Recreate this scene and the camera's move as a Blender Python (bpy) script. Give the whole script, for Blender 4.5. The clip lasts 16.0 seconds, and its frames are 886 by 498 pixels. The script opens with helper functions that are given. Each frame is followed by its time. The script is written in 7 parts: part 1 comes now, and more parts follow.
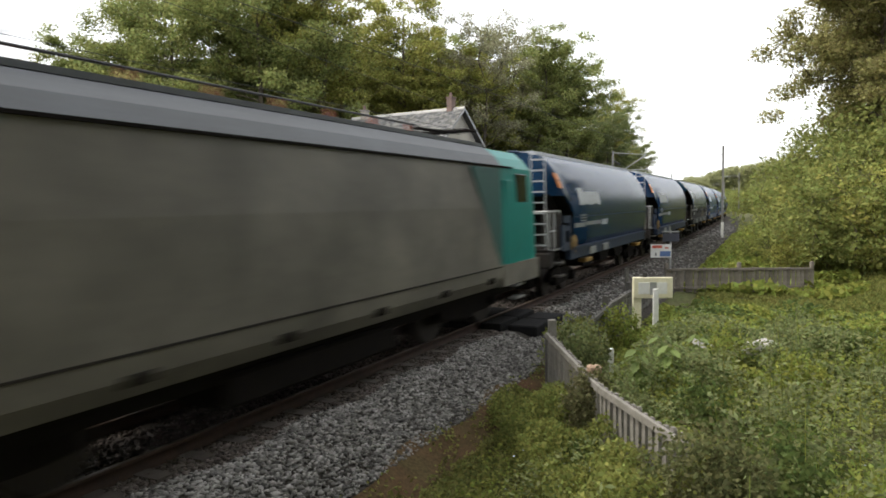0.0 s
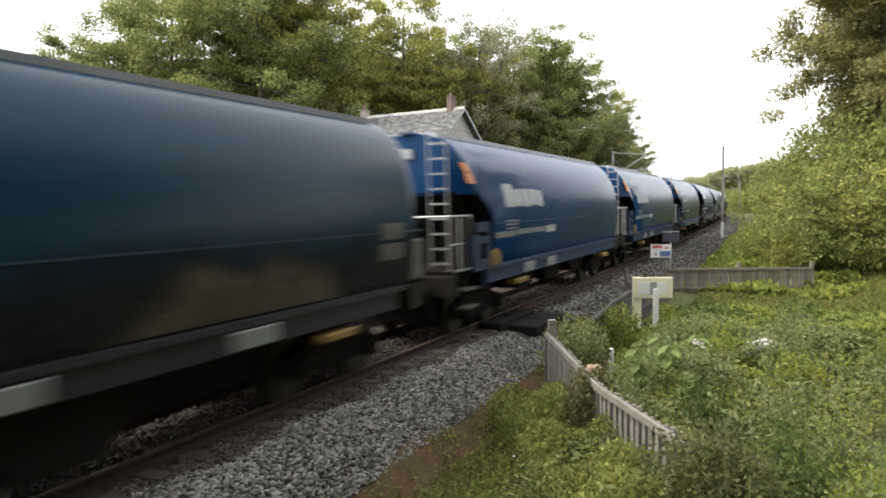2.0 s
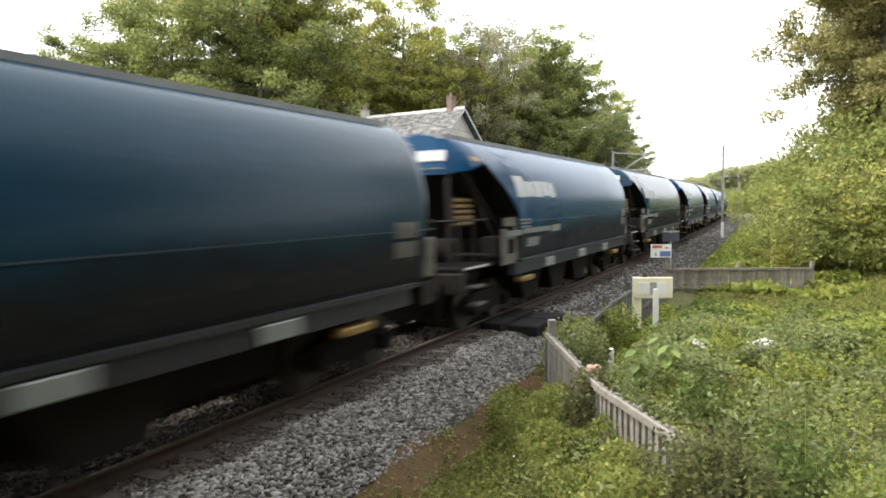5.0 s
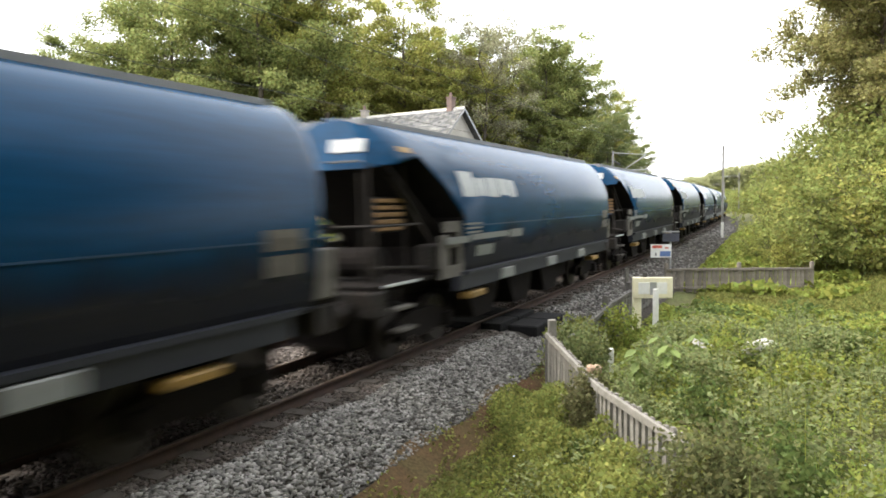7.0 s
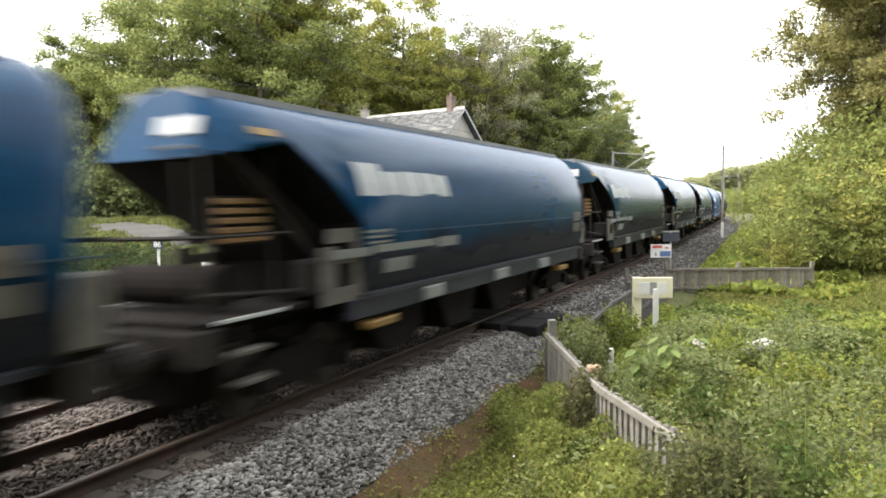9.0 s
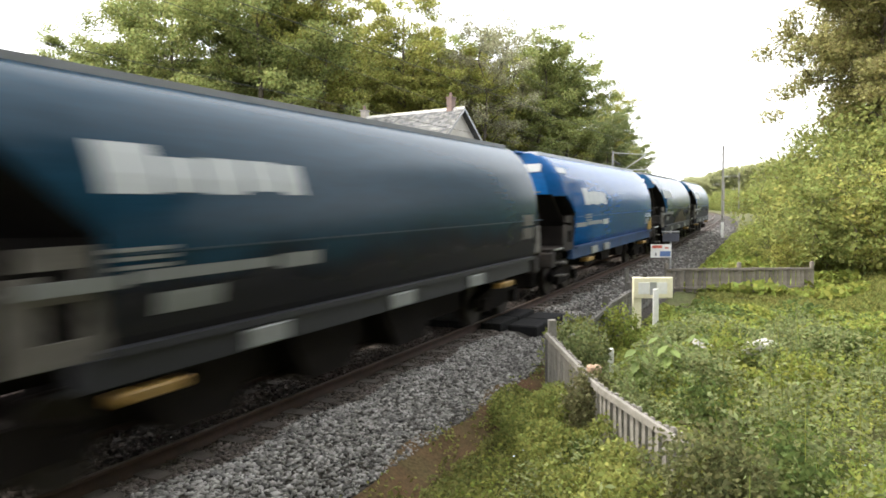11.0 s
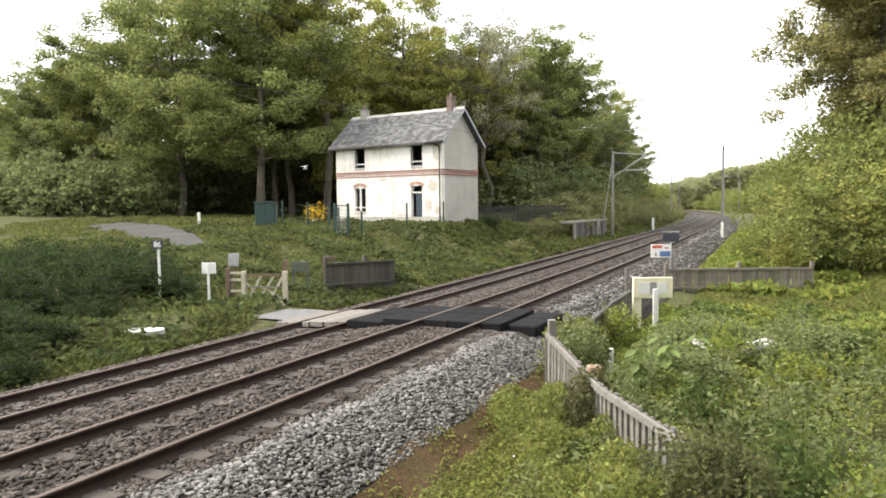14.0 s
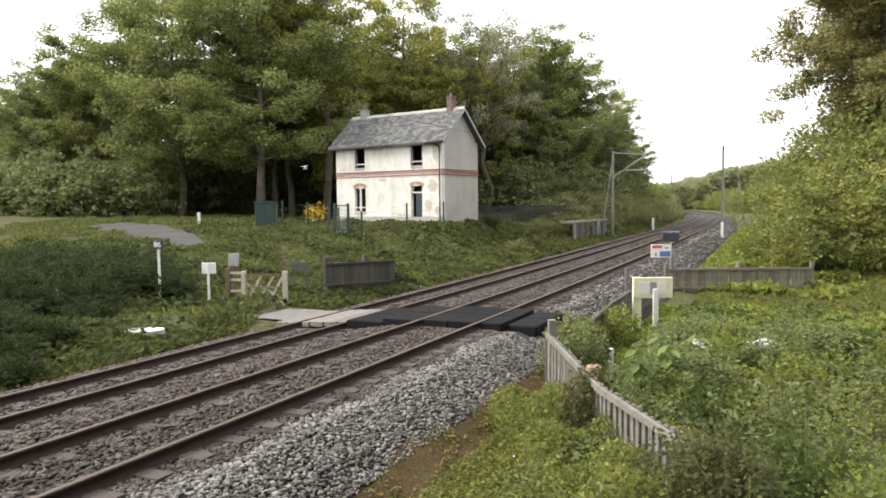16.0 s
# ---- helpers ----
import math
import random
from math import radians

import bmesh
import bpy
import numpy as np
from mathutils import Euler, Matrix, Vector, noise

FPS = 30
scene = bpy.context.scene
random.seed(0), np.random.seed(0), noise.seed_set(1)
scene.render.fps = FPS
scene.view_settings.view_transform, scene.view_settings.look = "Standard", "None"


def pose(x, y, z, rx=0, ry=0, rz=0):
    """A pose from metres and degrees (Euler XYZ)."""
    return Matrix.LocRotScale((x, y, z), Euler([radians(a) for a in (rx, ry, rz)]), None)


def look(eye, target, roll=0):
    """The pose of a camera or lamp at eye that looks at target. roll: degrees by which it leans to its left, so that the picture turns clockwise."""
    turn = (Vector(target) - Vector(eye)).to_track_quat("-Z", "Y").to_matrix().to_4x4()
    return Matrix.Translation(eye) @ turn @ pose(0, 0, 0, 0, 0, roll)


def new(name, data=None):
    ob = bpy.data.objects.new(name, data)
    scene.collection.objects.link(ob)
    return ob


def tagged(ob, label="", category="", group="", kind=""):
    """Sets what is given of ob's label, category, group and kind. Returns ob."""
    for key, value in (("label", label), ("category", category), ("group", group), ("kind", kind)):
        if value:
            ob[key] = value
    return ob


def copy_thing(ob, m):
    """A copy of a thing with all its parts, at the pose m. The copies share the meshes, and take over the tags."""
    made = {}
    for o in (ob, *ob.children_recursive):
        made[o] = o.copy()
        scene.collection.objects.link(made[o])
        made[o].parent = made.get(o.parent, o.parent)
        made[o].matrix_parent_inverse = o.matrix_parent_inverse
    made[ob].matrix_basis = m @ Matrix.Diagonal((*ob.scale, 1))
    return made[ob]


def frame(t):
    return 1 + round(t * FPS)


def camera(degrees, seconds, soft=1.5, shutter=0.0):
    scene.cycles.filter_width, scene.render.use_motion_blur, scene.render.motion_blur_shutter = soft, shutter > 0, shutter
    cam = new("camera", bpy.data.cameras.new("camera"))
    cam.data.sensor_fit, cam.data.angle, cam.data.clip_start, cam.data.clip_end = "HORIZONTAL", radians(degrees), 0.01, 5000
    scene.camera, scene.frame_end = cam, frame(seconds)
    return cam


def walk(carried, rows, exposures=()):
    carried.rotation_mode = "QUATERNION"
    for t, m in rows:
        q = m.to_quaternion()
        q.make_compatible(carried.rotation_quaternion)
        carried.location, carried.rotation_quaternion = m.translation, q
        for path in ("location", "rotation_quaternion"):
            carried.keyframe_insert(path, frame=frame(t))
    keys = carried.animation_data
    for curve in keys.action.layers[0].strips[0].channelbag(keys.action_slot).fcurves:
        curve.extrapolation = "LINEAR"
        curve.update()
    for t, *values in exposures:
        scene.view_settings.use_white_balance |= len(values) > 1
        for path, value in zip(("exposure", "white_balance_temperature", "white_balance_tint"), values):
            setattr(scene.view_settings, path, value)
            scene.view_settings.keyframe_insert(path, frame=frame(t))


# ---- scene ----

# ---- the line of the railway: s metres along, u metres to the side, z over the near rail ----
K0, S1, K1, GRADE, SPACING, GAUGE = 0.0005076, 128.0, 0.0011, 0.000607, 3.685, 1.505
_g = np.arange(-560.0, 700.0, 0.25)
_th = np.minimum(K0 * _g + np.where(_g > S1, K1 * (_g - S1), 0.0), 0.62)
_X, _Y = np.cumsum(-np.sin(_th)) * 0.25, np.cumsum(np.cos(_th)) * 0.25
_i0 = int(np.searchsorted(_g, 0.0))
_X, _Y = _X - _X[_i0], _Y - _Y[_i0]


def climb(s):
    """The height of the line along its length: nearly level, then falling gently towards the bend."""
    return GRADE * s - 0.004 * np.clip(s - 60, 0, 240)


def on_line(s, u=0.0, z=0.0):
    x, y, th = np.interp(s, _g, _X), np.interp(s, _g, _Y), np.interp(s, _g, _th)
    return Vector((x + u * math.cos(th), y + u * math.sin(th), z + float(climb(s))))


def on_line_np(s, u, z):
    x, y, th = np.interp(s, _g, _X), np.interp(s, _g, _Y), np.interp(s, _g, _th)
    return np.stack([x + u * np.cos(th), y + u * np.sin(th), z + climb(s)], -1)


def heading(s):
    return float(np.interp(s, _g, _th))


def us_of(x, y):
    """The side distance u and the length s of a place, for the near part of the line."""
    s = np.array(y, float)
    for _ in range(4):
        px, py, th = np.interp(s, _g, _X), np.interp(s, _g, _Y), np.interp(s, _g, _th)
        s = s + (y - py) * np.cos(th) - (x - px) * np.sin(th)
    px, py, th = np.interp(s, _g, _X), np.interp(s, _g, _Y), np.interp(s, _g, _th)
    return (x - px) * np.cos(th) + (y - py) * np.sin(th), s


# ---- camera ----
cam = camera(64.4, 16.0, soft=1.7, shutter=0.42)
EYE, YAW, PITCH, ROLL = Vector((7.078, 0.0, 2.722)), radians(-26.396), radians(-3.714), -0.6055
AIM = EYE + Vector((math.sin(YAW) * math.cos(PITCH), math.cos(YAW) * math.cos(PITCH), math.sin(PITCH)))
CAM_POSE = look(EYE, AIM, ROLL)
walk(cam, [(0.0, CAM_POSE), (16.0, CAM_POSE)], exposures=((0.0, 0.80), (0.8, 0.93), (2.5, 1.26), (7.0, 1.69), (13.0, 1.7), (14.0, 1.31), (16.0, 1.04)))

# ---- world and sun: a bright, thinly clouded evening sky ----
world = bpy.data.worlds.new("sky")
scene.world = world
world.use_nodes = True
wn = world.node_tree
wn.nodes.clear()
sky = wn.nodes.new("ShaderNodeTexSky")
sky.sky_type, sky.sun_disc = "NISHITA", False
sky.sun_elevation, sky.sun_rotation = radians(46), radians(243)
sky.dust_density, sky.air_density, sky.ozone_density = 4.0, 1.0, 1.0
haze = wn.nodes.new("ShaderNodeMix")
haze.data_type = "RGBA"
haze.inputs["Factor"].default_value = 0.75
haze.inputs["B"].default_value = (12.5, 12.6, 12.6, 1)
bgd = wn.nodes.new("ShaderNodeBackground")
bgd.inputs["Strength"].default_value = 0.10
wout = wn.nodes.new("ShaderNodeOutputWorld")
wn.links.new(sky.outputs["Color"], haze.inputs["A"])
wn.links.new(haze.outputs["Result"], bgd.inputs["Color"])
wn.links.new(bgd.outputs["Background"], wout.inputs["Surface"])
sun_data = bpy.data.lights.new("sun", "SUN")
sun_data.energy, sun_data.angle, sun_data.color = 1.9, radians(24), (1.0, 0.93, 0.82)
sun = new("sun", sun_data)
_a, _e = radians(243), radians(46)
_to_sun = Vector((math.sin(_a) * math.cos(_e), math.cos(_a) * math.cos(_e), math.sin(_e)))
sun.matrix_world = look(_to_sun * 100, (0, 0, 0))


# ---- materials ----
def material(name, base, rough=0.8, metal=0.0, second=None, scale=4.0, amount=0.5, bump=0.0, bump_scale=40.0, fine=0.0,
             per="", spread=0.0, hue=0.0, spec=0.5, object_space=True, translucent=0.0, stretch=None, object_color=False):
    """A node material: a base colour broken up at two scales by noise, with fine relief; per = island or object for a varied tone."""
    m = bpy.data.materials.new(name)
    m.use_nodes = True
    nt = m.node_tree
    nd, ln = nt.nodes, nt.links
    b = nd["Principled BSDF"]
    tc = nd.new("ShaderNodeTexCoord")
    src = tc.outputs["Object"]
    if not object_space:
        geo = nd.new("ShaderNodeNewGeometry")
        src = geo.outputs["Position"]
    if stretch:
        mp = nd.new("ShaderNodeMapping")
        mp.inputs["Scale"].default_value = stretch
        ln.new(src, mp.inputs["Vector"])
        src = mp.outputs["Vector"]
    n1 = nd.new("ShaderNodeTexNoise")
    n1.inputs["Scale"].default_value, n1.inputs["Detail"].default_value, n1.inputs["Roughness"].default_value = scale, 6, 0.62
    ln.new(src, n1.inputs["Vector"])
    ramp = nd.new("ShaderNodeMapRange")
    ramp.inputs["From Min"].default_value, ramp.inputs["From Max"].default_value = 0.32, 0.68
    ramp.inputs["To Max"].default_value = amount
    ln.new(n1.outputs["Fac"], ramp.inputs["Value"])
    mx = nd.new("ShaderNodeMix")
    mx.data_type = "RGBA"
    mx.inputs["A"].default_value = (*base, 1)
    if object_color:
        oc = nd.new("ShaderNodeObjectInfo")
        ln.new(oc.outputs["Color"], mx.inputs["A"])
    mx.inputs["B"].default_value = (*(second or tuple(c * 0.6 for c in base)), 1)
    ln.new(ramp.outputs["Result"], mx.inputs["Factor"])
    col = mx.outputs["Result"]
    if fine:
        n2 = nd.new("ShaderNodeTexNoise")
        n2.inputs["Scale"].default_value, n2.inputs["Detail"].default_value = scale * 14, 4
        ln.new(src, n2.inputs["Vector"])
        fr = nd.new("ShaderNodeMapRange")
        fr.inputs["From Min"].default_value, fr.inputs["From Max"].default_value = 0.3, 0.7
        fr.inputs["To Min"].default_value, fr.inputs["To Max"].default_value = 1 - fine, 1 + fine
        ln.new(n2.outputs["Fac"], fr.inputs["Value"])
        vm = nd.new("ShaderNodeVectorMath")
        vm.operation = "SCALE"
        ln.new(col, vm.inputs[0])
        ln.new(fr.outputs["Result"], vm.inputs["Scale"])
        col = vm.outputs["Vector"]
    if per:
        if per == "island":
            gi = nd.new("ShaderNodeNewGeometry")
            rnd = gi.outputs["Random Per Island"]
        else:
            oi = nd.new("ShaderNodeObjectInfo")
            rnd = oi.outputs["Random"]
        hs = nd.new("ShaderNodeHueSaturation")
        vr = nd.new("ShaderNodeMapRange")
        vr.inputs["To Min"].default_value, vr.inputs["To Max"].default_value = 1 - spread, 1 + spread
        ln.new(rnd, vr.inputs["Value"])
        ln.new(vr.outputs["Result"], hs.inputs["Value"])
        if hue:
            mul = nd.new("ShaderNodeMath")
            mul.operation = "MULTIPLY"
            mul.inputs[1].default_value = 7.31
            ln.new(rnd, mul.inputs[0])
            fr2 = nd.new("ShaderNodeMath")
            fr2.operation = "FRACT"
            ln.new(mul.outputs[0], fr2.inputs[0])
            hr = nd.new("ShaderNodeMapRange")
            hr.inputs["To Min"].default_value, hr.inputs["To Max"].default_value = 0.5 - hue, 0.5 + hue * 0.5
            ln.new(fr2.outputs[0], hr.inputs["Value"])
            ln.new(hr.outputs["Result"], hs.inputs["Hue"])
        ln.new(col, hs.inputs["Color"])
        col = hs.outputs["Color"]
    ln.new(col, b.inputs["Base Color"])
    b.inputs["Roughness"].default_value, b.inputs["Metallic"].default_value = rough, metal
    b.inputs["Specular IOR Level"].default_value = spec
    if bump:
        n3 = nd.new("ShaderNodeTexNoise")
        n3.inputs["Scale"].default_value, n3.inputs["Detail"].default_value = bump_scale, 5
        ln.new(src, n3.inputs["Vector"])
        bp = nd.new("ShaderNodeBump")
        bp.inputs["Strength"].default_value, bp.inputs["Distance"].default_value = bump, 0.02
        ln.new(n3.outputs["Fac"], bp.inputs["Height"])
        ln.new(bp.outputs["Normal"], b.inputs["Normal"])
    if translucent:
        tr = nd.new("ShaderNodeBsdfTranslucent")
        ln.new(col, tr.inputs["Color"])
        ms = nd.new("ShaderNodeMixShader")
        ms.inputs["Fac"].default_value = translucent
        out = nd["Material Output"]
        ln.new(b.outputs["BSDF"], ms.inputs[1])
        ln.new(tr.outputs["BSDF"], ms.inputs[2])
        ln.new(ms.outputs["Shader"], out.inputs["Surface"])
    return m


M_GROUND = material("grassy_soil", (0.07, 0.08, 0.03), 0.95, second=(0.095, 0.085, 0.045), scale=0.5, amount=0.8, bump=0.6, bump_scale=9, fine=0.4, object_space=False, spec=0.1)
M_EARTH = material("bare_earth", (0.105, 0.06, 0.034), 0.95, second=(0.065, 0.062, 0.026), scale=1.6, amount=0.7, bump=0.6, bump_scale=25, fine=0.4, object_space=False, spec=0.1)
M_TRACKBED = material("trackbed_gravel", (0.066, 0.058, 0.051), 0.95, second=(0.032, 0.026, 0.022), scale=7, amount=0.8, bump=0.9, bump_scale=22, fine=0.45, object_space=False, spec=0.2)
M_STONE = material("ballast_stone", (0.235, 0.226, 0.212), 0.9, second=(0.06, 0.054, 0.048), scale=3, amount=0.7, per="island", spread=0.7, hue=0.03, object_space=False, spec=0.3)
M_STONEBROWN = material("rust_dusted_stone", (0.125, 0.108, 0.096), 0.92, second=(0.04, 0.031, 0.025), scale=3, amount=0.75, per="island", spread=0.5, hue=0.02, object_space=False, spec=0.2)
M_RAIL = material("rusty_rail_steel", (0.05, 0.025, 0.017), 0.85, second=(0.022, 0.014, 0.011), scale=5, amount=0.8, fine=0.3)
M_RAILTOP = material("worn_rail_top", (0.115, 0.078, 0.058), 0.5, metal=0.2, second=(0.075, 0.05, 0.038), scale=3, amount=0.6)
M_SLEEPER = material("grey_concrete_sleeper", (0.085, 0.072, 0.062), 0.92, second=(0.048, 0.038, 0.032), scale=6, amount=0.7, fine=0.3, per="object", spread=0.2)
M_CONC = material("weathered_concrete", (0.22, 0.205, 0.185), 0.92, second=(0.11, 0.105, 0.085), scale=5, amount=0.75, bump=0.3, bump_scale=60, fine=0.2, per="object", spread=0.12)
M_CONCDK = material("dark_weathered_concrete", (0.14, 0.13, 0.118), 0.92, second=(0.065, 0.063, 0.055), scale=4, amount=0.75, bump=0.3, bump_scale=50, fine=0.25, per="object", spread=0.18)
M_CONCMOSS = material("mossy_dark_concrete", (0.085, 0.075, 0.066), 0.95, second=(0.04, 0.04, 0.028), scale=3, amount=0.8, bump=0.3, bump_scale=40, fine=0.3, per="object", spread=0.25)
M_CONCBROWN = material("brown_grey_concrete", (0.20, 0.175, 0.148), 0.92, second=(0.10, 0.088, 0.072), scale=4, amount=0.75, bump=0.3, bump_scale=50, fine=0.25, per="object", spread=0.22)
M_RUBBER = material("black_rubber_panel", (0.009, 0.009, 0.011), 0.85, second=(0.02, 0.019, 0.017), scale=5, amount=0.6, bump=0.3, bump_scale=50, fine=0.2, spec=0.12, per="object", spread=0.2)
M_TIMBER = material("bleached_timber", (0.22, 0.20, 0.178), 0.9, second=(0.12, 0.105, 0.09), scale=3, amount=0.8, fine=0.3, stretch=(1, 6, 6), per="object", spread=0.2)
M_ASPHALT = material("pale_worn_asphalt", (0.17, 0.168, 0.172), 0.92, second=(0.10, 0.098, 0.09), scale=3, amount=0.8, fine=0.3, object_space=False)
M_LANE = material("grey_gravel_lane", (0.062, 0.057, 0.06), 0.95, second=(0.045, 0.045, 0.03), scale=1.2, amount=0.8, fine=0.35, object_space=False)
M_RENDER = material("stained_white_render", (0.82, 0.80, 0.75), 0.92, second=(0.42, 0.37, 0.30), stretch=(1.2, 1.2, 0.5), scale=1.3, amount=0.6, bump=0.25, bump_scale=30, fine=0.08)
# the render again, darkened for walls turned from the sun; also the grey plinth
M_RENDERGREY = material("grey_shaded_render", (0.44, 0.42, 0.375), 0.92, second=(0.30, 0.28, 0.245), scale=0.8, amount=0.6, bump=0.25, bump_scale=30, fine=0.08)
M_BAREPATCH = material("bare_wall_patch", (0.58, 0.53, 0.46), 0.95, second=(0.42, 0.37, 0.31), scale=4, amount=0.8, fine=0.25)
M_ARCH = material("tan_arch_brick", (0.46, 0.30, 0.22), 0.9, second=(0.34, 0.2, 0.14), scale=8, amount=0.6, per="object", spread=0.2)
M_BRICK = material("red_brick", (0.30, 0.095, 0.065), 0.9, second=(0.24, 0.10, 0.07), scale=8, amount=0.6, fine=0.2, per="object", spread=0.2)
M_SLATEJOIN = material("lichened_slate_bed", (0.09, 0.09, 0.095), 0.9, scale=3, fine=0.3)
M_DARKROOM = material("dark_interior", (0.02, 0.02, 0.022), 0.95)
M_GATEWOOD = material("weathered_cream_wood", (0.46, 0.42, 0.33), 0.75, second=(0.28, 0.25, 0.19), scale=6, amount=0.7)
M_WHITEWOOD = material("white_painted_wood", (0.74, 0.73, 0.70), 0.6, second=(0.5, 0.48, 0.43), scale=6, amount=0.6)
M_DARKBLUE = material("dark_blue_door_paint", (0.03, 0.05, 0.07), 0.5, second=(0.015, 0.02, 0.03), scale=4, amount=0.6)
M_ZINC = material("grey_zinc", (0.30, 0.31, 0.32), 0.5, metal=0.5, second=(0.18, 0.17, 0.16), scale=4, amount=0.6)
M_SIGNWHITE = material("white_sign_enamel", (0.78, 0.78, 0.76), 0.45, second=(0.6, 0.58, 0.52), scale=8, amount=0.5)
M_SIGNCREAM = material("cream_sign_plate", (0.82, 0.78, 0.58), 0.5, second=(0.6, 0.53, 0.36), scale=8, amount=0.5)
M_SIGNDARK = material("dark_sign_back", (0.045, 0.048, 0.065), 0.6)
M_SIGNRED = material("faded_red", (0.62, 0.12, 0.08), 0.5)
M_SIGNBLUE = material("faded_blue", (0.12, 0.20, 0.42), 0.5)
M_GALV = material("galvanised_steel", (0.42, 0.43, 0.44), 0.5, metal=0.6, second=(0.28, 0.27, 0.26), scale=7, amount=0.6)
M_MAST = material("grey_mast_steel", (0.30, 0.30, 0.29), 0.6, metal=0.3, second=(0.2, 0.17, 0.14), scale=3, amount=0.6)
M_WIRE = material("dark_wire", (0.06, 0.06, 0.06), 0.6, metal=0.5)
M_GREENPAINT = material("green_fence_paint", (0.012, 0.038, 0.03), 0.55, second=(0.01, 0.03, 0.025), scale=5, amount=0.6)
M_BARK = material("bark", (0.12, 0.10, 0.075), 0.95, second=(0.06, 0.05, 0.04), scale=3, amount=0.8, bump=0.6, bump_scale=14, stretch=(1, 1, 0.25), fine=0.3)
LEAF = dict(rough=0.75, spec=0.12, per="island", spread=0.45, hue=0.035, translucent=0.5, scale=0.35, amount=0.6, object_space=False)
M_LEAF_OAK = material("oak_leaves", (0.245, 0.28, 0.10), second=(0.18, 0.225, 0.085), **LEAF)
M_LEAF_FRESH = material("fresh_leaves", (0.34, 0.35, 0.10), second=(0.24, 0.275, 0.08), **LEAF)
M_LEAF_DEEP = material("deep_leaves", (0.205, 0.24, 0.105), second=(0.15, 0.19, 0.08), **LEAF)
M_LEAF_PALE = material("pale_spring_leaves", (0.30, 0.30, 0.19), second=(0.24, 0.245, 0.14), **LEAF)
M_LEAF_BIG = material("olive_oak_leaves", (0.34, 0.33, 0.14), second=(0.27, 0.27, 0.11), **LEAF)
# leaf colour lightened to stand in for distance haze
M_LEAF_FAR = material("far_hazed_leaves", (0.36, 0.38, 0.20), second=(0.30, 0.33, 0.17), **LEAF)
M_BANKSCRUB = material("olive_scrub_leaves", (0.25, 0.26, 0.11), second=(0.20, 0.205, 0.09), **LEAF)
M_LEAF_SHRUB = material("willow_leaves", (0.24, 0.275, 0.085), second=(0.175, 0.21, 0.07), **LEAF)
M_WEED = material("nettle_leaves", (0.215, 0.275, 0.07), second=(0.275, 0.29, 0.065), **LEAF)
M_WEEDPALE = material("bramble_leaves", (0.23, 0.265, 0.12), second=(0.17, 0.21, 0.085), **LEAF)
M_NETTLE = material("dark_nettle_leaves", (0.10, 0.145, 0.045), second=(0.14, 0.175, 0.055), **LEAF)
M_WEEDDARK = material("ivy_leaves", (0.075, 0.10, 0.035), second=(0.10, 0.115, 0.045), **LEAF)
M_BANKGRASS = material("bank_grass_blades", (0.12, 0.15, 0.045), second=(0.15, 0.145, 0.06), **LEAF)
M_THICKET = material("thicket_leaves", (0.053, 0.077, 0.028), second=(0.036, 0.056, 0.02), **LEAF)
M_GRASS = material("meadow_grass", (0.185, 0.215, 0.062), second=(0.215, 0.205, 0.07), **LEAF)
M_FLOWER = material("yellow_blossom", (0.80, 0.55, 0.02), 0.7, per="island", spread=0.3, translucent=0.3)
M_MASONRY = material("pale_rubble", (0.50, 0.49, 0.46), 0.9, second=(0.3, 0.29, 0.26), scale=8, amount=0.7, bump=0.4)


# ---- mesh helpers ----
def part(name, bm, mat, parent=None, label="", smooth=False):
    me = bpy.data.meshes.new(name)
    bm.to_mesh(me)
    bm.free()
    me.materials.append(mat)
    if smooth:
        me.shade_smooth()
    ob = new(name, me)
    ob.parent = parent
    return tagged(ob, label)


def shared(name, source, parent, m):
    """Another object on the same mesh."""
    ob = new(name, source.data)
    ob.parent = parent
    ob.matrix_basis = m
    return ob


def empty(name, m=None):
    ob = new(name)
    ob.empty_display_size = 0.2
    if m is not None:
        ob.matrix_basis = m
    return ob


def box(bm, x0, x1, y0, y1, z0, z1, bevel=0.0, m=None):
    v = [bm.verts.new((x, y, z)) for z in (z0, z1) for x, y in ((x0, y0), (x1, y0), (x1, y1), (x0, y1))]
    fs = [bm.faces.new([v[i] for i in q]) for q in ((3, 2, 1, 0), (4, 5, 6, 7), (0, 1, 5, 4), (1, 2, 6, 5), (2, 3, 7, 6), (3, 0, 4, 7))]
    if bevel:
        es = list({e for f in fs for e in f.edges})
        made = bmesh.ops.bevel(bm, geom=es, offset=bevel, segments=1, affect="EDGES")
        v = list({q for f in made["faces"] for q in f.verts} | {q for q in v if q.is_valid})
    if m is not None:
        bmesh.ops.transform(bm, matrix=m, verts=v)
    return bm


def a_box(*size, bevel=0.0, m=None):
    return box(bmesh.new(), *size, bevel=bevel, m=m)


def prism(bm, outline, y0, y1, axis="y"):
    """An outline of (a, b) pushed from y0 to y1. axis y: (x, z); axis x: (y, z); axis z: (x, y)."""
    def at(a, b, c):
        return {"y": (a, c, b), "x": (c, a, b), "z": (a, b, c)}[axis]
    lo = [bm.verts.new(at(a, b, y0)) for a, b in outline]
    hi = [bm.verts.new(at(a, b, y1)) for a, b in outline]
    n = len(lo)
    fs = [bm.faces.new(lo), bm.faces.new(hi[::-1])]
    fs += [bm.faces.new((lo[i], hi[i], hi[(i + 1) % n], lo[(i + 1) % n])) for i in range(n)]
    bmesh.ops.recalc_face_normals(bm, faces=fs)
    return bm


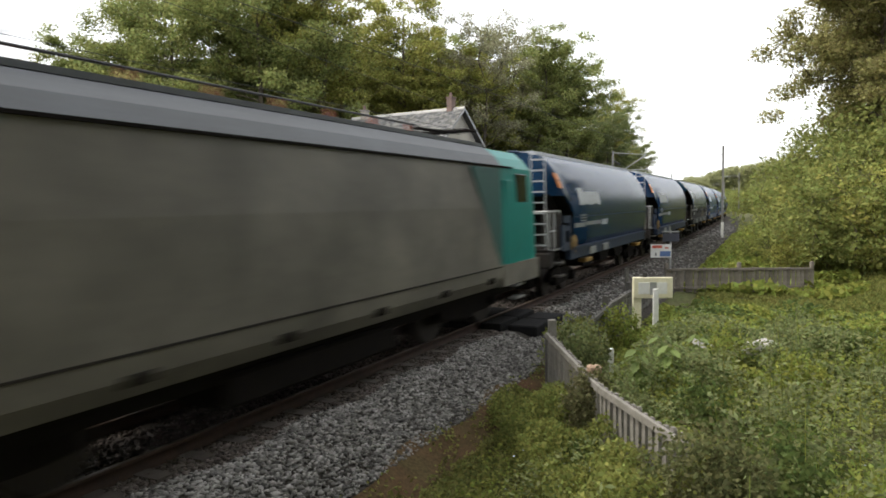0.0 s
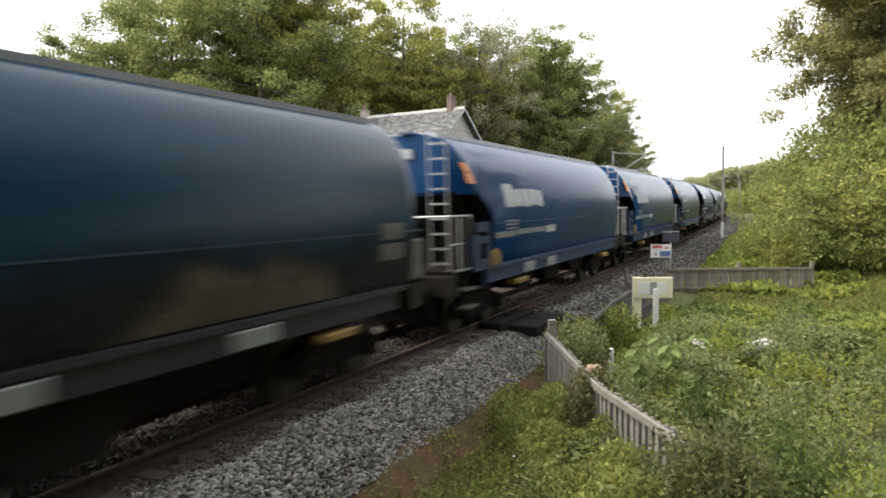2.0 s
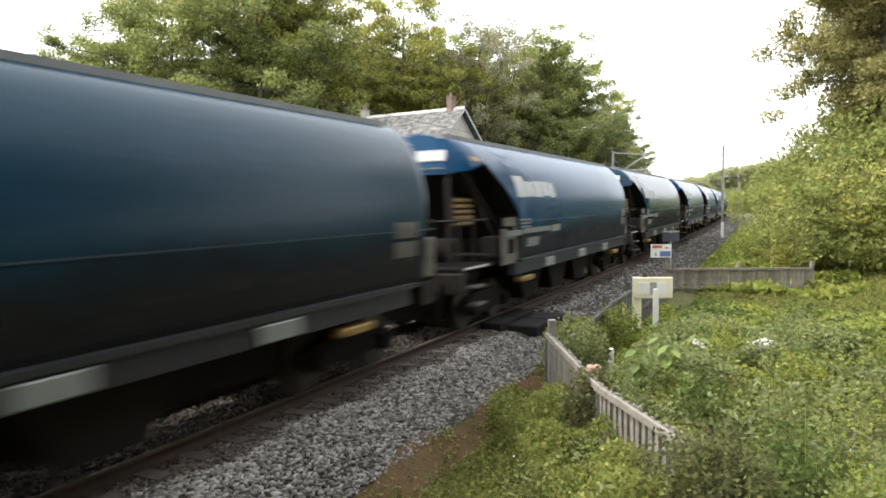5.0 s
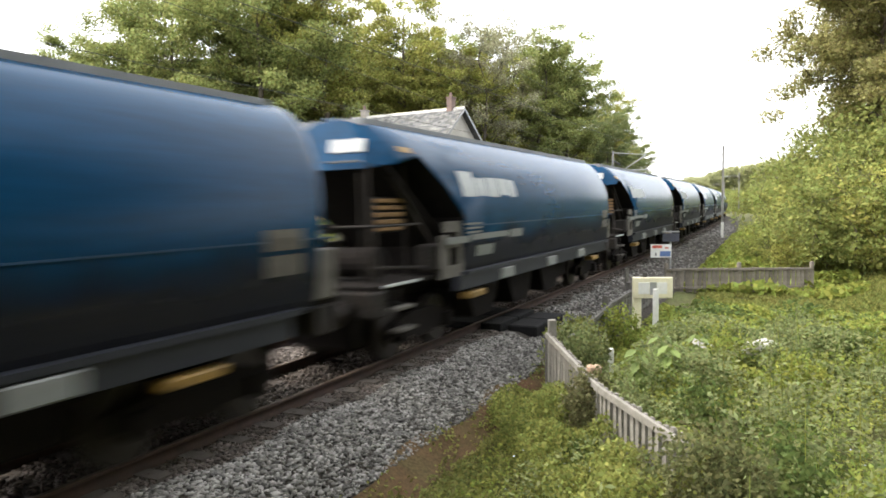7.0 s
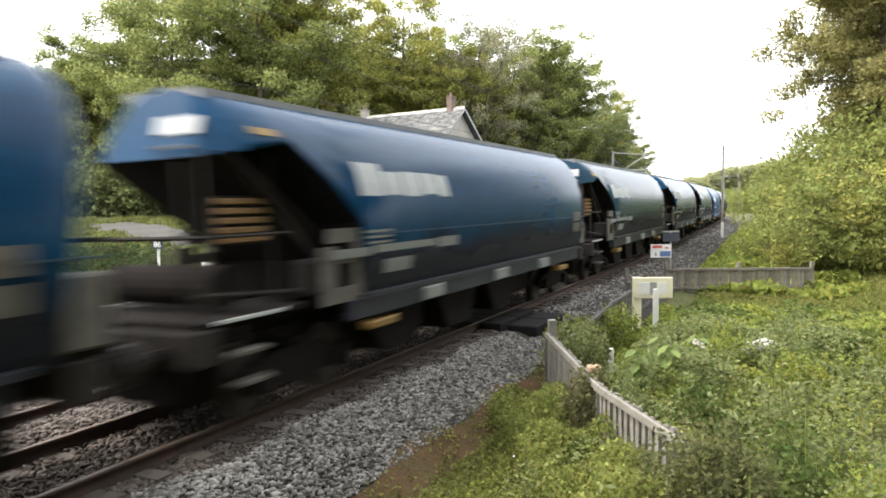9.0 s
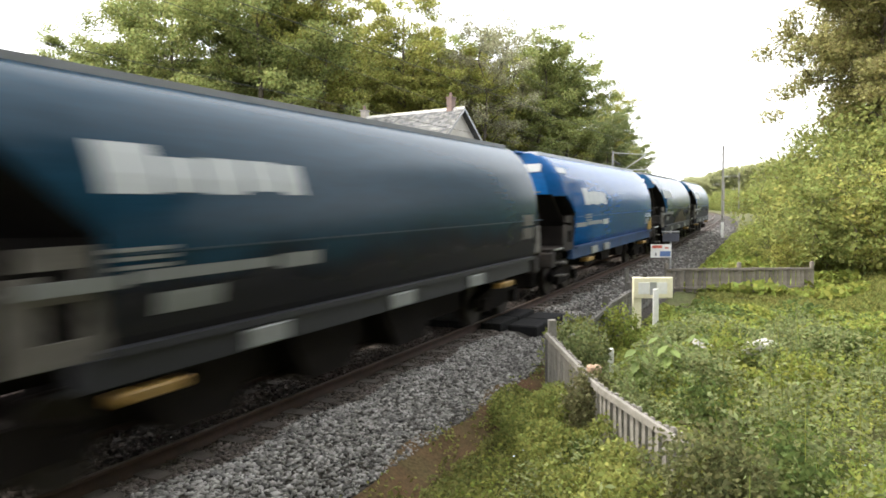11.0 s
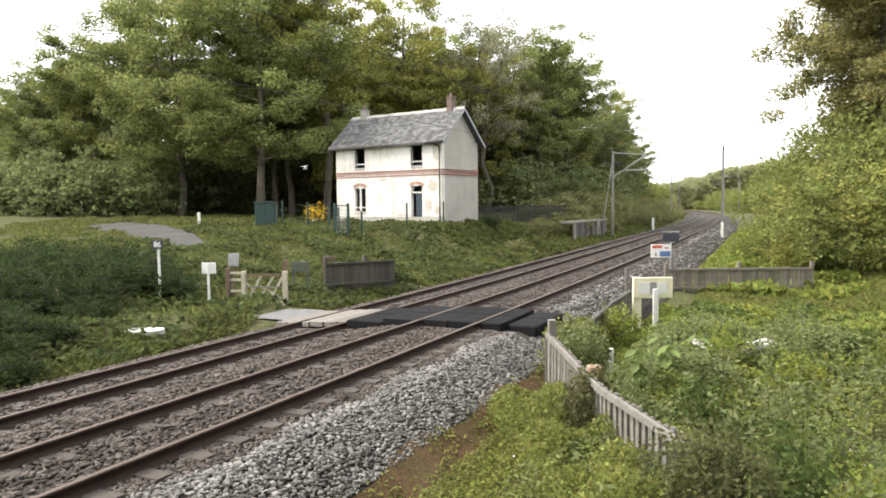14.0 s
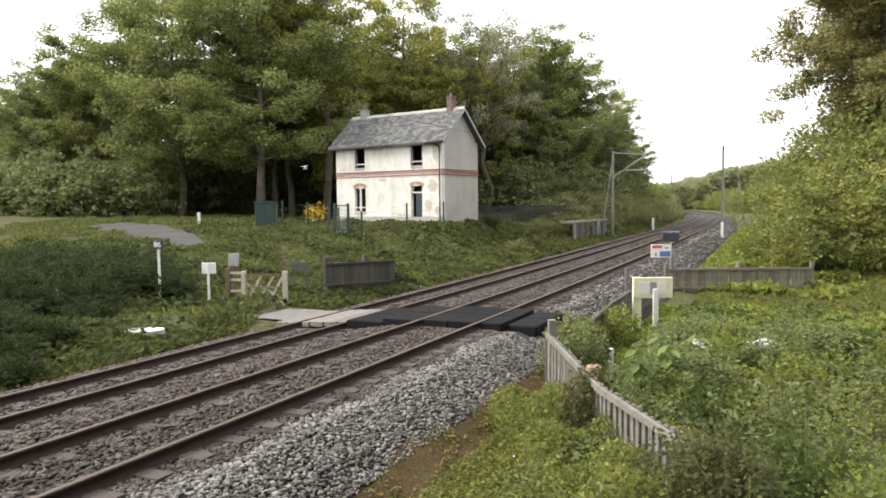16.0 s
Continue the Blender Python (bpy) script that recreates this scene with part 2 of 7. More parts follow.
def tube(bm, p, q, r0, r1=None, seg=8):
    p, q = Vector(p), Vector(q)
    r1 = r0 if r1 is None else r1
    turn = (q - p).to_track_quat("Z", "Y").to_matrix()
    a = [bm.verts.new(p + turn @ Vector((r0 * math.cos(k * math.tau / seg), r0 * math.sin(k * math.tau / seg), 0))) for k in range(seg)]
    b = [bm.verts.new(q + turn @ Vector((r1 * math.cos(k * math.tau / seg), r1 * math.sin(k * math.tau / seg), 0))) for k in range(seg)]
    for k in range(seg):
        bm.faces.new((a[k], a[(k + 1) % seg], b[(k + 1) % seg], b[k]))
    bm.faces.new(a[::-1])
    bm.faces.new(b)
    return bm


def mesh_np(name, verts, faces_n, mat, smooth=False):
    """A mesh from numpy: verts (n, 3) and faces (m, k) with k corners each."""
    me = bpy.data.meshes.new(name)
    k = faces_n.shape[1]
    me.vertices.add(len(verts))
    me.vertices.foreach_set("co", np.ascontiguousarray(verts, dtype=np.float32).ravel())
    me.loops.add(faces_n.size)
    me.loops.foreach_set("vertex_index", np.ascontiguousarray(faces_n, dtype=np.int32).ravel())
    me.polygons.add(len(faces_n))
    me.polygons.foreach_set("loop_start", np.arange(0, faces_n.size, k, dtype=np.int32))
    me.update(calc_edges=True)
    me.validate()
    me.materials.append(mat)
    if smooth:
        me.shade_smooth()
    return me


def leaves(name, pos, size, mat, rng, flat=0.5, narrow=0.6, lift=None):
    """Many small pointed leaves, each a folded rhomb of its own. flat: 1 lies level, 0 hangs any way."""
    n = len(pos)
    size = np.broadcast_to(size, (n,)) * rng.uniform(0.65, 1.35, n)
    axis = rng.normal(size=(n, 3))
    axis[:, 2] *= 1 - flat * 0.8
    if lift is not None:
        axis[:, 2] = np.abs(axis[:, 2]) + lift
    axis /= np.linalg.norm(axis, axis=1, keepdims=True) + 1e-9
    other = rng.normal(size=(n, 3))
    other[:, 2] *= 1 - flat * 0.7
    side = np.cross(axis, other)
    side = np.where(flat > 0.5, side * 0 + np.cross(axis, np.array([0, 0, 1.0]) + 0.6 * rng.normal(size=(n, 3))), side)
    side /= np.linalg.norm(side, axis=1, keepdims=True) + 1e-9
    nor = np.cross(axis, side)
    L, Wd = size[:, None], size[:, None] * narrow * 0.5
    v = np.stack([pos - axis * L * 0.5, pos + side * Wd + nor * L * 0.08, pos + axis * L * 0.5, pos - side * Wd + nor * L * 0.08], 1).reshape(-1, 3)
    f = np.arange(n * 4).reshape(n, 4)
    return mesh_np(name, v, f, mat)


def stuff(name, me, label, category):
    return tagged(new(name, me), label, category, kind="stuff")


# ---- ground: one sheet to the horizon ----
def smooth(a, b, x):
    t = np.clip((x - a) / (b - a), 0, 1)
    return t * t * (3 - 2 * t)


def ground_z(x, y):
    x, y = np.asarray(x, float), np.asarray(y, float)
    u, s = us_of(x, y)
    left = np.interp(-u, [6.0, 6.9, 9, 12, 16, 21, 60, 250, 1500], [-1.25, -0.95, -0.62, -0.3, 0.9, 1.3, 1.9, 6, 20])
    rise = 0.5 + 0.5 * smooth(16, 40, s)
    left = np.where(left > -0.6, -0.6 + (left + 0.6) * rise, left)
    left = left + 1.6 * smooth(7.5, 12.5, -u) * (1 - smooth(16, 30, -u)) * smooth(58, 80, s)
    right = np.interp(u, [2.4, 3.2, 5, 9, 14, 22, 40, 300, 1500], [-1.2, -0.86, -0.85, -0.9, 0.2, 2.6, 6, 14, 40])
    right = right + (1.95 - 0.12 * np.clip(u - 7, 0, 9)) * np.exp(-(((x - 7.6) / 3.1) ** 2 + ((y + 0.8) / 4.0) ** 2))
    right = right - 0.32 * smooth(17, 25, s) * (1 - smooth(32, 37, s)) * smooth(2.8, 4.2, u) * (1 - smooth(9, 13, u))
    right = right + 1.0 * smooth(3.2, 6.5, u) * (1 - smooth(7, 10, u)) * smooth(38, 55, s)
    plot = smooth(0, 3.0, 3.0 - np.maximum(np.maximum(-27.5 - x, x + 13.6), np.maximum(40.8 - y, y - 51)))
    left = left + (1.20 - left) * plot
    ramp = smooth(13.6, 15.0, s) * (1 - smooth(17.6, 19.5, s)) * smooth(4.8, 5.6, -u) * (1 - smooth(8.5, 10.5, -u))
    left = left + np.maximum(-0.52 - left, 0) * ramp
    z = np.where(u < -2, left, right)
    z = np.where((u > -6.0 + 0.6 * (ramp > 0.5)) & (u < 2.4), -1.25, z) + climb(np.clip(s, -100, 300))
    k = np.exp(-((x - 0) ** 2 + (y - 30) ** 2) / 9000.0)
    return z + k * 0.06 * np.sin(x * 1.3 + 2 * np.sin(y * 0.7)) * np.where((u > -7) & (u < 3.3), 0, 1)


def gz(x, y):
    return float(ground_z(np.array([x]), np.array([y]))[0])


_xs = np.unique(np.concatenate([np.linspace(-1500, -80, 30), np.arange(-80, -12, 2.0), np.arange(-12, 16, 0.4), np.arange(16, 60, 2.5), np.linspace(60, 1500, 30)]).round(3))
_ys = np.unique(np.concatenate([np.linspace(-1200, -30, 25), np.arange(-30, -4, 1.5), np.arange(-4, 36, 0.4), np.arange(36, 140, 2.0), np.arange(140, 420, 8.0), np.linspace(420, 2500, 40)]).round(3))
_gx, _gy = np.meshgrid(_xs, _ys, indexing="ij")
_gzv = ground_z(_gx.ravel(), _gy.ravel())
_idx = np.arange(_gx.size).reshape(_gx.shape)
_f = np.stack([_idx[:-1, :-1], _idx[1:, :-1], _idx[1:, 1:], _idx[:-1, 1:]], -1).reshape(-1, 4)
ground = tagged(new("ground", mesh_np("ground", np.stack([_gx.ravel(), _gy.ravel(), _gzv], -1), _f, M_GROUND, True)),
                "rough grassy ground with bare earth patches", "ground", kind="structure")


def ribbon(name, us, zs, s_list, mat, parent=None, smooth_it=True):
    """A sheet that follows the line, with the cross-section given by side distances and heights."""
    s_list = np.asarray(s_list, float)
    us, zs = np.asarray(us, float), np.asarray(zs, float)
    v = np.concatenate([on_line_np(np.full(len(us), s), us, zs) for s in s_list])
    n = len(us)
    i = np.arange(len(s_list) * n).reshape(len(s_list), n)
    f = np.stack([i[:-1, :-1], i[:-1, 1:], i[1:, 1:], i[1:, :-1]], -1).reshape(-1, 4)[:, ::-1]
    ob = new(name, mesh_np(name, v, f, mat, smooth_it))
    ob.parent = parent
    return ob


S_RUN = np.concatenate([np.arange(-500, -40, 10.0), np.arange(-40, 40, 1.0), np.arange(40, 160, 2.0), np.arange(160, 480, 4.0)])
BED_U = [3.15, 2.7, 2.2, 1.65, 0.9, 0, -0.9, -1.5, -1.9, -2.4, -2.95, -3.7, -4.4, -5.2, -5.7, -6.6]
BED_Z = [-0.95, -0.68, -0.42, -0.215, -0.185, -0.20, -0.22, -0.25, -0.30, -0.40, -0.435, -0.49, -0.535, -0.57, -0.66, -1.10]
trackbed = tagged(ribbon("trackbed", BED_U, BED_Z, S_RUN, M_TRACKBED), "grey stone ballast bed under two railway tracks", "trackbed", kind="structure")


def bed_z(u):
    return np.interp(-u, -np.array(BED_U), BED_Z)


# bare earth strip beside the ballast
def earth_strip():
    s = np.arange(2.0, 15.0, 0.5)
    v, n = [], 6
    for k, a in enumerate(s):
        w0, w1 = 2.55 + 0.12 * math.sin(a * 2.1), 3.55 + 0.25 * math.sin(a * 1.7 + 1)
        for j in range(n):
            u = w0 + (w1 - w0) * j / (n - 1)
            p = on_line(a, u)
            v.append((p.x, p.y, max(gz(p.x, p.y), float(bed_z(u)) + GRADE * a if u < 3.15 else -9) + 0.03))
    i = np.arange(len(s) * n).reshape(len(s), n)
    f = np.stack([i[:-1, :-1], i[:-1, 1:], i[1:, 1:], i[1:, :-1]], -1).reshape(-1, 4)
    return tagged(new("earth_path", mesh_np("earth_path", np.array(v), f, M_EARTH, True)), "narrow bare brown earth strip along the ballast", "path", kind="structure")


earth_strip()

# ---- rails and sleepers ----
RAIL_AT = {"near_outer": (GAUGE / 2, 0.0), "near_inner": (-GAUGE / 2, -0.034), "far_outer": (-SPACING + GAUGE / 2, -0.251), "far_inner": (-SPACING - GAUGE / 2, -0.351)}
_rp = [(-0.075, -0.172), (0.075, -0.172), (0.075, -0.160), (0.012, -0.140), (0.010, -0.05), (0.036, -0.038), (0.036, -0.004), (-0.036, -0.004), (-0.036, -0.038), (-0.010, -0.05), (-0.012, -0.140), (-0.075, -0.160), (-0.075, -0.172)]
track_near = tagged(empty("railway_track"), "near railway track with rusty rails on concrete sleepers", "railway track", kind="structure")
track_far = tagged(empty("railway_track"), "far railway track with rusty rails on concrete sleepers", "railway track", kind="structure")
for key, (ru, rz) in RAIL_AT.items():
    owner = track_near if key.startswith("near") else track_far
    body = ribbon("rail", [ru - a for a, b in _rp], [rz + b for a, b in _rp], S_RUN, M_RAIL, owner, False)
    ribbon("rail_head", [ru + 0.036, ru + 0.030, ru - 0.030, ru - 0.036], [rz - 0.003, rz + 0.001, rz + 0.001, rz - 0.003], S_RUN, M_RAILTOP, owner, False)


def sleepers(owner, u0, zc, tilt):
    bm = bmesh.new()
    for sgn in (-1, 1):
        prism(bm, [(-0.145, -0.2), (0.145, -0.2), (0.11, 0.0), (-0.11, 0.0)], sgn * 0.75 - 0.42, sgn * 0.75 + 0.42, axis="x")
    box(bm, -0.4, 0.4, -0.03, 0.03, -0.12, -0.07)
    first = None
    for k in range(220):
        s = -14 + k * 0.62
        m = Matrix.Translation(on_line(s, u0, zc)) @ Euler((0, tilt, heading(s))).to_matrix().to_4x4()
        if first is None:
            first = part("sleeper", bm, M_SLEEPER, owner)
            first.matrix_basis = m
        else:
            shared("sleeper", first, owner, m)


sleepers(track_near, 0.0, -0.17, -0.023)
sleepers(track_far, -SPACING, -0.455, -0.066)


def ballast():
    """Loose ballast stones lying on the bed, densest where the camera looks at them from near by."""
    rng = np.random.default_rng(5)
    base = []
    for k in range(14):
        bm = bmesh.new()
        bmesh.ops.create_icosphere(bm, subdivisions=1, radius=1.0)
        v = np.array([q.co[:] for q in bm.verts])
        f = np.array([[q.index for q in g.verts] for g in bm.faces])
        bm.free()
        v = v * (1 + 0.42 * rng.normal(size=(len(v), 1)).clip(-1.2, 1)) * np.array([1.3, rng.uniform(0.5, 0.95), rng.uniform(0.4, 0.8)])
        base.append((v, f))
    spots = [(2.0, 15, 0.8, 2.62, 1250, 0.030), (2.0, 15, -1.0, 0.8, 480, 0.033), (48, 100, -6.2, 2.9, 9, 0.085), (15, 24, -5.8, 2.8, 150, 0.038), (2.0, 15, -6.3, -1.0, 300, 0.036), (24, 48, -6.2, 2.9, 34, 0.046), (-14, 2.0, -6.2, 2.6, 70, 0.05)]
    V, F, off = {0: [], 1: []}, {0: [], 1: []}, {0: 0, 1: 0}
    for s0, s1, u0, u1, dens, r in spots:
        n = int((s1 - s0) * (u1 - u0) * dens * (0.65 if s0 == 2.0 else 1))
        s, u = rng.uniform(s0, s1, n), rng.uniform(u0, u1, n)
        keep = np.ones(n, bool)
        for ru, rz in RAIL_AT.values():
            keep &= np.abs(u - ru) > 0.085
        keep &= ~((s > 14.6) & (s < 17.4) & (u < 1.95) & (u > -5.9))
        sleeper_here = np.abs(((s + 14) / 0.62) % 1 - 0.5) > 0.3
        on_block = ((np.abs(np.abs(u) - 0.75) < 0.42) | (np.abs(np.abs(u + SPACING) - 0.75) < 0.42)) & sleeper_here
        keep &= ~(on_block & (rng.random(n) < 0.35))
        s, u = s[keep], u[keep]
        n = len(s)
        P = on_line_np(s, u, bed_z(u) + 0.012 + 0.012 * rng.random(n))
        R = r * rng.uniform(0.6, 1.45, n)
        pick = rng.integers(0, len(base), n)
        ang = rng.uniform(0, math.tau, n)
        ca, sa = np.cos(ang), np.sin(ang)
        tx = rng.normal(0, 0.5, n)
        ct, st = np.cos(tx), np.sin(tx)
        for b, (v, f) in enumerate(base):
          for tone in (0, 1):
            k = np.where((pick == b) & ((u < 1.3 + 0.12 * np.sin(s * 2.3)) == bool(tone)))[0]
            if not len(k):
                continue
            w = v[None] * R[k, None, None]
            y2 = w[..., 1] * ct[k, None] - w[..., 2] * st[k, None]
            z2 = w[..., 1] * st[k, None] + w[..., 2] * ct[k, None]
            x3 = w[..., 0] * ca[k, None] - y2 * sa[k, None]
            y3 = w[..., 0] * sa[k, None] + y2 * ca[k, None]
            V[tone].append((np.stack([x3, y3, z2], -1) + P[k, None]).reshape(-1, 3))
            F[tone].append((f[None] + (off[tone] + np.arange(len(k)) * len(v))[:, None, None]).reshape(-1, 3))
            off[tone] += len(k) * len(v)
    stuff("ballast_stones", mesh_np("ballast_stones", np.concatenate(V[0]), np.concatenate(F[0]), M_STONE), "clean grey angular ballast stones on the shoulder", "ballast")
    stuff("ballast_stones", mesh_np("ballast_stones", np.concatenate(V[1]), np.concatenate(F[1]), M_STONEBROWN), "rust-dusted brown ballast stones between the rails", "ballast")


# ---- the crossing keeper's house ----
HOUSE = pose(-14.28, 42.99, 1.31, 0, 0, -7.6)
HW, HD, HE, HR = 9.6, 4.7, 5.78, 7.95   # front width, gable width, eaves, ridge


def wall_with_holes(name, width, height, holes, thick, mat, parent, m):
    """A thick upright wall in x-z, its outer face at y = 0, with rectangular openings cut right through."""
    xs = sorted({0.0, width, *[h[0] for h in holes], *[h[1] for h in holes]})
    zs = sorted({0.0, height, *[h[2] for h in holes], *[h[3] for h in holes]})
    bm = bmesh.new()
    grid = {}

    def v(i, j, k):
        if (i, j, k) not in grid:
            grid[i, j, k] = bm.verts.new((xs[i], thick * k, zs[j]))
        return grid[i, j, k]

    def solid(i, j):
        if not (0 <= i < len(xs) - 1 and 0 <= j < len(zs) - 1):
            return False
        cx, cz = (xs[i] + xs[i + 1]) / 2, (zs[j] + zs[j + 1]) / 2
        return not any(h[0] < cx < h[1] and h[2] < cz < h[3] for h in holes)

    for i in range(len(xs) - 1):
        for j in range(len(zs) - 1):
            if not solid(i, j):
                continue
            bm.faces.new((v(i, j, 0), v(i + 1, j, 0), v(i + 1, j + 1, 0), v(i, j + 1, 0)))
            bm.faces.new((v(i, j + 1, 1), v(i + 1, j + 1, 1), v(i + 1, j, 1), v(i, j, 1)))
            for di, dj, a, b in ((-1, 0, (i, j), (i, j + 1)), (1, 0, (i + 1, j), (i + 1, j + 1)), (0, -1, (i, j), (i + 1, j)), (0, 1, (i, j + 1), (i + 1, j + 1))):
                if not solid(i + di, j + dj):
                    bm.faces.new((v(*a, 0), v(*b, 0), v(*b, 1), v(*a, 1)))
    bmesh.ops.recalc_face_normals(bm, faces=bm.faces[:])
    ob = part(name, bm, mat, parent)
    ob.matrix_basis = m
    return ob


def build_house():
    h = tagged(empty("house", HOUSE), "derelict two-storey white rendered keeper's house with slate roof", "house")
    # openings from the front's left end: x0, x1, z0, z1
    low_win, door, up_l, up_r = (1.75, 2.85, 0.75, 2.62), (6.95, 7.95, 0.05, 2.65), (1.82, 2.8, 4.0, 5.5), (6.95, 7.98, 4.0, 5.5)
    T = 0.35
    front = wall_with_holes("wall", HW, HE, [low_win, door, up_l, up_r], T, M_RENDER, h, pose(-HW, 0, 0))
    # back and gables: their shade is put into a greyer render
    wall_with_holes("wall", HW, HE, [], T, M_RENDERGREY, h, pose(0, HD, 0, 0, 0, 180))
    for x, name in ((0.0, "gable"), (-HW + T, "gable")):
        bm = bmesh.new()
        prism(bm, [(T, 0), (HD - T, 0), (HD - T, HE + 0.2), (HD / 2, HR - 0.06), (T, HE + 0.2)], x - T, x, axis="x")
        part("gable_wall", bm, M_RENDERGREY, h, "rendered gable wall with shade in its grey")
    part("floor_slab", a_box(-HW + T, -T, T, HD - T, 0.0, 0.05), M_DARKROOM, h)
    part("upper_floor", a_box(-HW + T, -T, T, HD - T, 3.3, 3.5), M_DARKROOM, h)
    part("plinth", a_box(-HW - 0.04, 0.04, -0.045, -0.002, -0.5, 0.5), M_RENDERGREY, h, "grey rendered plinth")
    # brick band: red courses with a dentil row between
    for z0, z1, y in ((3.37, 3.42, -0.05), (3.70, 3.76, -0.07)):
        part("band_course", a_box(-HW - 0.05, 0.05, y, -0.003, z0, z1), M_BRICK, h, "red brick course")
        part("band_course", a_box(0.003, 0.06, 0.0, HD + 0.05, z0, z1), M_BRICK, h, "red brick course")
    tooth = None
    for k in range(44):
        m = pose(-HW + 0.12 + k * 0.22, 0, 0)
        if tooth is None:
            tooth = part("brick", a_box(-0.04, 0.04, -0.04, -0.003, 3.47, 3.64), M_BRICK, h)
            tooth.matrix_basis = m
        else:
            shared("brick", tooth, h, m)
    for k in range(21):
        shared("brick", tooth, h, pose(0, 0.15 + k * 0.22, 0, 0, 0, 90))
    # segmental brick arches over the lower openings
    for x0, x1, zt in ((1.75, 2.85, 2.62), (6.95, 7.95, 2.65)):
        c, n = -HW + (x0 + x1) / 2, 11
        ab = None
        for k in range(n):
            a = radians(-28 + 56 * k / (n - 1))
            r = (x1 - x0) / 2 / math.sin(radians(26))
            m = pose(c + r * math.sin(a), 0, zt - r * math.cos(radians(28)) + r * math.cos(a) + 0.08) @ pose(0, 0, 0, 0, math.degrees(a), 0)
            if ab is None:
                ab = part("arch_brick", a_box(-0.06, 0.06, -0.03, 0.1, -0.1, 0.1), M_ARCH, h)
                ab.matrix_basis = m
            else:
                shared("arch_brick", ab, h, m)
    # windows
    def window(o, name, mullion, sash):
        w = part(name, a_box(-HW + o[0], -HW + o[1], -0.06, 0.12, o[2] - 0.09, o[2] - 0.004), M_MASONRY, h, "pale stone window sill")
        x0, x1, z0, z1 = -HW + o[0] + 0.004, -HW + o[1] - 0.004, o[2], o[3] - 0.004
        for q in ((x0, x0 + 0.07, z0, z1), (x1 - 0.07, x1, z0, z1), (x0 + 0.07, x1 - 0.07, z1 - 0.07, z1), (x0 + 0.07, x1 - 0.07, z0, z0 + 0.07)):
            part("window_frame", a_box(q[0], q[1], 0.06, 0.13, q[2], q[3]), M_WHITEWOOD if mullion else M_ZINC, w, "peeling white window frame")
        if mullion:
            cx = (x0 + x1) / 2
            part("mullion", a_box(cx - 0.07, cx + 0.07, 0.05, 0.14, z0 + 0.07, z1 - 0.07), M_WHITEWOOD, w)
            part("glazing_bar", a_box(x0 + 0.07, cx - 0.07, 0.08, 0.12, z0 + 0.38, z0 + 0.46), M_WHITEWOOD, w)
            part("glazing_bar", a_box(cx + 0.07, x1 - 0.07, 0.08, 0.12, z0 + 0.38, z0 + 0.46), M_WHITEWOOD, w)
        if sash:
            part("rail_bar", a_box(x0 + 0.07, x1 - 0.07, 0.05, 0.1, z0 + 0.30, z0 + 0.37), M_WHITEWOOD, w)
        return w
    window(low_win, "window", True, False)
    window(up_l, "window", False, True)
    window(up_r, "window", False, True)
    d = part("door", a_box(-HW + 7.32, -HW + 7.86, 0.14, 0.2, 0.06, 2.12), M_DARKBLUE, h, "half-open dark blue door leaf")
    for q in ((6.954, 7.03, 0.06, 2.64), (7.87, 7.946, 0.06, 2.64), (7.03, 7.87, 2.14, 2.24)):
        part("door_frame", a_box(-HW + q[0], -HW + q[1], 0.08, 0.22, q[2], q[3]), M_WHITEWOOD, d)
    part("doorstep", a_box(-HW + 6.8, -HW + 8.1, -0.5, -0.05, -0.4, 0.03, bevel=0.02), M_CONC, h)
    # bare patches where the white coat has fallen off
    rp = np.random.default_rng(77)
    for cx, cz, rx, rz in ((-0.75, 2.6, 0.55, 0.6), (-0.5, 4.9, 0.42, 0.75), (-1.1, 1.3, 0.4, 0.5), (-7.4, 0.75, 0.6, 0.22), (-3.3, 0.62, 0.7, 0.13), (-0.4, 0.9, 0.3, 0.4), (-5.2, 3.15, 0.5, 0.12)):
        ring = [(cx + rx * math.cos(a) * rp.uniform(0.55, 1.0), cz + rz * math.sin(a) * rp.uniform(0.55, 1.0)) for a in np.linspace(0, math.tau, 15)[:-1]]
        part("bare_patch", prism(bmesh.new(), ring, -0.006, -0.001), M_BAREPATCH, front, "bare grey-brown patch of fallen render").matrix_basis = pose(HW, 0, 0)
    # roof
    ang = math.atan2(HR - 5.44, HD / 2 + 0.42)
    over, side = 0.42, 0.38
    bedm = M_SLATEJOIN
    for face in (0, 1):
        bm = bmesh.new()
        run = HD / 2 + over
        z_low = HR - run * math.tan(ang)
        y0 = -over if face == 0 else HD + over
        prism(bm, [(y0, z_low), (HD / 2, HR), (HD / 2, HR + 0.12), (y0, z_low + 0.12)], -HW - side, side, axis="x")
        roof = part("roof", bm, bedm, h, "lichen-stained grey slate roof")
        # slates: overlapping rows
        rng = np.random.default_rng(3 + face)
        length = run / math.cos(ang)
        V, n = [], 0
        rows, ww = 20, 0.30
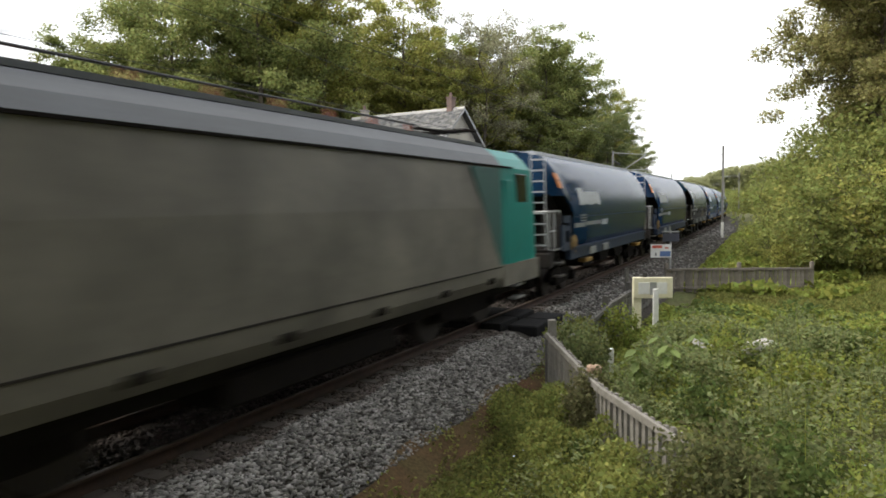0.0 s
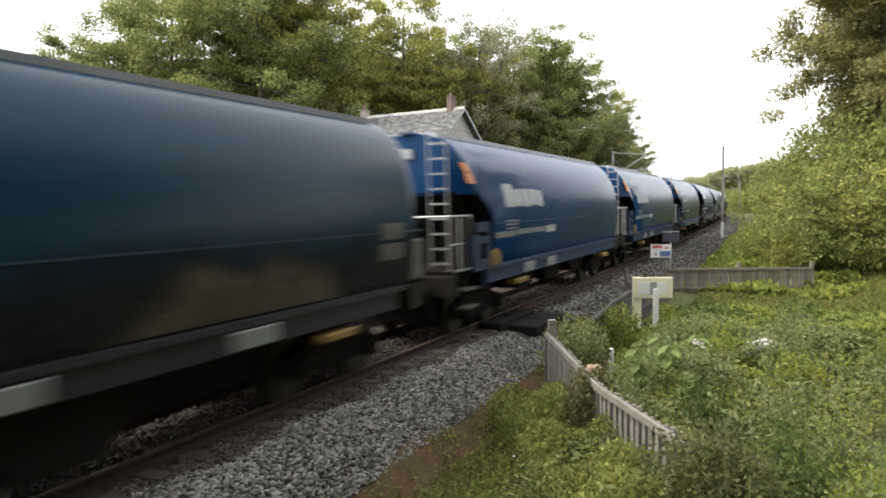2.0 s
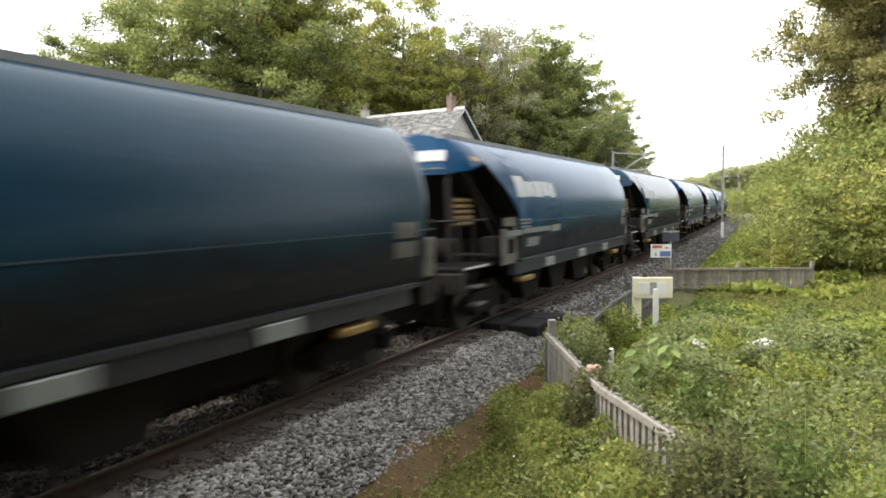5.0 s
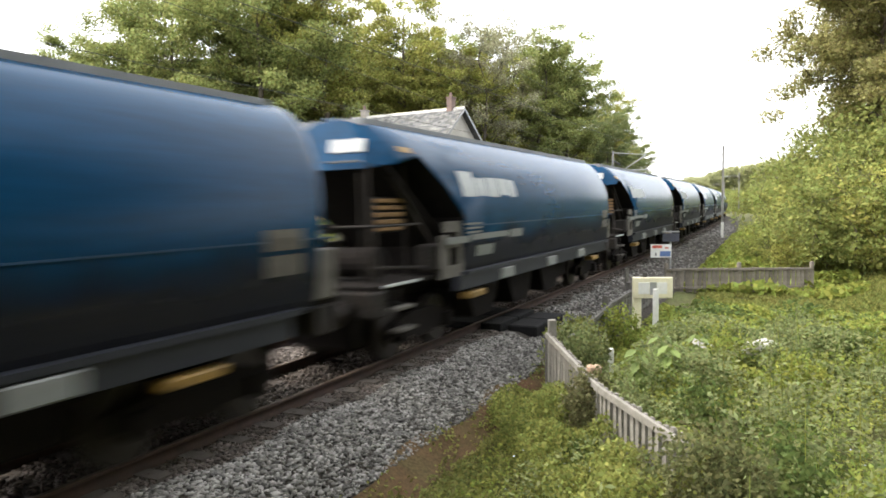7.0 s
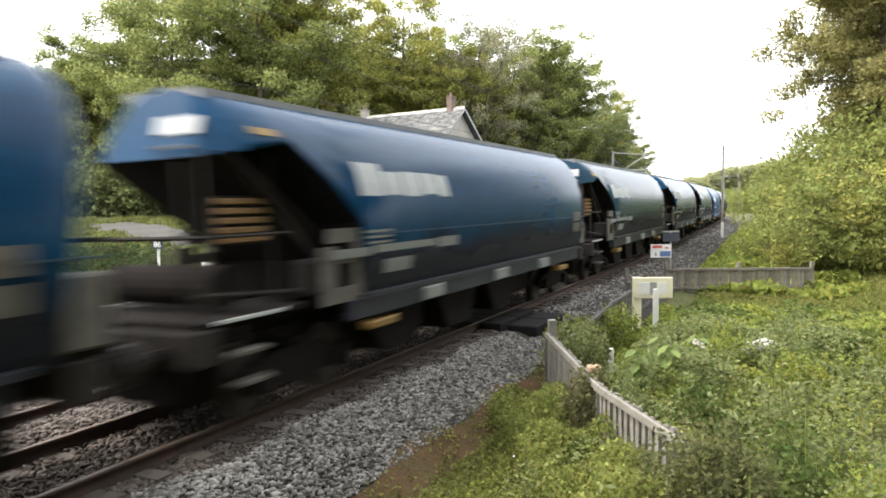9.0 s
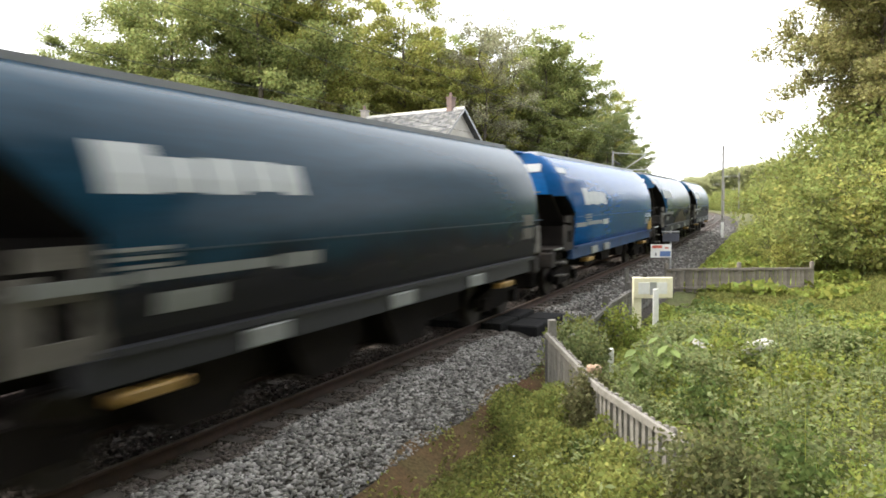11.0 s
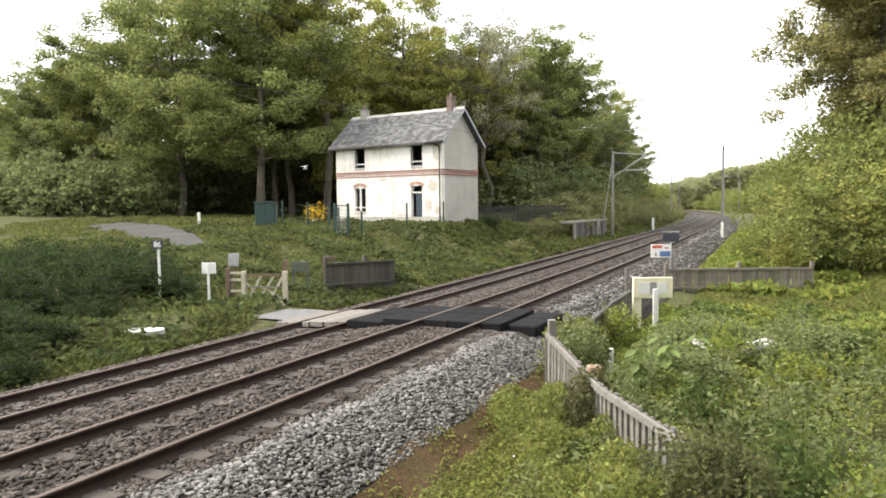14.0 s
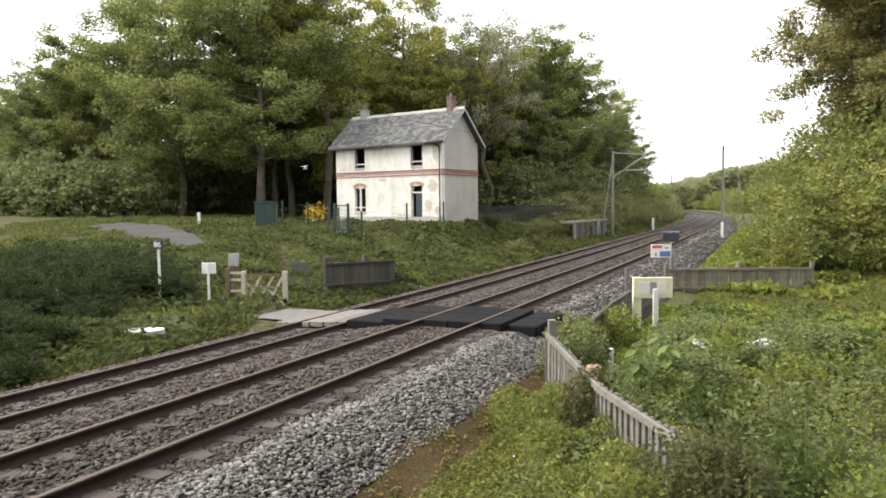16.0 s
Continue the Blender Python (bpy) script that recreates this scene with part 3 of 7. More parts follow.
        for r in range(rows):
            for c in range(int((HW + 2 * side) / ww) + 1):
                xa = -HW - side + c * ww - (0.5 * ww if r % 2 else 0)
                xb = min(xa + ww - 0.012, side + 0.01)
                xa = max(xa, -HW - side - 0.01)
                if xb - xa < 0.03 or rng.random() < 0.012:
                    continue
                d0 = r * length / rows - 0.02
                d1 = d0 + length / rows * 1.5
                lift = 0.03 + 0.012 * rng.random()
                for xx, dd, hh in ((xa, d0, lift + 0.02), (xb, d0, lift + 0.02 + 0.006 * rng.normal()), (xb, min(d1, length), 0.012), (xa, min(d1, length), 0.012)):
                    yy = (-over + dd * math.cos(ang)) if face == 0 else (HD + over - dd * math.cos(ang))
                    zz = z_low + 0.12 + dd * math.sin(ang) + hh
                    V.append((xx, yy, zz))
                n += 1
        me = mesh_np("slate_cover", np.array(V), np.arange(n * 4).reshape(n, 4), M_SLATES)
        sl = tagged(new("slate_cover", me), "weathered overlapping slates", kind="stuff")
        sl.parent = roof
    part("ridge", prism(bmesh.new(), [(HD / 2 - 0.2, HR - 0.05), (HD / 2, HR + 0.17), (HD / 2 + 0.2, HR - 0.05), (HD / 2, HR + 0.22)], -HW - side - 0.01, side + 0.01, axis="x"), M_MASONRY, h, "pale mortar ridge capping")
    for x in (side + 0.01, -HW - side - 0.03):
        for face in (0, 1):
            run = HD / 2 + over
            z_low = HR - run * math.tan(ang)
            y0 = -over if face == 0 else HD + over
            part("bargeboard", prism(bmesh.new(), [(y0, z_low - 0.08), (HD / 2, HR - 0.08), (HD / 2, HR + 0.14), (y0, z_low + 0.14)], x, x + 0.03, axis="x"), M_ZINC, h, "grey timber bargeboard")
    z_low = HR - (HD / 2 + over) * math.tan(ang)
    part("gutter", tube(bmesh.new(), (-4.2, -over - 0.06, z_low + 0.08), (-HW - side, -over - 0.06, z_low + 0.02), 0.065), M_GUTTER, h)
    part("gutter", tube(bmesh.new(), (-1.1, -over - 0.06, z_low + 0.10), (side, -over - 0.06, z_low + 0.16), 0.06), M_GUTTER, h, "sagging broken gutter")
    part("downpipe", tube(tube(bmesh.new(), (-0.12, -0.12, 0.0), (-0.12, -0.12, HE - 0.5), 0.05), (-0.12, -0.12, HE - 0.5), (-0.5, -over - 0.06, z_low + 0.1), 0.05), M_GUTTER, h)
    for x, hh, mt, lab in ((-0.75, 0.85, M_CHIMBRICK, "dull red brick chimney stack"), (-HW + 0.9, 0.6, M_CHIM, "pale weathered chimney stack")):
        st = part("chimney", a_box(x - 0.22, x + 0.22, HD / 2 - 0.26, HD / 2 + 0.26, HR - 0.5, HR + hh, bevel=0.02), mt, h, lab)
        part("cap", a_box(x - 0.27, x + 0.27, HD / 2 - 0.31, HD / 2 + 0.31, HR + hh, HR + hh + 0.09), mt, st)
        part("pot", tube(bmesh.new(), (x, HD / 2, HR + hh + 0.09), (x, HD / 2, HR + hh + 0.42), 0.12, 0.1), M_CHIMBRICK, st, "clay chimney pot")
    return h


M_GUTTER = material("rusty_dark_gutter", (0.075, 0.065, 0.06), 0.7, second=(0.04, 0.03, 0.025), scale=5, amount=0.7)
M_SLATES = material("slate_pieces", (0.075, 0.078, 0.09), 0.75, second=(0.23, 0.225, 0.20), scale=2.2, amount=0.75, fine=0.35, per="island", spread=0.5)
M_CHIMBRICK = material("sooty_brick", (0.20, 0.135, 0.115), 0.9, second=(0.13, 0.10, 0.09), scale=6, amount=0.7)
M_CHIM = material("pale_chimney_render", (0.36, 0.33, 0.29), 0.9, second=(0.22, 0.2, 0.18), scale=5, amount=0.7)
build_house()


# ---- trees and shrubs ----
def limb(bm, p, q, r0, r1, rng, bend=0.12, seg=6, n=4):
    """A tapered, slightly crooked limb; returns its points."""
    p, q = Vector(p), Vector(q)
    d = (q - p).length
    pts = [p.lerp(q, k / n) + (Vector(rng.normal(size=3)) * d * bend * 0.5 if 0 < k < n else Vector()) for k in range(n + 1)]
    for k in range(n):
        tube(bm, pts[k], pts[k + 1], r0 + (r1 - r0) * k / n, r0 + (r1 - r0) * (k + 1) / n, seg)
    return pts


def make_tree(seed, height, radius, base, leaf_mat, n_leaf, leaf, trunk_r=0.3, thin=0.0, open_top=0.0):
    """A broadleaf tree: tapered trunk, limbs and twigs, and a crown of leaf sprays with gaps. base: where the crown begins."""
    rng = np.random.default_rng(seed)
    t = empty("tree")
    bm = bmesh.new()
    top = Vector((rng.normal() * 0.5, rng.normal() * 0.5, height * 0.92))
    spine = limb(bm, (0, 0, -0.4), top, trunk_r, 0.04, rng, 0.03, 8, 7)
    tube(bm, (0, 0, -0.4), (0, 0, 0.5), trunk_r * 1.5, trunk_r * 1.0, 8)
    ends = []
    n_l = 24
    for k in range(n_l):
        f = base / height + (0.93 - base / height) * (k + rng.random() * 0.6) / n_l
        a = k * 2.4 + rng.normal() * 0.4
        i = min(int(f / 0.92 * 7), 6)
        p = spine[i].lerp(spine[i + 1], f / 0.92 * 7 - i)
        rel = (f - base / height) / (1 - base / height)
        reach = radius * (0.55 + 0.5 * math.sin(math.pi * min(1, 0.22 + 0.8 * rel))) * rng.uniform(0.7, 1.1)
        up = height * rng.uniform(0.02, 0.12) + reach * 0.25 * rel
        q = p + Vector((reach * math.cos(a), reach * math.sin(a), up))
        pts = limb(bm, p, q, trunk_r * 0.32 * (1.1 - f), 0.025, rng, 0.12, 5, 4)
        for j in (2, 3, 4):
            ends.append((pts[j], 0.9 + 0.25 * (4 - j)))
            for _ in range(2):
                e = pts[j] + Vector((rng.normal(), rng.normal(), rng.normal() * 0.5 + 0.25)) * radius * 0.26
                tube(bm, pts[j], e, 0.022, 0.008, 4)
                ends.append((e, 0.8))
    ends.append((top, 0.9))
    part("trunk", bm, M_BARK, t, "grey-brown trunk and limbs")
    cen = np.array([e[0][:] for e in ends])
    wt = np.array([e[1] for e in ends])
    keep = rng.random(len(cen)) > thin
    cen, wt = cen[keep], wt[keep]
    pick = rng.choice(len(cen), n_leaf, p=wt / wt.sum())
    sprd = radius * 0.105
    off = rng.normal(size=(n_leaf, 3))
    off *= (1.9 * rng.random((n_leaf, 1)) ** 0.5) / (np.linalg.norm(off, axis=1, keepdims=True) + 1e-9)
    off = off * np.array([sprd, sprd, sprd * 0.28])
    # leaves of a spray lie in loose tiers
    tier = (rng.integers(0, 3, n_leaf) - 1) * sprd * 0.5
    pos = cen[pick] + off + np.stack([0 * tier, 0 * tier, tier], -1)
    crown = new("crown", leaves("crown", pos, leaf, leaf_mat, rng, flat=0.55, narrow=0.75))
    crown.parent = t
    return t


def make_shrub(seed, height, radius, leaf_mat, n_leaf, leaf):
    rng = np.random.default_rng(seed)
    t = empty("shrub")
    bm = bmesh.new()
    cen = []
    for k in range(26):
        a, rr = rng.uniform(0, math.tau), radius * math.sqrt(rng.random())
        h = height * (1 - 0.45 * (rr / radius) ** 2) * rng.uniform(0.65, 1.0)
        q = Vector((rr * math.cos(a), rr * math.sin(a), h))
        pts = limb(bm, (q.x * 0.15, q.y * 0.15, -0.3), q, 0.06, 0.012, rng, 0.08, 5, 5)
        for p in pts[1:]:
            cen.append(p[:])
            for _ in range(2):
                e = p + Vector(rng.normal(size=3)) * radius * 0.2
                tube(bm, p, e, 0.012, 0.005, 4)
                cen.append(e[:])
    part("stem", bm, M_BARK, t, "thin grey stems")
    cen = np.array(cen)
    pick = rng.integers(0, len(cen), n_leaf)
    off = rng.normal(size=(n_leaf, 3))
    off *= rng.random((n_leaf, 1)) ** 0.5 / (np.linalg.norm(off, axis=1, keepdims=True) + 1e-9)
    pos = cen[pick] + off * np.array([radius * 0.22, radius * 0.22, height * 0.08])
    pos[:, 2] = np.abs(pos[:, 2])
    fo = new("foliage", leaves("foliage", pos, leaf, leaf_mat, rng, flat=0.5, narrow=0.55))
    fo.parent = t
    return t


_VIEW_R = Vector((math.cos(YAW), -math.sin(YAW), 0))
_VIEW_F = Vector((math.sin(YAW), math.cos(YAW), 0))


def plan(right, ahead):
    """A place on the ground, metres to the right of and ahead of the viewing point."""
    p = EYE + _VIEW_R * right + _VIEW_F * ahead
    return p.x, p.y


def plant(proto, x, y, size, turn, label, category, group, state={}):
    m = Matrix.Translation((x, y, gz(x, y) - 0.05)) @ Euler((0, 0, turn)).to_matrix().to_4x4() @ Matrix.Scale(size, 4)
    if proto.name not in state:
        state[proto.name] = True
        ob = proto
        ob.matrix_basis = m
    else:
        ob = copy_thing(proto, m)
        ob.scale = (size, size, size)
    return tagged(ob, label, category, group)


def forest():
    rng = np.random.default_rng(11)
    kinds = {
        "oak": make_tree(1, 21, 7.0, 4.2, M_LEAF_OAK, 62000, 0.25, 0.38),
        "tall": make_tree(2, 21, 4.6, 8.0, M_LEAF_FRESH, 24000, 0.21, 0.34, thin=0.25),
        "deep": make_tree(3, 18, 5.0, 5.0, M_LEAF_DEEP, 34000, 0.24, 0.3),
        "fresh": make_tree(4, 17, 4.8, 3.6, M_LEAF_FRESH, 32000, 0.24, 0.28, thin=0.15),
        "oak2": make_tree(5, 19, 5.2, 5.6, M_LEAF_OAK, 34000, 0.24, 0.32, thin=0.1),
        "pale": make_tree(6, 19, 4.4, 6.0, M_LEAF_PALE, 20000, 0.17, 0.26, thin=0.3),
        "inner_deep": make_tree(13, 18, 5.0, 4.0, M_LEAF_DEEP, 13000, 0.4, 0.3),
        "inner_oak": make_tree(15, 19, 5.2, 5.0, M_LEAF_OAK, 13000, 0.4, 0.32, thin=0.1),
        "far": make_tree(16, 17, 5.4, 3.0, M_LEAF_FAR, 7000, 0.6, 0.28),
    }
    lab = {"oak": "broad spreading oak in dense spring leaf", "tall": "tall thin-crowned tree with yellow-green young leaves", "deep": "dense dark green woodland tree",
           "fresh": "yellow-green woodland tree in fresh leaf", "oak2": "olive green woodland oak", "pale": "pale half-bare tree just coming into leaf",
           "inner_deep": "dark green tree inside the wood", "inner_oak": "olive green tree inside the wood", "far": "yellow-green tree of the distant wood, haze in its leaf colour"}

    def put(kind, right, ahead, size=1.0, turn=None):
        x, y = plan(right, ahead)
        plant(kinds[kind], x, y, size, rng.uniform(0, 6.28) if turn is None else turn, lab[kind], "tree", "trees of the wood")
    # single trees that stand out
    put("oak", -15.2, 59, 1.0, 0.4)
    put("oak", -24.5, 66, 1.02, 2.0)
    put("tall", -10.4, 63, 1.1, 1.0)
    put("tall", -4.0, 72, 1.05, 2.2)
    put("pale", 8.0, 82, 1.0)
    put("pale", 10.5, 86, 1.03)
    put("pale", 4.5, 72, 1.0)
    put("tall", 26.5, 108, 0.84)
    # wood's edge: right of the viewing axis, ahead, which kind
    edge = [(-66, 100), (-60, 95), (-54, 92), (-46, 84), (-40, 78), (-34, 72), (-29, 70), (-19, 70), (-12, 70), (-6, 68), (0, 70), (5, 74), (10, 80), (14, 86), (18, 92), (22, 99), (26, 107), (30, 116), (34, 126), (39, 138)]
    fall = {12: 0.92, 13: 0.88, 14: 0.80, 15: 0.74, 16: 0.72, 17: 0.68, 18: 0.58, 19: 0.46}
    for i, (r, a) in enumerate(edge):
        for row in range(4 if 3 < i < 20 else 3):
            j = rng.normal(size=2) * 1.2
            kind = rng.choice([["fresh", "oak2", "deep", "fresh", "oak2"], ["deep", "fresh", "oak2", "oak2", "pale"]][row] if row < 2 else ["inner_deep", "inner_oak"])
            put(kind, r + j[0] - row * 3.0, a + j[1] + row * 6.5, rng.uniform(0.86, 1.08) * (0.78 if r < -50 else 0.86 if r < -38 else 1.0) * fall.get(i, 1.0))
    # undergrowth inside the wood
    und = make_shrub(30, 5.5, 4.5, M_LEAF_DEEP, 6000, 0.42)
    for i, (r, a) in enumerate(edge):
        for row in range(2):
            x, y = plan(r - 4 - row * 4 + rng.normal(), a + 12 + row * 11)
            plant(und, x, y, rng.uniform(0.8, 1.25), rng.uniform(0, 6.28), "shaded undergrowth inside the wood", "undergrowth", "undergrowth of the wood")
    for r, a in ((-24, 80), (-21, 76), (-26, 74), (-30, 80), (-17, 78), (-36, 84), (-44, 92), (-52, 100)):
        x, y = plan(r, a)
        plant(und, x, y, 1.1, rng.uniform(0, 6.28), "shaded undergrowth inside the wood", "undergrowth", "undergrowth of the wood")
    # light scrub along the line round the bend
    scrub = make_shrub(31, 4.6, 4.2, M_LEAF_SHRUB, 6000, 0.42)
    for k in range(64):
        s = 125 + (k % 32) * 7.2 + rng.normal()
        u = (11 + rng.uniform(0, 5) + (k // 32) * 9) if k % 4 else -(13 + rng.uniform(0, 4))
        p = on_line(s, u)
        plant(scrub, p.x, p.y, rng.uniform(0.8, 1.25), rng.uniform(0, 6.28), "yellow-green scrub beside the curving line", "scrub", "scrub along the line")
    # wood far off beyond the bend, its haze put into paler leaves
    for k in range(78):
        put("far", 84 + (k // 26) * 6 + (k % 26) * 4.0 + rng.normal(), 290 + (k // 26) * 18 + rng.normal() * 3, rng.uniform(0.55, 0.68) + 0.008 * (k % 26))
    # tall tree over the shrubs on the right bank
    big = make_tree(8, 18.5, 5.0, 6.5, M_LEAF_BIG, 100000, 0.17, 0.3)
    x, y = plan(28.4, 43)
    plant(big, x, y, 1.08, 2.3, "tall oak standing over the shrubs on the bank", "tree", "")
    x, y = plan(25.4, 40)
    plant(big, x, y, 1.0, 0.3, "tall oak standing over the shrubs on the bank", "tree", "")
    high = make_shrub(24, 10.4, 5.2, M_LEAF_SHRUB, 34000, 0.2)
    for r, a, sz in ((27.6, 43, 1.0), (31.5, 46, 1.12), (30.0, 40, 0.95), (29.0, 52, 0.9), (25.0, 42, 0.74), (23.6, 39, 0.6)):
        x, y = plan(r, a)
        plant(high, x, y, sz, rng.uniform(0, 6.28), "tall olive-green shrub filling the bank", "shrub", "shrubs on the bank")
    sh = [make_shrub(20, 5.2, 3.2, M_LEAF_SHRUB, 19000, 0.2), make_shrub(21, 4.4, 2.8, M_LEAF_FRESH, 15000, 0.19), make_shrub(22, 6.0, 3.0, M_LEAF_SHRUB, 18000, 0.2)]
    spots = [(18.4, 32, 0, 1.0), (22.2, 36, 2, 1.2), (24.5, 35, 0, 1.45), (21.9, 40, 1, 1.2), (23.5, 42, 0, 1.4), (20.5, 31, 1, 1.1), (25.5, 38, 2, 1.35), (25.4, 46, 2, 1.1), (27.6, 52, 0, 1.0), (30.2, 59, 1, 0.95), (28.5, 46, 2, 1.2), (35.0, 68, 0, 0.9),
             (38.5, 78, 1, 0.95), (44, 89, 2, 0.95), (48, 100, 0, 1.3), (55, 114, 2, 1.3), (63, 130, 0, 1.4), (72, 147, 1, 1.5), (82, 166, 2, 1.6), (92, 185, 0, 1.7), (23.0, 28.5, 1, 1.0), (27.5, 32, 0, 1.2), (16.6, 32.5, 1, 0.55), (17.3, 36, 0, 0.6)]
    for r, a, k, sz in spots:
        x, y = plan(r, a)
        plant(sh[k], x, y, sz, rng.uniform(0, 6.28), ["yellow-green willow shrub on the bank", "fresh green hazel shrub on the bank", "olive green tall shrub on the bank"][k], "shrub", "shrubs on the bank")
    # low scrub on the bank before the wood
    low = make_shrub(23, 1.9, 1.7, M_THICKET, 6000, 0.15)
    for r, a, sz in [(-12.9, 20.2, 0.75), (-11.2, 20.6, 0.7), (-10.8, 21.4, 0.6), (-13.8, 22.4, 0.7), (-12.0, 22.8, 0.85), (-10.4, 23.8, 0.75), (-9.3, 23.6, 0.6), (-14.8, 25, 0.7), (-12.8, 25.6, 0.65), (-16, 28, 0.65), (-13.6, 28.4, 0.6), (-11.2, 26, 0.7), (-10.0, 19.6, 0.45), (-11.8, 18.6, 0.5), (-13.0, 18.2, 0.55), (-9.0, 14.4, 0.36), (-9.7, 15.3, 0.42), (-10.4, 16.5, 0.5), (-9.5, 16.8, 0.42), (-11.3, 17.2, 0.5),
                     (-2.3, 29.3, 0.5), (3.4, 51.5, 0.5)]:
        x, y = plan(r, a)
        plant(low, x, y, sz, rng.uniform(0, 6.28), "dense dark green bramble thicket", "bramble", "bramble thickets")
    pale = make_shrub(26, 1.9, 1.8, M_BANKSCRUB, 8000, 0.15)
    for r, a, sz in [(9.2, 63, 0.8), (11, 66, 0.95), (13, 70, 1.05), (14.8, 74, 1.1), (16.5, 78, 1.1), (19, 84, 1.2), (22, 92, 1.25), (25, 100, 1.25), (29, 112, 1.3), (33, 122, 1.4), (8.0, 61, 0.7)]:
        x, y = plan(r, a)
        plant(pale, x, y, sz, rng.uniform(0, 6.28), "low olive scrub on the bank beside the line", "scrub", "low scrub on the bank")
    for k in range(34):
        s = 64 + k * 3.4
        p = on_line(s, -9.2 + 1.3 * (s > 95) - rng.uniform(0, 1.0) - 2.2 * (k % 2))
        plant(pale, p.x, p.y, (1.0 + 0.35 * (k % 2)) * rng.uniform(0.85, 1.1), rng.uniform(0, 6.28), "low olive scrub on the bank beside the line", "scrub", "low scrub on the bank")
    # unseen trees added behind and beside the viewing point to darken reflections
    for k in range(16):
        x, y = 22 + 7 * (k % 2) + rng.normal(), 16 - k * 5.0 + rng.normal()
        plant(kinds[["inner_deep", "inner_oak", "far"][k % 3]], x, y, rng.uniform(0.8, 1.0), rng.uniform(0, 6.28), lab[["inner_deep", "inner_oak", "inner_oak"][k % 3]], "tree", "trees of the wood")
    # a closer unseen row, added to block sky light from the right
    for k in range(15):
        x, y = 16.5 + 2.2 * (k % 2) + rng.normal() * 0.4, 17 - k * 3.6 + rng.normal() * 0.4
        kind = ["inner_deep", "inner_oak"][k % 2]
        plant(kinds[kind], x, y, rng.uniform(0.9, 1.1), rng.uniform(0, 6.28), lab[kind], "tree", "trees of the wood")
    # unseen shrubs added below those rows to close the gap
    for k in range(12):
        x, y = 17.5 + 2 * (k % 2) + rng.normal() * 0.5, 12 - k * 5.0 + rng.normal()
        plant(sh[k % 3], x, y, rng.uniform(0.8, 1.05), rng.uniform(0, 6.28), ["yellow-green willow shrub on the bank", "fresh green hazel shrub on the bank", "olive green tall shrub on the bank"][k % 3], "shrub", "shrubs on the bank")
    # leafy edge of the wood down to the ground
    for k, (r, a) in enumerate(((-45, 73), (-41.5, 71), (-38, 70), (-34.5, 68), (-31, 67), (-27.5, 67), (-48, 78), (-52, 84))):
        x, y = plan(r, a)
        plant(und, x, y, 1.05, rng.uniform(0, 6.28), "leafy edge of the wood down to the ground", "undergrowth", "undergrowth of the wood")
    for k, (r, a) in enumerate(((6.5, 74), (10, 79), (13.5, 84), (16.5, 89), (19.5, 95), (22.5, 101), (26, 109), (29.5, 117), (33, 126))):
        x, y = plan(r, a)
        plant(und, x, y, 0.95, rng.uniform(0, 6.28), "shaded undergrowth inside the wood", "undergrowth", "undergrowth of the wood")
        x, y = plan(r + 2.6, a - 6)
        plant(pale, x, y, 1.1, rng.uniform(0, 6.28), "low olive scrub on the bank beside the line", "scrub", "low scrub on the bank")
    # blossom
    x, y = plan(4.9, 46.5)
    plant(pale, x, y, 0.5, 1.0, "low olive scrub against the gable", "scrub", "low scrub on the bank")
    b = make_shrub(24, 1.5, 0.8, M_FLOWER, 1800, 0.12)
    x, y = plan(-9.7, 54)
    plant(b, x, y, 1.1, 0, "small shrub in bright yellow blossom", "shrub", "")


forest()


# ---- weeds and grass ----
def scatter(n, u0, u1, s0, s1, rng):
    s, u = rng.uniform(s0, s1, n), rng.uniform(u0, u1, n)
    p = on_line_np(s, u, np.zeros(n))
    return p[:, 0], p[:, 1]


def patchy(x, y, k, phase):
    return 0.5 + 0.25 * np.sin(x * k + phase + 1.7 * np.sin(y * k * 0.6)) + 0.25 * np.sin(y * k * 1.3 - phase + 1.3 * np.sin(x * k * 0.8))


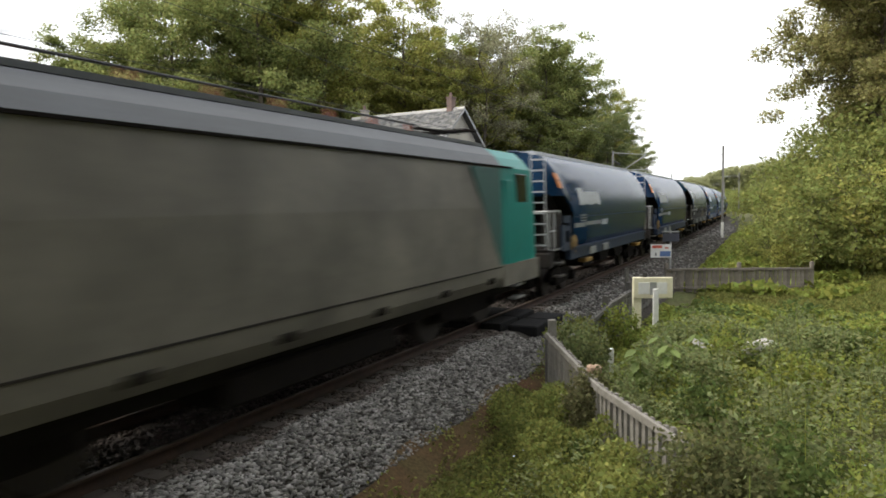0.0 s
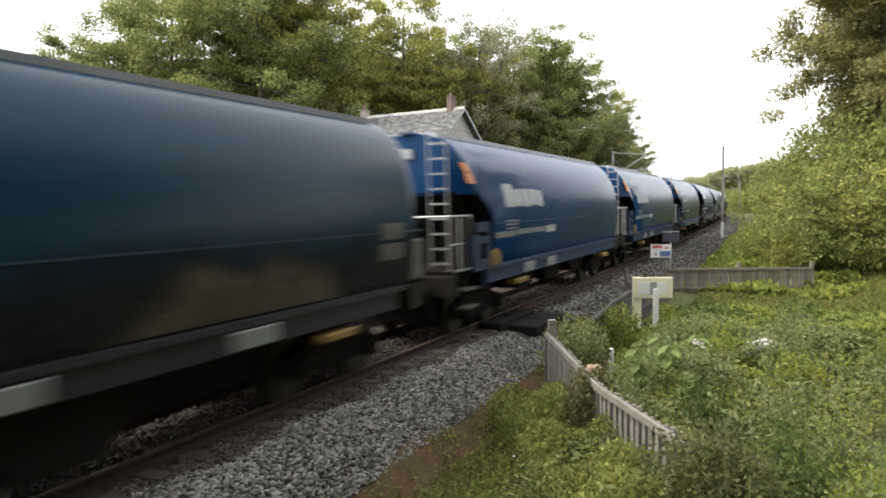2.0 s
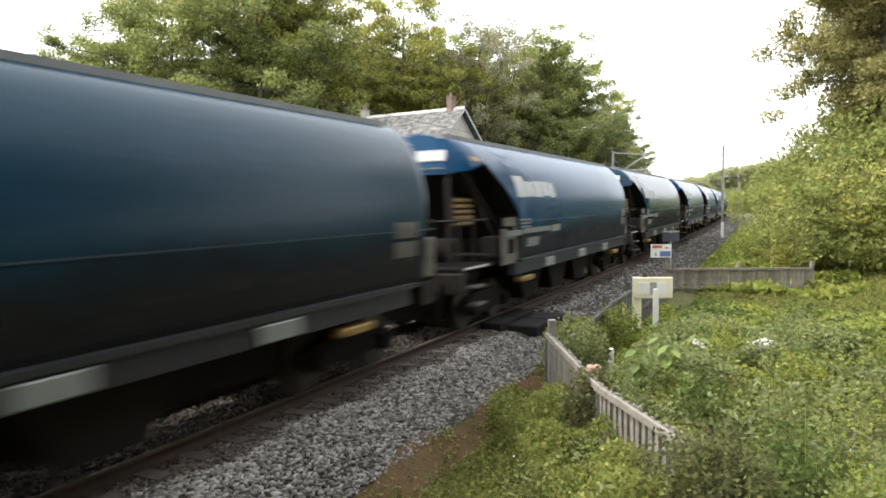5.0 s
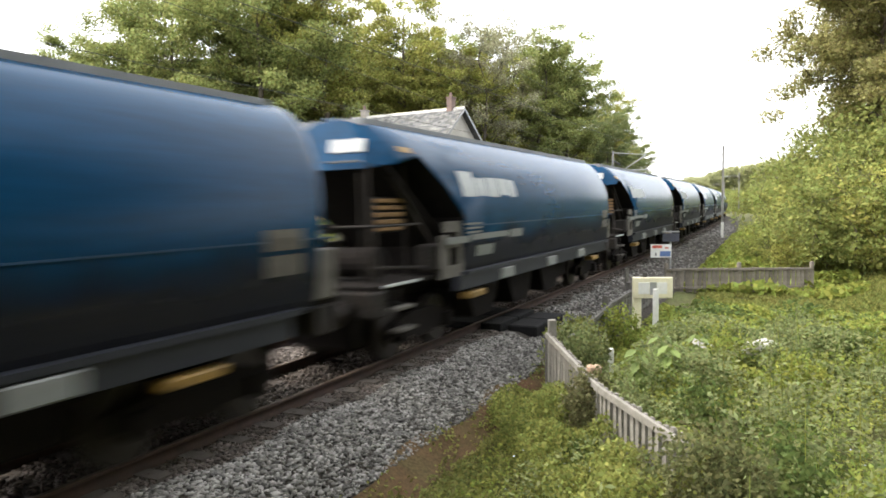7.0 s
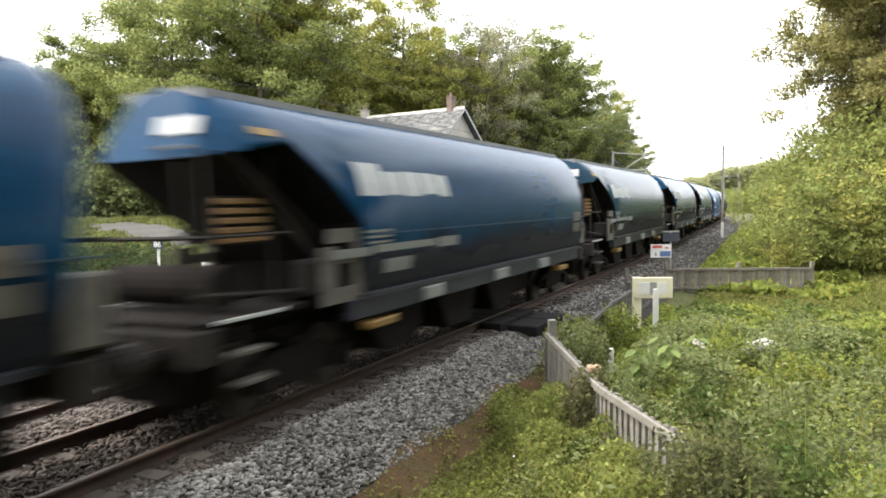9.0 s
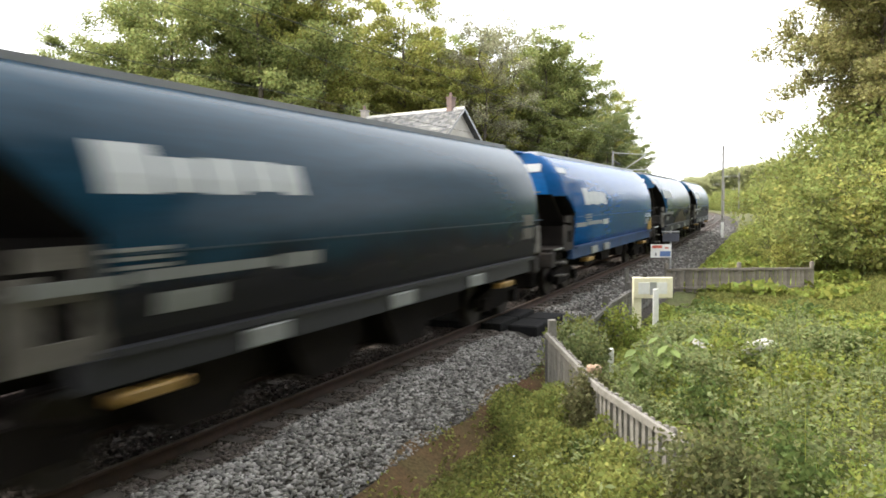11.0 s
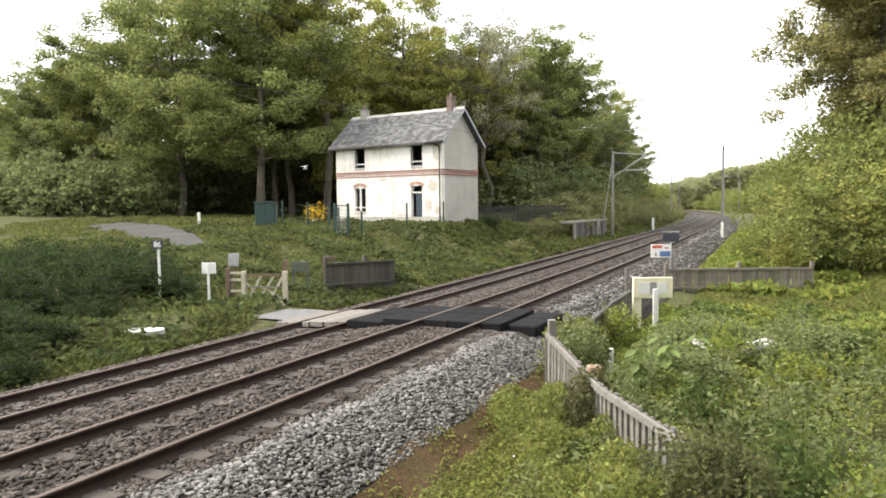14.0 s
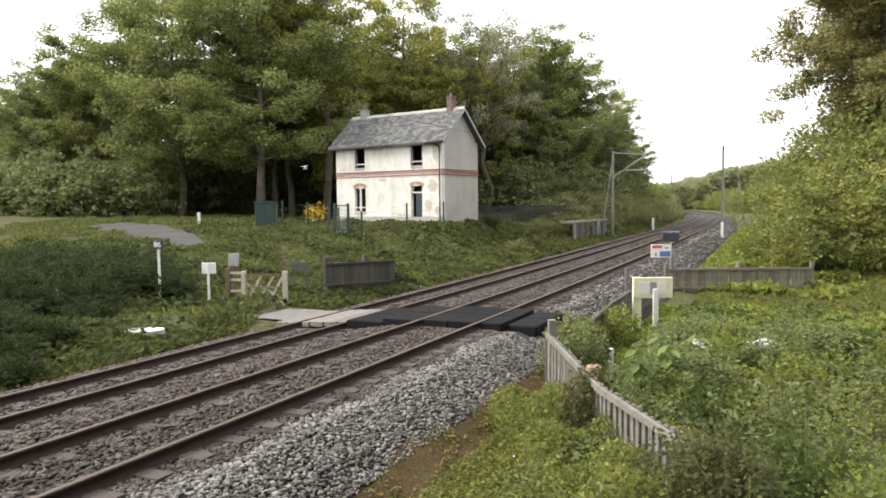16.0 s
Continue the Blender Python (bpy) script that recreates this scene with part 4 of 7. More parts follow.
def weeds():
    rng = np.random.default_rng(21)

    def layer(name, n, area, mat, size, tall, label, cat, dens=0.0, phase=0.0, flat=0.6, narrow=0.6, avoid=None):
        x, y = scatter(n, *area, rng)
        keep = patchy(x, y, 1.1, phase) > dens
        if avoid is not None:
            keep &= ~avoid(x, y)
        x, y = x[keep], y[keep]
        h = tall * (0.35 + 0.65 * patchy(x, y, 2.3, phase + 1)) * np.sqrt(rng.random(len(x)))
        uu, _ = us_of(x, y)
        h = h * np.where(uu > 0, 0.2 + 0.8 * smooth(3.2, 4.9, uu), 1)
        pos = np.stack([x, y, ground_z(x, y) + 0.02 + h], -1)
        d = np.hypot(x - EYE.x, y - EYE.y)
        pos, d = pos[d > 2.2], d[d > 2.2]
        stuff(name, leaves(name, pos, size * np.clip(d / 11, 0.8, 2.2), mat, rng, flat=flat, narrow=narrow), label, cat)

    def path_gap(x, y):
        u, s = us_of(x, y)
        return (u < 3.32 + 0.3 * np.sin(s * 1.7 + 1)) & (s < 14.5)
    layer("weeds", 90000, (3.3, 13, 3, 25), M_WEED, 0.075, 0.62, "dense green nettles and meadow weeds", "weeds", 0.15, 0.0, avoid=path_gap)
    layer("brambles", 62000, (4.4, 12, 4, 18), M_WEEDPALE, 0.07, 1.05, "pale green brambles grown over the fence", "brambles", 0.38, 2.0, avoid=path_gap)
    layer("nettles", 40000, (4.4, 13, 4, 24), M_NETTLE, 0.07, 0.85, "dark green nettles among the meadow weeds", "nettles", 0.5, 1.3, avoid=path_gap)
    layer("meadow_grass", 90000, (4.0, 16, 14, 36), M_GRASS, 0.10, 0.16, "bright green meadow grass", "grass", 0.1, 4.0, flat=0.0, narrow=0.25)
    layer("verge_herbs", 60000, (2.9, 6.4, 2.5, 14), M_GRASS, 0.052, 0.55, "low yellow-green herbs along the earth strip", "herbs", 0.42, 5.0, avoid=path_gap)
    layer("bank_grass", 90000, (-44, -7.0, 8, 62), M_BANKGRASS, 0.13, 0.26, "green grass on the far bank", "grass", 0.25, 1.0, flat=0.1, narrow=0.3, avoid=on_lane)
    layer("bank_weeds", 40000, (-26, -6.7, 8, 48), M_WEEDDARK, 0.12, 0.45, "dark green weeds on the far bank", "weeds", 0.45, 3.0, avoid=on_lane)
    layer("lineside_weeds", 30000, (-13, -6.8, 40, 110), M_BANKGRASS, 0.16, 0.4, "weeds beside the far track", "weeds", 0.3, 2.2, flat=0.2, narrow=0.4)
    layer("lineside_tufts", 22000, (-8.4, -6.0, 8, 42), M_BANKGRASS, 0.10, 0.24, "tufts of grass beside the far rail", "grass", 0.3, 0.9, flat=0.1, narrow=0.35, avoid=on_lane)
    layer("path_herbs", 34000, (2.55, 4.2, 3, 14.5), M_GRASS, 0.05, 0.24, "sparse low herbs on the earth strip", "herbs", 0.45, 6.0)
    s, u = rng.uniform(3, 14.8, 26000), rng.uniform(2.55, 3.75, 26000)
    p = on_line_np(s, u, np.zeros(len(s)))
    keep = patchy(p[:, 0], p[:, 1], 3.1, 2.0) + 0.9 * (u - 3.15) + 0.25 * rng.normal(size=len(s)) > 0.5
    p, s, u = p[keep], s[keep], u[keep]
    g = np.array([gz(a, b) for a, b in zip(p[:, 0], p[:, 1])])
    p[:, 2] = np.maximum(g, np.where(u < 3.15, bed_z(u) + GRADE * s, -9)) + 0.04 + 0.10 * rng.random(len(s)) ** 2
    stuff("creeping_herbs", leaves("creeping_herbs", p, 0.065, M_GRASS, rng, flat=0.6, narrow=0.6), "creeping herbs scattered on the bare earth", "herbs")
    layer("near_grass", 24000, (3.4, 15, -9, 4), M_GRASS, 0.07, 0.16, "short trodden grass round the viewing point", "grass", 0.05, 0.3, flat=0.1, narrow=0.3)
    layer("right_verge", 30000, (3.2, 10, 30, 80), M_WEED, 0.14, 0.6, "weeds on the bank below the shrubs", "weeds", 0.2, 0.7, flat=0.3)


def clump(name, centre, radius, n, mat, size, label, seed, tall=1.0, category="ivy"):
    """A dense knot of leaves and thin stems."""
    rng = np.random.default_rng(seed)
    off = rng.normal(size=(n, 3))
    off *= rng.random((n, 1)) ** 0.4 / (np.linalg.norm(off, axis=1, keepdims=True) + 1e-9)
    bumps = 1 + 0.3 * np.sin(off[:, :1] * 7 + seed) * np.cos(off[:, 1:2] * 6)
    pos = np.array(centre) + off * bumps * radius * np.array([1, 1, tall])
    return stuff(name, leaves(name, pos, size, mat, rng, flat=0.3, narrow=0.6), label, category)


def fence_growth():
    rng = np.random.default_rng(33)
    # brambles leaning on the fence
    n = 26000
    t = rng.uniform(0.02, 1.08, n)
    d = -0.06 - 1.15 * rng.random(n) ** 1.2
    ax, ay, bx, by = 3.36, 11.6, 6.3, 6.75
    L = math.hypot(bx - ax, by - ay)
    nx, ny = -(by - ay) / L, (bx - ax) / L
    x, y = ax + (bx - ax) * t + nx * d, ay + (by - ay) * t + ny * d
    g = ground_z(x, y)
    top = np.interp(t, [0, 0.2, 0.4, 0.5, 0.6, 0.8, 1.05], [-0.5, -0.25, 0.0, 0.28, 0.06, 0.06, 0.34]) + 0.12 * np.sin(t * 31) + 0.10 * np.sin(d * 7 + t * 13) + 0.14 * d
    z = g + (top - g) * np.sqrt(rng.random(n))
    ok = z > g - 0.02
    stuff("fence_brambles", leaves("fence_brambles", np.stack([x, y, z], -1)[ok], 0.055, M_FENCEWEED, rng, flat=0.5, narrow=0.65), "yellow-green brambles leaning on the concrete fence", "brambles")
    clump("ivy", (4.78, 8.85, 0.05), 0.36, 3200, M_DRYIVY, 0.06, "dark ivy smothering the fence", 5, 1.5)
    clump("ivy", (4.3, 9.65, -0.3), 0.36, 1300, M_WEEDDARK, 0.06, "dark ivy smothering the fence", 6, 1.0)
    clump("dry_ivy", (6.5, 6.45, 0.08), 0.6, 7000, M_DRYIVY, 0.055, "brownish dry ivy hanging over the fence end", 7, 1.1)
    clump("dry_ivy", (7.1, 5.9, -0.3), 0.55, 2600, M_DRYIVY, 0.055, "brownish dry ivy hanging over the fence end", 8, 1.0)
    clump("fence_weeds", (3.15, 14.0, -0.2), 0.6, 2600, M_GRASS, 0.08, "pale green weeds growing through the fence", 9, 1.0)
    clump("fence_weeds", (3.6, 12.6, -0.12), 0.62, 3600, M_WEEDPALE, 0.08, "pale green weeds growing through the fence", 10, 1.0)
    clump("fence_weeds", (3.4, 16.8, -0.3), 0.6, 1300, M_WEED, 0.09, "pale green weeds growing through the fence", 11, 0.9)
    # mounds of weeds standing out of the meadow
    for k in range(30):
        cx, cy = (float(a[0]) for a in scatter(1, 4.7, 11.0, 6.0, 19.0, rng))
        if math.hypot(cx - EYE.x, cy - EYE.y) < 5.0:
            continue
        mat, word = ((M_NETTLE, "dark green nettle"), (M_WEEDPALE, "pale green bramble"), (M_WEED, "yellow-green weed"))[k % 3]
        rad = rng.uniform(0.3, 0.62)
        clump("weed_mound", (cx, cy, gz(cx, cy) + 0.45 * rad + 0.15), rad, int(3800 * rad), mat, 0.075, f"{word} mound standing out of the meadow", 40 + k, rng.uniform(0.9, 1.5), "weeds")
    # large-leaved plants
    broad = None
    for k, (cx, cy) in enumerate(((5.05, 12.6), (5.3, 12.0), (4.9, 11.4), (5.6, 13.2))):
        g0 = gz(cx, cy)
        pl = tagged(empty("broadleaf_plant", pose(cx, cy, g0)), "large-leaved yellow-green plant among the brambles", "plant", "large-leaved plants")
        part("stalk", tube(bmesh.new(), (0, 0, 0), (0.05, 0.03, 1.15), 0.015, 0.008, 5), M_WEED, pl)
        for j in range(22):
            m = pose(0, 0, 0.4 + j * 0.037, 0, 0, j * 137.5) @ pose(0.03, 0, 0, 8 * rng.normal(), 25 + 12 * rng.normal(), 0)
            if broad is None:
                bm = bmesh.new()
                rim = [bm.verts.new(q) for q in ((0, 0, 0), (0.07, 0.06, 0.01), (0.16, 0.075, 0.0), (0.27, 0.0, -0.03), (0.16, -0.075, 0.0), (0.07, -0.06, 0.01))]
                mid = bm.verts.new((0.13, 0, -0.02))
                for q in range(6):
                    bm.faces.new((rim[q], rim[(q + 1) % 6], mid))
                broad = part("leaf", bm, M_BROADLEAF, pl)
                broad.matrix_basis = m
            else:
                shared("leaf", broad, pl, m)
    # tall stems standing out of the meadow
    n = 90
    x, y = scatter(n, 5.2, 11.5, 5.5, 17, rng)
    d = np.hypot(x - EYE.x, y - EYE.y)
    x, y = x[d > 4.2], y[d > 4.2]
    P, S = [], bmesh.new()
    for a, b in zip(x, y):
        g0, h = gz(a, b), rng.uniform(0.9, 1.45)
        lean = rng.normal(size=2) * 0.08
        tube(S, (a, b, g0), (a + lean[0], b + lean[1], g0 + h), 0.008, 0.004, 4)
        for j in range(34):
            f = rng.uniform(0.35, 1.0)
            an, rr = rng.uniform(0, 6.28), 0.16 * (1.15 - f) + 0.03
            P.append((a + lean[0] * f + rr * math.cos(an), b + lean[1] * f + rr * math.sin(an), g0 + h * f))
    me = bpy.data.meshes.new("tall_stems")
    S.to_mesh(me)
    S.free()
    me.materials.append(M_WEED)
    stuff("tall_stems", me, "thin upright weed stems in the meadow", "weeds")
    stuff("stem_leaves", leaves("stem_leaves", np.array(P), 0.10, M_WEEDPALE, rng, flat=0.3, narrow=0.4), "pale leaves of tall weed stems", "weeds")
    # small pale blue flowers
    n = 500
    c = np.array([[9.9, 7.4], [10.3, 8.0], [9.6, 6.8], [5.2, 7.2], [8.4, 9.4]])[rng.choice(5, n, p=[0.4, 0.25, 0.2, 0.08, 0.07])]
    q = c + rng.normal(size=(n, 2)) * 0.35
    z = ground_z(q[:, 0], q[:, 1]) + 0.55 + 0.25 * rng.random(n)
    stuff("wild_flowers", leaves("wild_flowers", np.column_stack([q, z]), 0.022, M_BLOOM, rng, flat=0.8, narrow=1.0), "small pale blue wild flowers", "flowers")


M_FENCEWEED = material("fence_bramble_leaves", (0.25, 0.28, 0.08), second=(0.145, 0.175, 0.055), **LEAF)
M_DRYIVY = material("dry_ivy_leaves", (0.13, 0.15, 0.062), second=(0.17, 0.155, 0.08), **LEAF)
M_BROADLEAF = material("broad_pale_leaf", (0.19, 0.25, 0.07), 0.6, second=(0.14, 0.20, 0.05), scale=5, amount=0.6, translucent=0.4, per="object", spread=0.25)
M_BLOOM = material("pale_blue_petals", (0.55, 0.62, 0.78), 0.7)


def on_lane(x, y):
    """The gravel lane that comes down to the crossing."""
    u, s = us_of(x, y)
    mid = 16.3 + np.interp(-u, [6, 12, 20, 30, 45], [0, 1.4, 10.2, 16.2, 22])
    return (np.abs(s - mid) < np.interp(-u, [6, 14, 19, 24, 45], [1.2, 1.3, 0.8, 1.8, 2.4])) & (((u < -19.8) & (u > -36.5)) | ((u < -5.5) & (u > -6.9)))


weeds()
fence_growth()
ballast()


# ---- level crossing ----
def on_track(s, u, z, tilt=0.0):
    return Matrix.Translation(on_line(s, u, z)) @ Euler((0, tilt, heading(s))).to_matrix().to_4x4()


def crossing():
    c = tagged(empty("crossing_deck"), "level crossing deck of black rubber panels and bleached timbers", "level crossing", kind="structure")
    for s0 in (14.55, 15.75):
        for u0, u1, z, h in ((0.84, 1.32, -0.005, 0.2), (0.02, 0.66, -0.01, 0.16), (-0.66, -0.0, -0.022, 0.16), (-1.75, -0.86, -0.06, 0.2), (-2.80, -1.80, -0.17, 0.2)):
            ob = part("panel", a_box(u0, u1, 0.01, 1.18, -h, 0, bevel=0.015), M_RUBBER, c, "black rubber crossing panel")
            ob.matrix_basis = on_track(s0, 0, z)
    for s0, s1 in ((14.9, 16.0), (16.02, 17.0)):
        ob = part("ramp_block", a_box(1.36, 2.05, 0, s1 - s0, -0.32, -0.07, bevel=0.03), M_RUBBER, c, "black rubber ramp block")
        ob.matrix_basis = on_track(s0, 0, 0)
    for k in range(6):
        ob = part("plank", a_box(-0.64 + k * 0.216, -0.64 + k * 0.216 + 0.205, 0, 2.3, -0.13, 0, bevel=0.008), M_TIMBER, c, "bleached timber crossing plank")
        ob.matrix_basis = on_track(14.75 + 0.05 * (k % 2), -SPACING, -0.31, -0.066)
    for k in range(4):
        ob = part("plank", a_box(-1.65 + k * 0.2, -1.65 + k * 0.2 + 0.19, 0, 2.2, -0.13, 0, bevel=0.008), M_TIMBER, c)
        ob.matrix_basis = on_track(14.9, -SPACING, -0.36, -0.05)
    # pale approach
    v, n = [], 5
    us = np.array([-5.35, -5.7, -6.1, -6.4, -6.75])
    for u in us:
        for j in range(n):
            s = 15.3 + 0.12 * (-u - 5.35) + (1.9 - 0.05 * (-u - 5.3)) * j / (n - 1)
            p = on_line(s, u)
            v.append((p.x, p.y, max(gz(p.x, p.y) + 0.03, -0.45 - 0.02 * (-u - 5.35) + GRADE * s if u > -6.3 else -9)))
    i = np.arange(len(us) * n).reshape(len(us), n)
    f = np.stack([i[:-1, :-1], i[:-1, 1:], i[1:, 1:], i[1:, :-1]], -1).reshape(-1, 4)
    tagged(new("road_approach", mesh_np("road_approach", np.array(v), f, M_ASPHALT, True)), "pale worn asphalt approach to the crossing", "road", kind="structure")
    # gravel lane
    us = np.arange(-19.5, -37, -0.7)
    v = []
    for u in us:
        mid = 16.3 + float(np.interp(-u, [6, 12, 20, 30, 45], [0, 1.4, 10.2, 16.2, 22]))
        hw = float(np.interp(-u, [19, 24, 45], [0.9, 2.0, 2.6])) * (1 + 0.12 * math.sin(u * 2.1))
        for j in range(n):
            s = mid + hw * (2 * j / (n - 1) - 1)
            p = on_line(s, u)
            v.append((p.x, p.y, gz(p.x, p.y) + 0.05))
    i = np.arange(len(us) * n).reshape(len(us), n)
    f = np.stack([i[:-1, :-1], i[:-1, 1:], i[1:, 1:], i[1:, :-1]], -1).reshape(-1, 4)
    tagged(new("lane", mesh_np("lane", np.array(v), f, M_LANE, True)), "grey gravel lane leading up to the wood", "lane", kind="structure")


crossing()


# ---- fences ----
def concrete_fence(points, height, top_z, label, mat, slat=0.115, gap=0.05, post_every=2.1, lean=0.0, skip=(), seed=1):
    """A precast fence: posts, a top and a low rail, and upright slats along a line of (x, y) points."""
    rng = np.random.default_rng(seed)
    f = tagged(empty("fence"), label, "fence")
    slat_ob = post_ob = None
    for (x0, y0), (x1, y1) in zip(points, points[1:]):
        d = math.hypot(x1 - x0, y1 - y0)
        ang = math.degrees(math.atan2(y1 - y0, x1 - x0))
        base = pose(x0, y0, top_z, lean, 0, ang)
        n = max(1, round(d / (slat + gap)))
        for k in range(n):
            m = base @ pose((k + 0.5) * d / n, 0, 0.012 * rng.normal(), 0.8 * rng.normal(), 1.2 * rng.normal(), 0)
            if slat_ob is None:
                slat_ob = part("slat", prism(bmesh.new(), [(-slat / 2, -height), (slat / 2, -height), (slat / 2, -0.03), (slat / 2 - 0.015, 0), (-slat / 2 + 0.015, 0), (-slat / 2, -0.03)], -0.02, 0.02), mat, f)
                slat_ob.matrix_basis = m
            else:
                shared("slat", slat_ob, f, m)
        for z in (-0.035, -height * 0.78):
            r = part("rail", a_box(0, d, -0.075, -0.024, z - 0.06, z + 0.03, bevel=0.006), mat, f)
            r.matrix_basis = base
        for k in range(0 if (x0, y0) == points[0] else 1, int(d // post_every) + 1):
            m = base @ pose(min(k * post_every, d), 0.03, 0, 0, 0, 0)
            if post_ob is None:
                post_ob = part("post", a_box(-0.07, 0.07, -0.055, 0.085, -height - 0.5, 0.22, bevel=0.015), mat, f)
                post_ob.matrix_basis = m
            else:
                shared("post", post_ob, f, m)
    return f


concrete_fence([(3.36, 11.6), (5.05, 8.45), (6.3, 6.75)], 1.15, 0.48, "weathered grey concrete picket fence overgrown with brambles", M_CONC, slat=0.082, gap=0.066, post_every=9, seed=2)
concrete_fence([(3.36, 11.75), (2.9, 18.0), (2.75, 24.6)], 1.0, 0.12, "dark weathered concrete fence beside the ballast", M_CONCDK, slat=0.16, post_every=3.0, seed=3)
concrete_fence([(2.55, 29.6), (7.9, 32.2)], 1.0, -0.02, "brownish weathered concrete fence below the shrubs", M_CONCBROWN, slat=0.15, gap=0.03, post_every=2.95, seed=4)
concrete_fence([(-8.6, 21.7), (-7.05, 24.1)], 1.05, 0.52, "dark grey concrete slab fence on the far side", M_CONCMOSS, slat=0.2, gap=0.012, post_every=1.6, seed=5)


# ---- posts, boards and gates ----
def facing(x, y, z, turn=0.0):
    """A pose at a place, turned to look back along the viewing direction."""
    return pose(x, y, z, 0, 0, 26.4 + turn)


def sign_cream():
    t = tagged(empty("sign", facing(3.72, 19.65, 0.36)), "cream-framed sign board with two white panels on posts", "sign")
    part("board", a_box(-0.54, 0.54, 0.0, 0.05, -0.29, 0.29, bevel=0.02), M_SIGNCREAM, t)
    part("panel", a_box(-0.41, -0.1, -0.012, 0.002, -0.17, 0.15, bevel=0.004), M_SIGNWHITE, t)
    part("panel", a_box(0.1, 0.38, -0.012, 0.002, -0.17, 0.15, bevel=0.004), M_SIGNWHITE, t)
    part("panel", a_box(-0.09, 0.09, -0.012, 0.002, -0.19, 0.15), M_GALV, t, "grey middle panel")
    part("post", a_box(-0.02, 0.13, -0.09, -0.014, -1.4, -0.02, bevel=0.015), M_SIGNWHITE, t, "white post")
    part("post", a_box(-0.54, -0.30, 0.05, 0.14, -1.4, 0.29, bevel=0.015), M_SIGNCREAM, t)


def sign_crossing():
    x, y, _ = on_line(34.2, 2.3)
    t = tagged(empty("sign", facing(x, y, -0.9)), "white red and blue notice with dark board on a post", "sign")
    part("post", tube(bmesh.new(), (0.0, 0, 0), (0.0, 0, 2.25), 0.045), M_GALV, t)
    b = part("notice", a_box(-0.95, 0.02, -0.07, -0.045, 0.98, 1.6, bevel=0.008), M_SIGNWHITE, t)
    part("red_bar", a_box(-0.88, -0.42, -0.078, -0.068, 1.42, 1.55), M_SIGNRED, b)
    part("red_bar", a_box(-0.3, -0.12, -0.078, -0.068, 1.40, 1.46), M_SIGNRED, b)
    part("blue_panel", a_box(-0.52, -0.02, -0.078, -0.068, 1.03, 1.28), M_SIGNBLUE, b)
    part("dark_mark", a_box(-0.74, -0.68, -0.078, -0.068, 1.06, 1.2), M_SIGNDARK, b)
    part("dark_board", a_box(-0.4, 0.38, -0.09, -0.05, 1.72, 2.12, bevel=0.01), M_SIGNDARK, t)
    part("top_bar", a_box(-0.42, 0.4, -0.05, -0.01, 2.16, 2.22), M_GALV, t)


def marker(x, y, z0, z1, label, mat, r=0.07):
    t = tagged(empty("marker_post", facing(x, y, 0)), label, "post")
    part("post", a_box(-r, r, -r, r, z0 - 0.3, z1, bevel=0.012), mat, t)
    return t


def board_on_post(x, y, top, w, h, foot, board_mat, post_mat, label, digits=False, front_post=False, turn=0.0):
    t = tagged(empty("sign", facing(x, y, 0, turn)), label, "sign")
    y0 = 0.03 if not front_post else -0.1
    part("post", a_box(-0.036, 0.036, y0, y0 + 0.07, foot - 0.3, top - 0.02, bevel=0.008), post_mat, t)
    b = part("board", a_box(-w / 2, w / 2, -0.025, 0.025, top - h, top, bevel=0.008), board_mat, t)
    if digits:
        cu = bpy.data.curves.new("digits", "FONT")
        cu.body, cu.size, cu.extrude, cu.align_x, cu.align_y, cu.offset = digits, h * 0.85, 0.004, "CENTER", "CENTER", 0.006
        tmp = new("digits_curve", cu)
        me = bpy.data.meshes.new_from_object(tmp.evaluated_get(bpy.context.evaluated_depsgraph_get()))
        bpy.data.objects.remove(tmp)
        me.materials.clear()
        me.materials.append(M_SIGNWHITE)
        dg = new("digits", me)
        dg.parent, dg.matrix_basis = b, pose(0, -0.031, top - h * 0.5, 90, 0, 0)
    return t


def wicket_gate():
    t = tagged(empty("gate", pose(-9.3, 18.0, -0.62, 0, 0, 20)), "weathered white wooden wicket gate with crossed braces", "gate")
    for x in (0.0, 1.42):
        part("post", a_box(x - 0.075, x + 0.075, -0.075, 0.075, -0.3, 1.15, bevel=0.015), M_GATEWOOD, t)
    part("post", a_box(-0.62, -0.46, -0.06, 0.08, -0.3, 1.25, bevel=0.015), M_TIMBERDK, t, "brown timber post")
    part("top_rail", a_box(0.08, 1.34, -0.03, 0.03, 0.98, 1.05), M_TIMBERDK, t)
    part("bottom_rail", a_box(0.08, 1.34, -0.03, 0.03, 0.1, 0.17), M_GATEWOOD, t)
    for x0, x1 in ((0.1, 0.55), (0.45, 1.0), (0.85, 1.3)):
        part("brace", prism(bmesh.new(), [(x0, 0.17), (x0 + 0.08, 0.17), (x1 + 0.08, 0.98), (x1, 0.98)], -0.025, 0.025), M_GATEWOOD, t)
    for x0, x1 in ((0.1, 0.5), (0.55, 1.25)):
        part("brace", prism(bmesh.new(), [(x0, 0.7 if x0 < 0.2 else 0.6), (x0, 0.78 if x0 < 0.2 else 0.68), (x1, 0.3), (x1, 0.22)], 0.03, 0.055), M_GATEWOOD, t)
    for z in (0.45, 0.82, 1.05):
        part("stub_rail", a_box(-0.46, -0.08, -0.03, 0.03, z, z + 0.08), M_GATEWOOD, t)
    for z in (0.3, 0.6):
        part("slat", a_box(0.1, 1.32, -0.055, -0.03, z, z + 0.05), M_TIMBER, t)


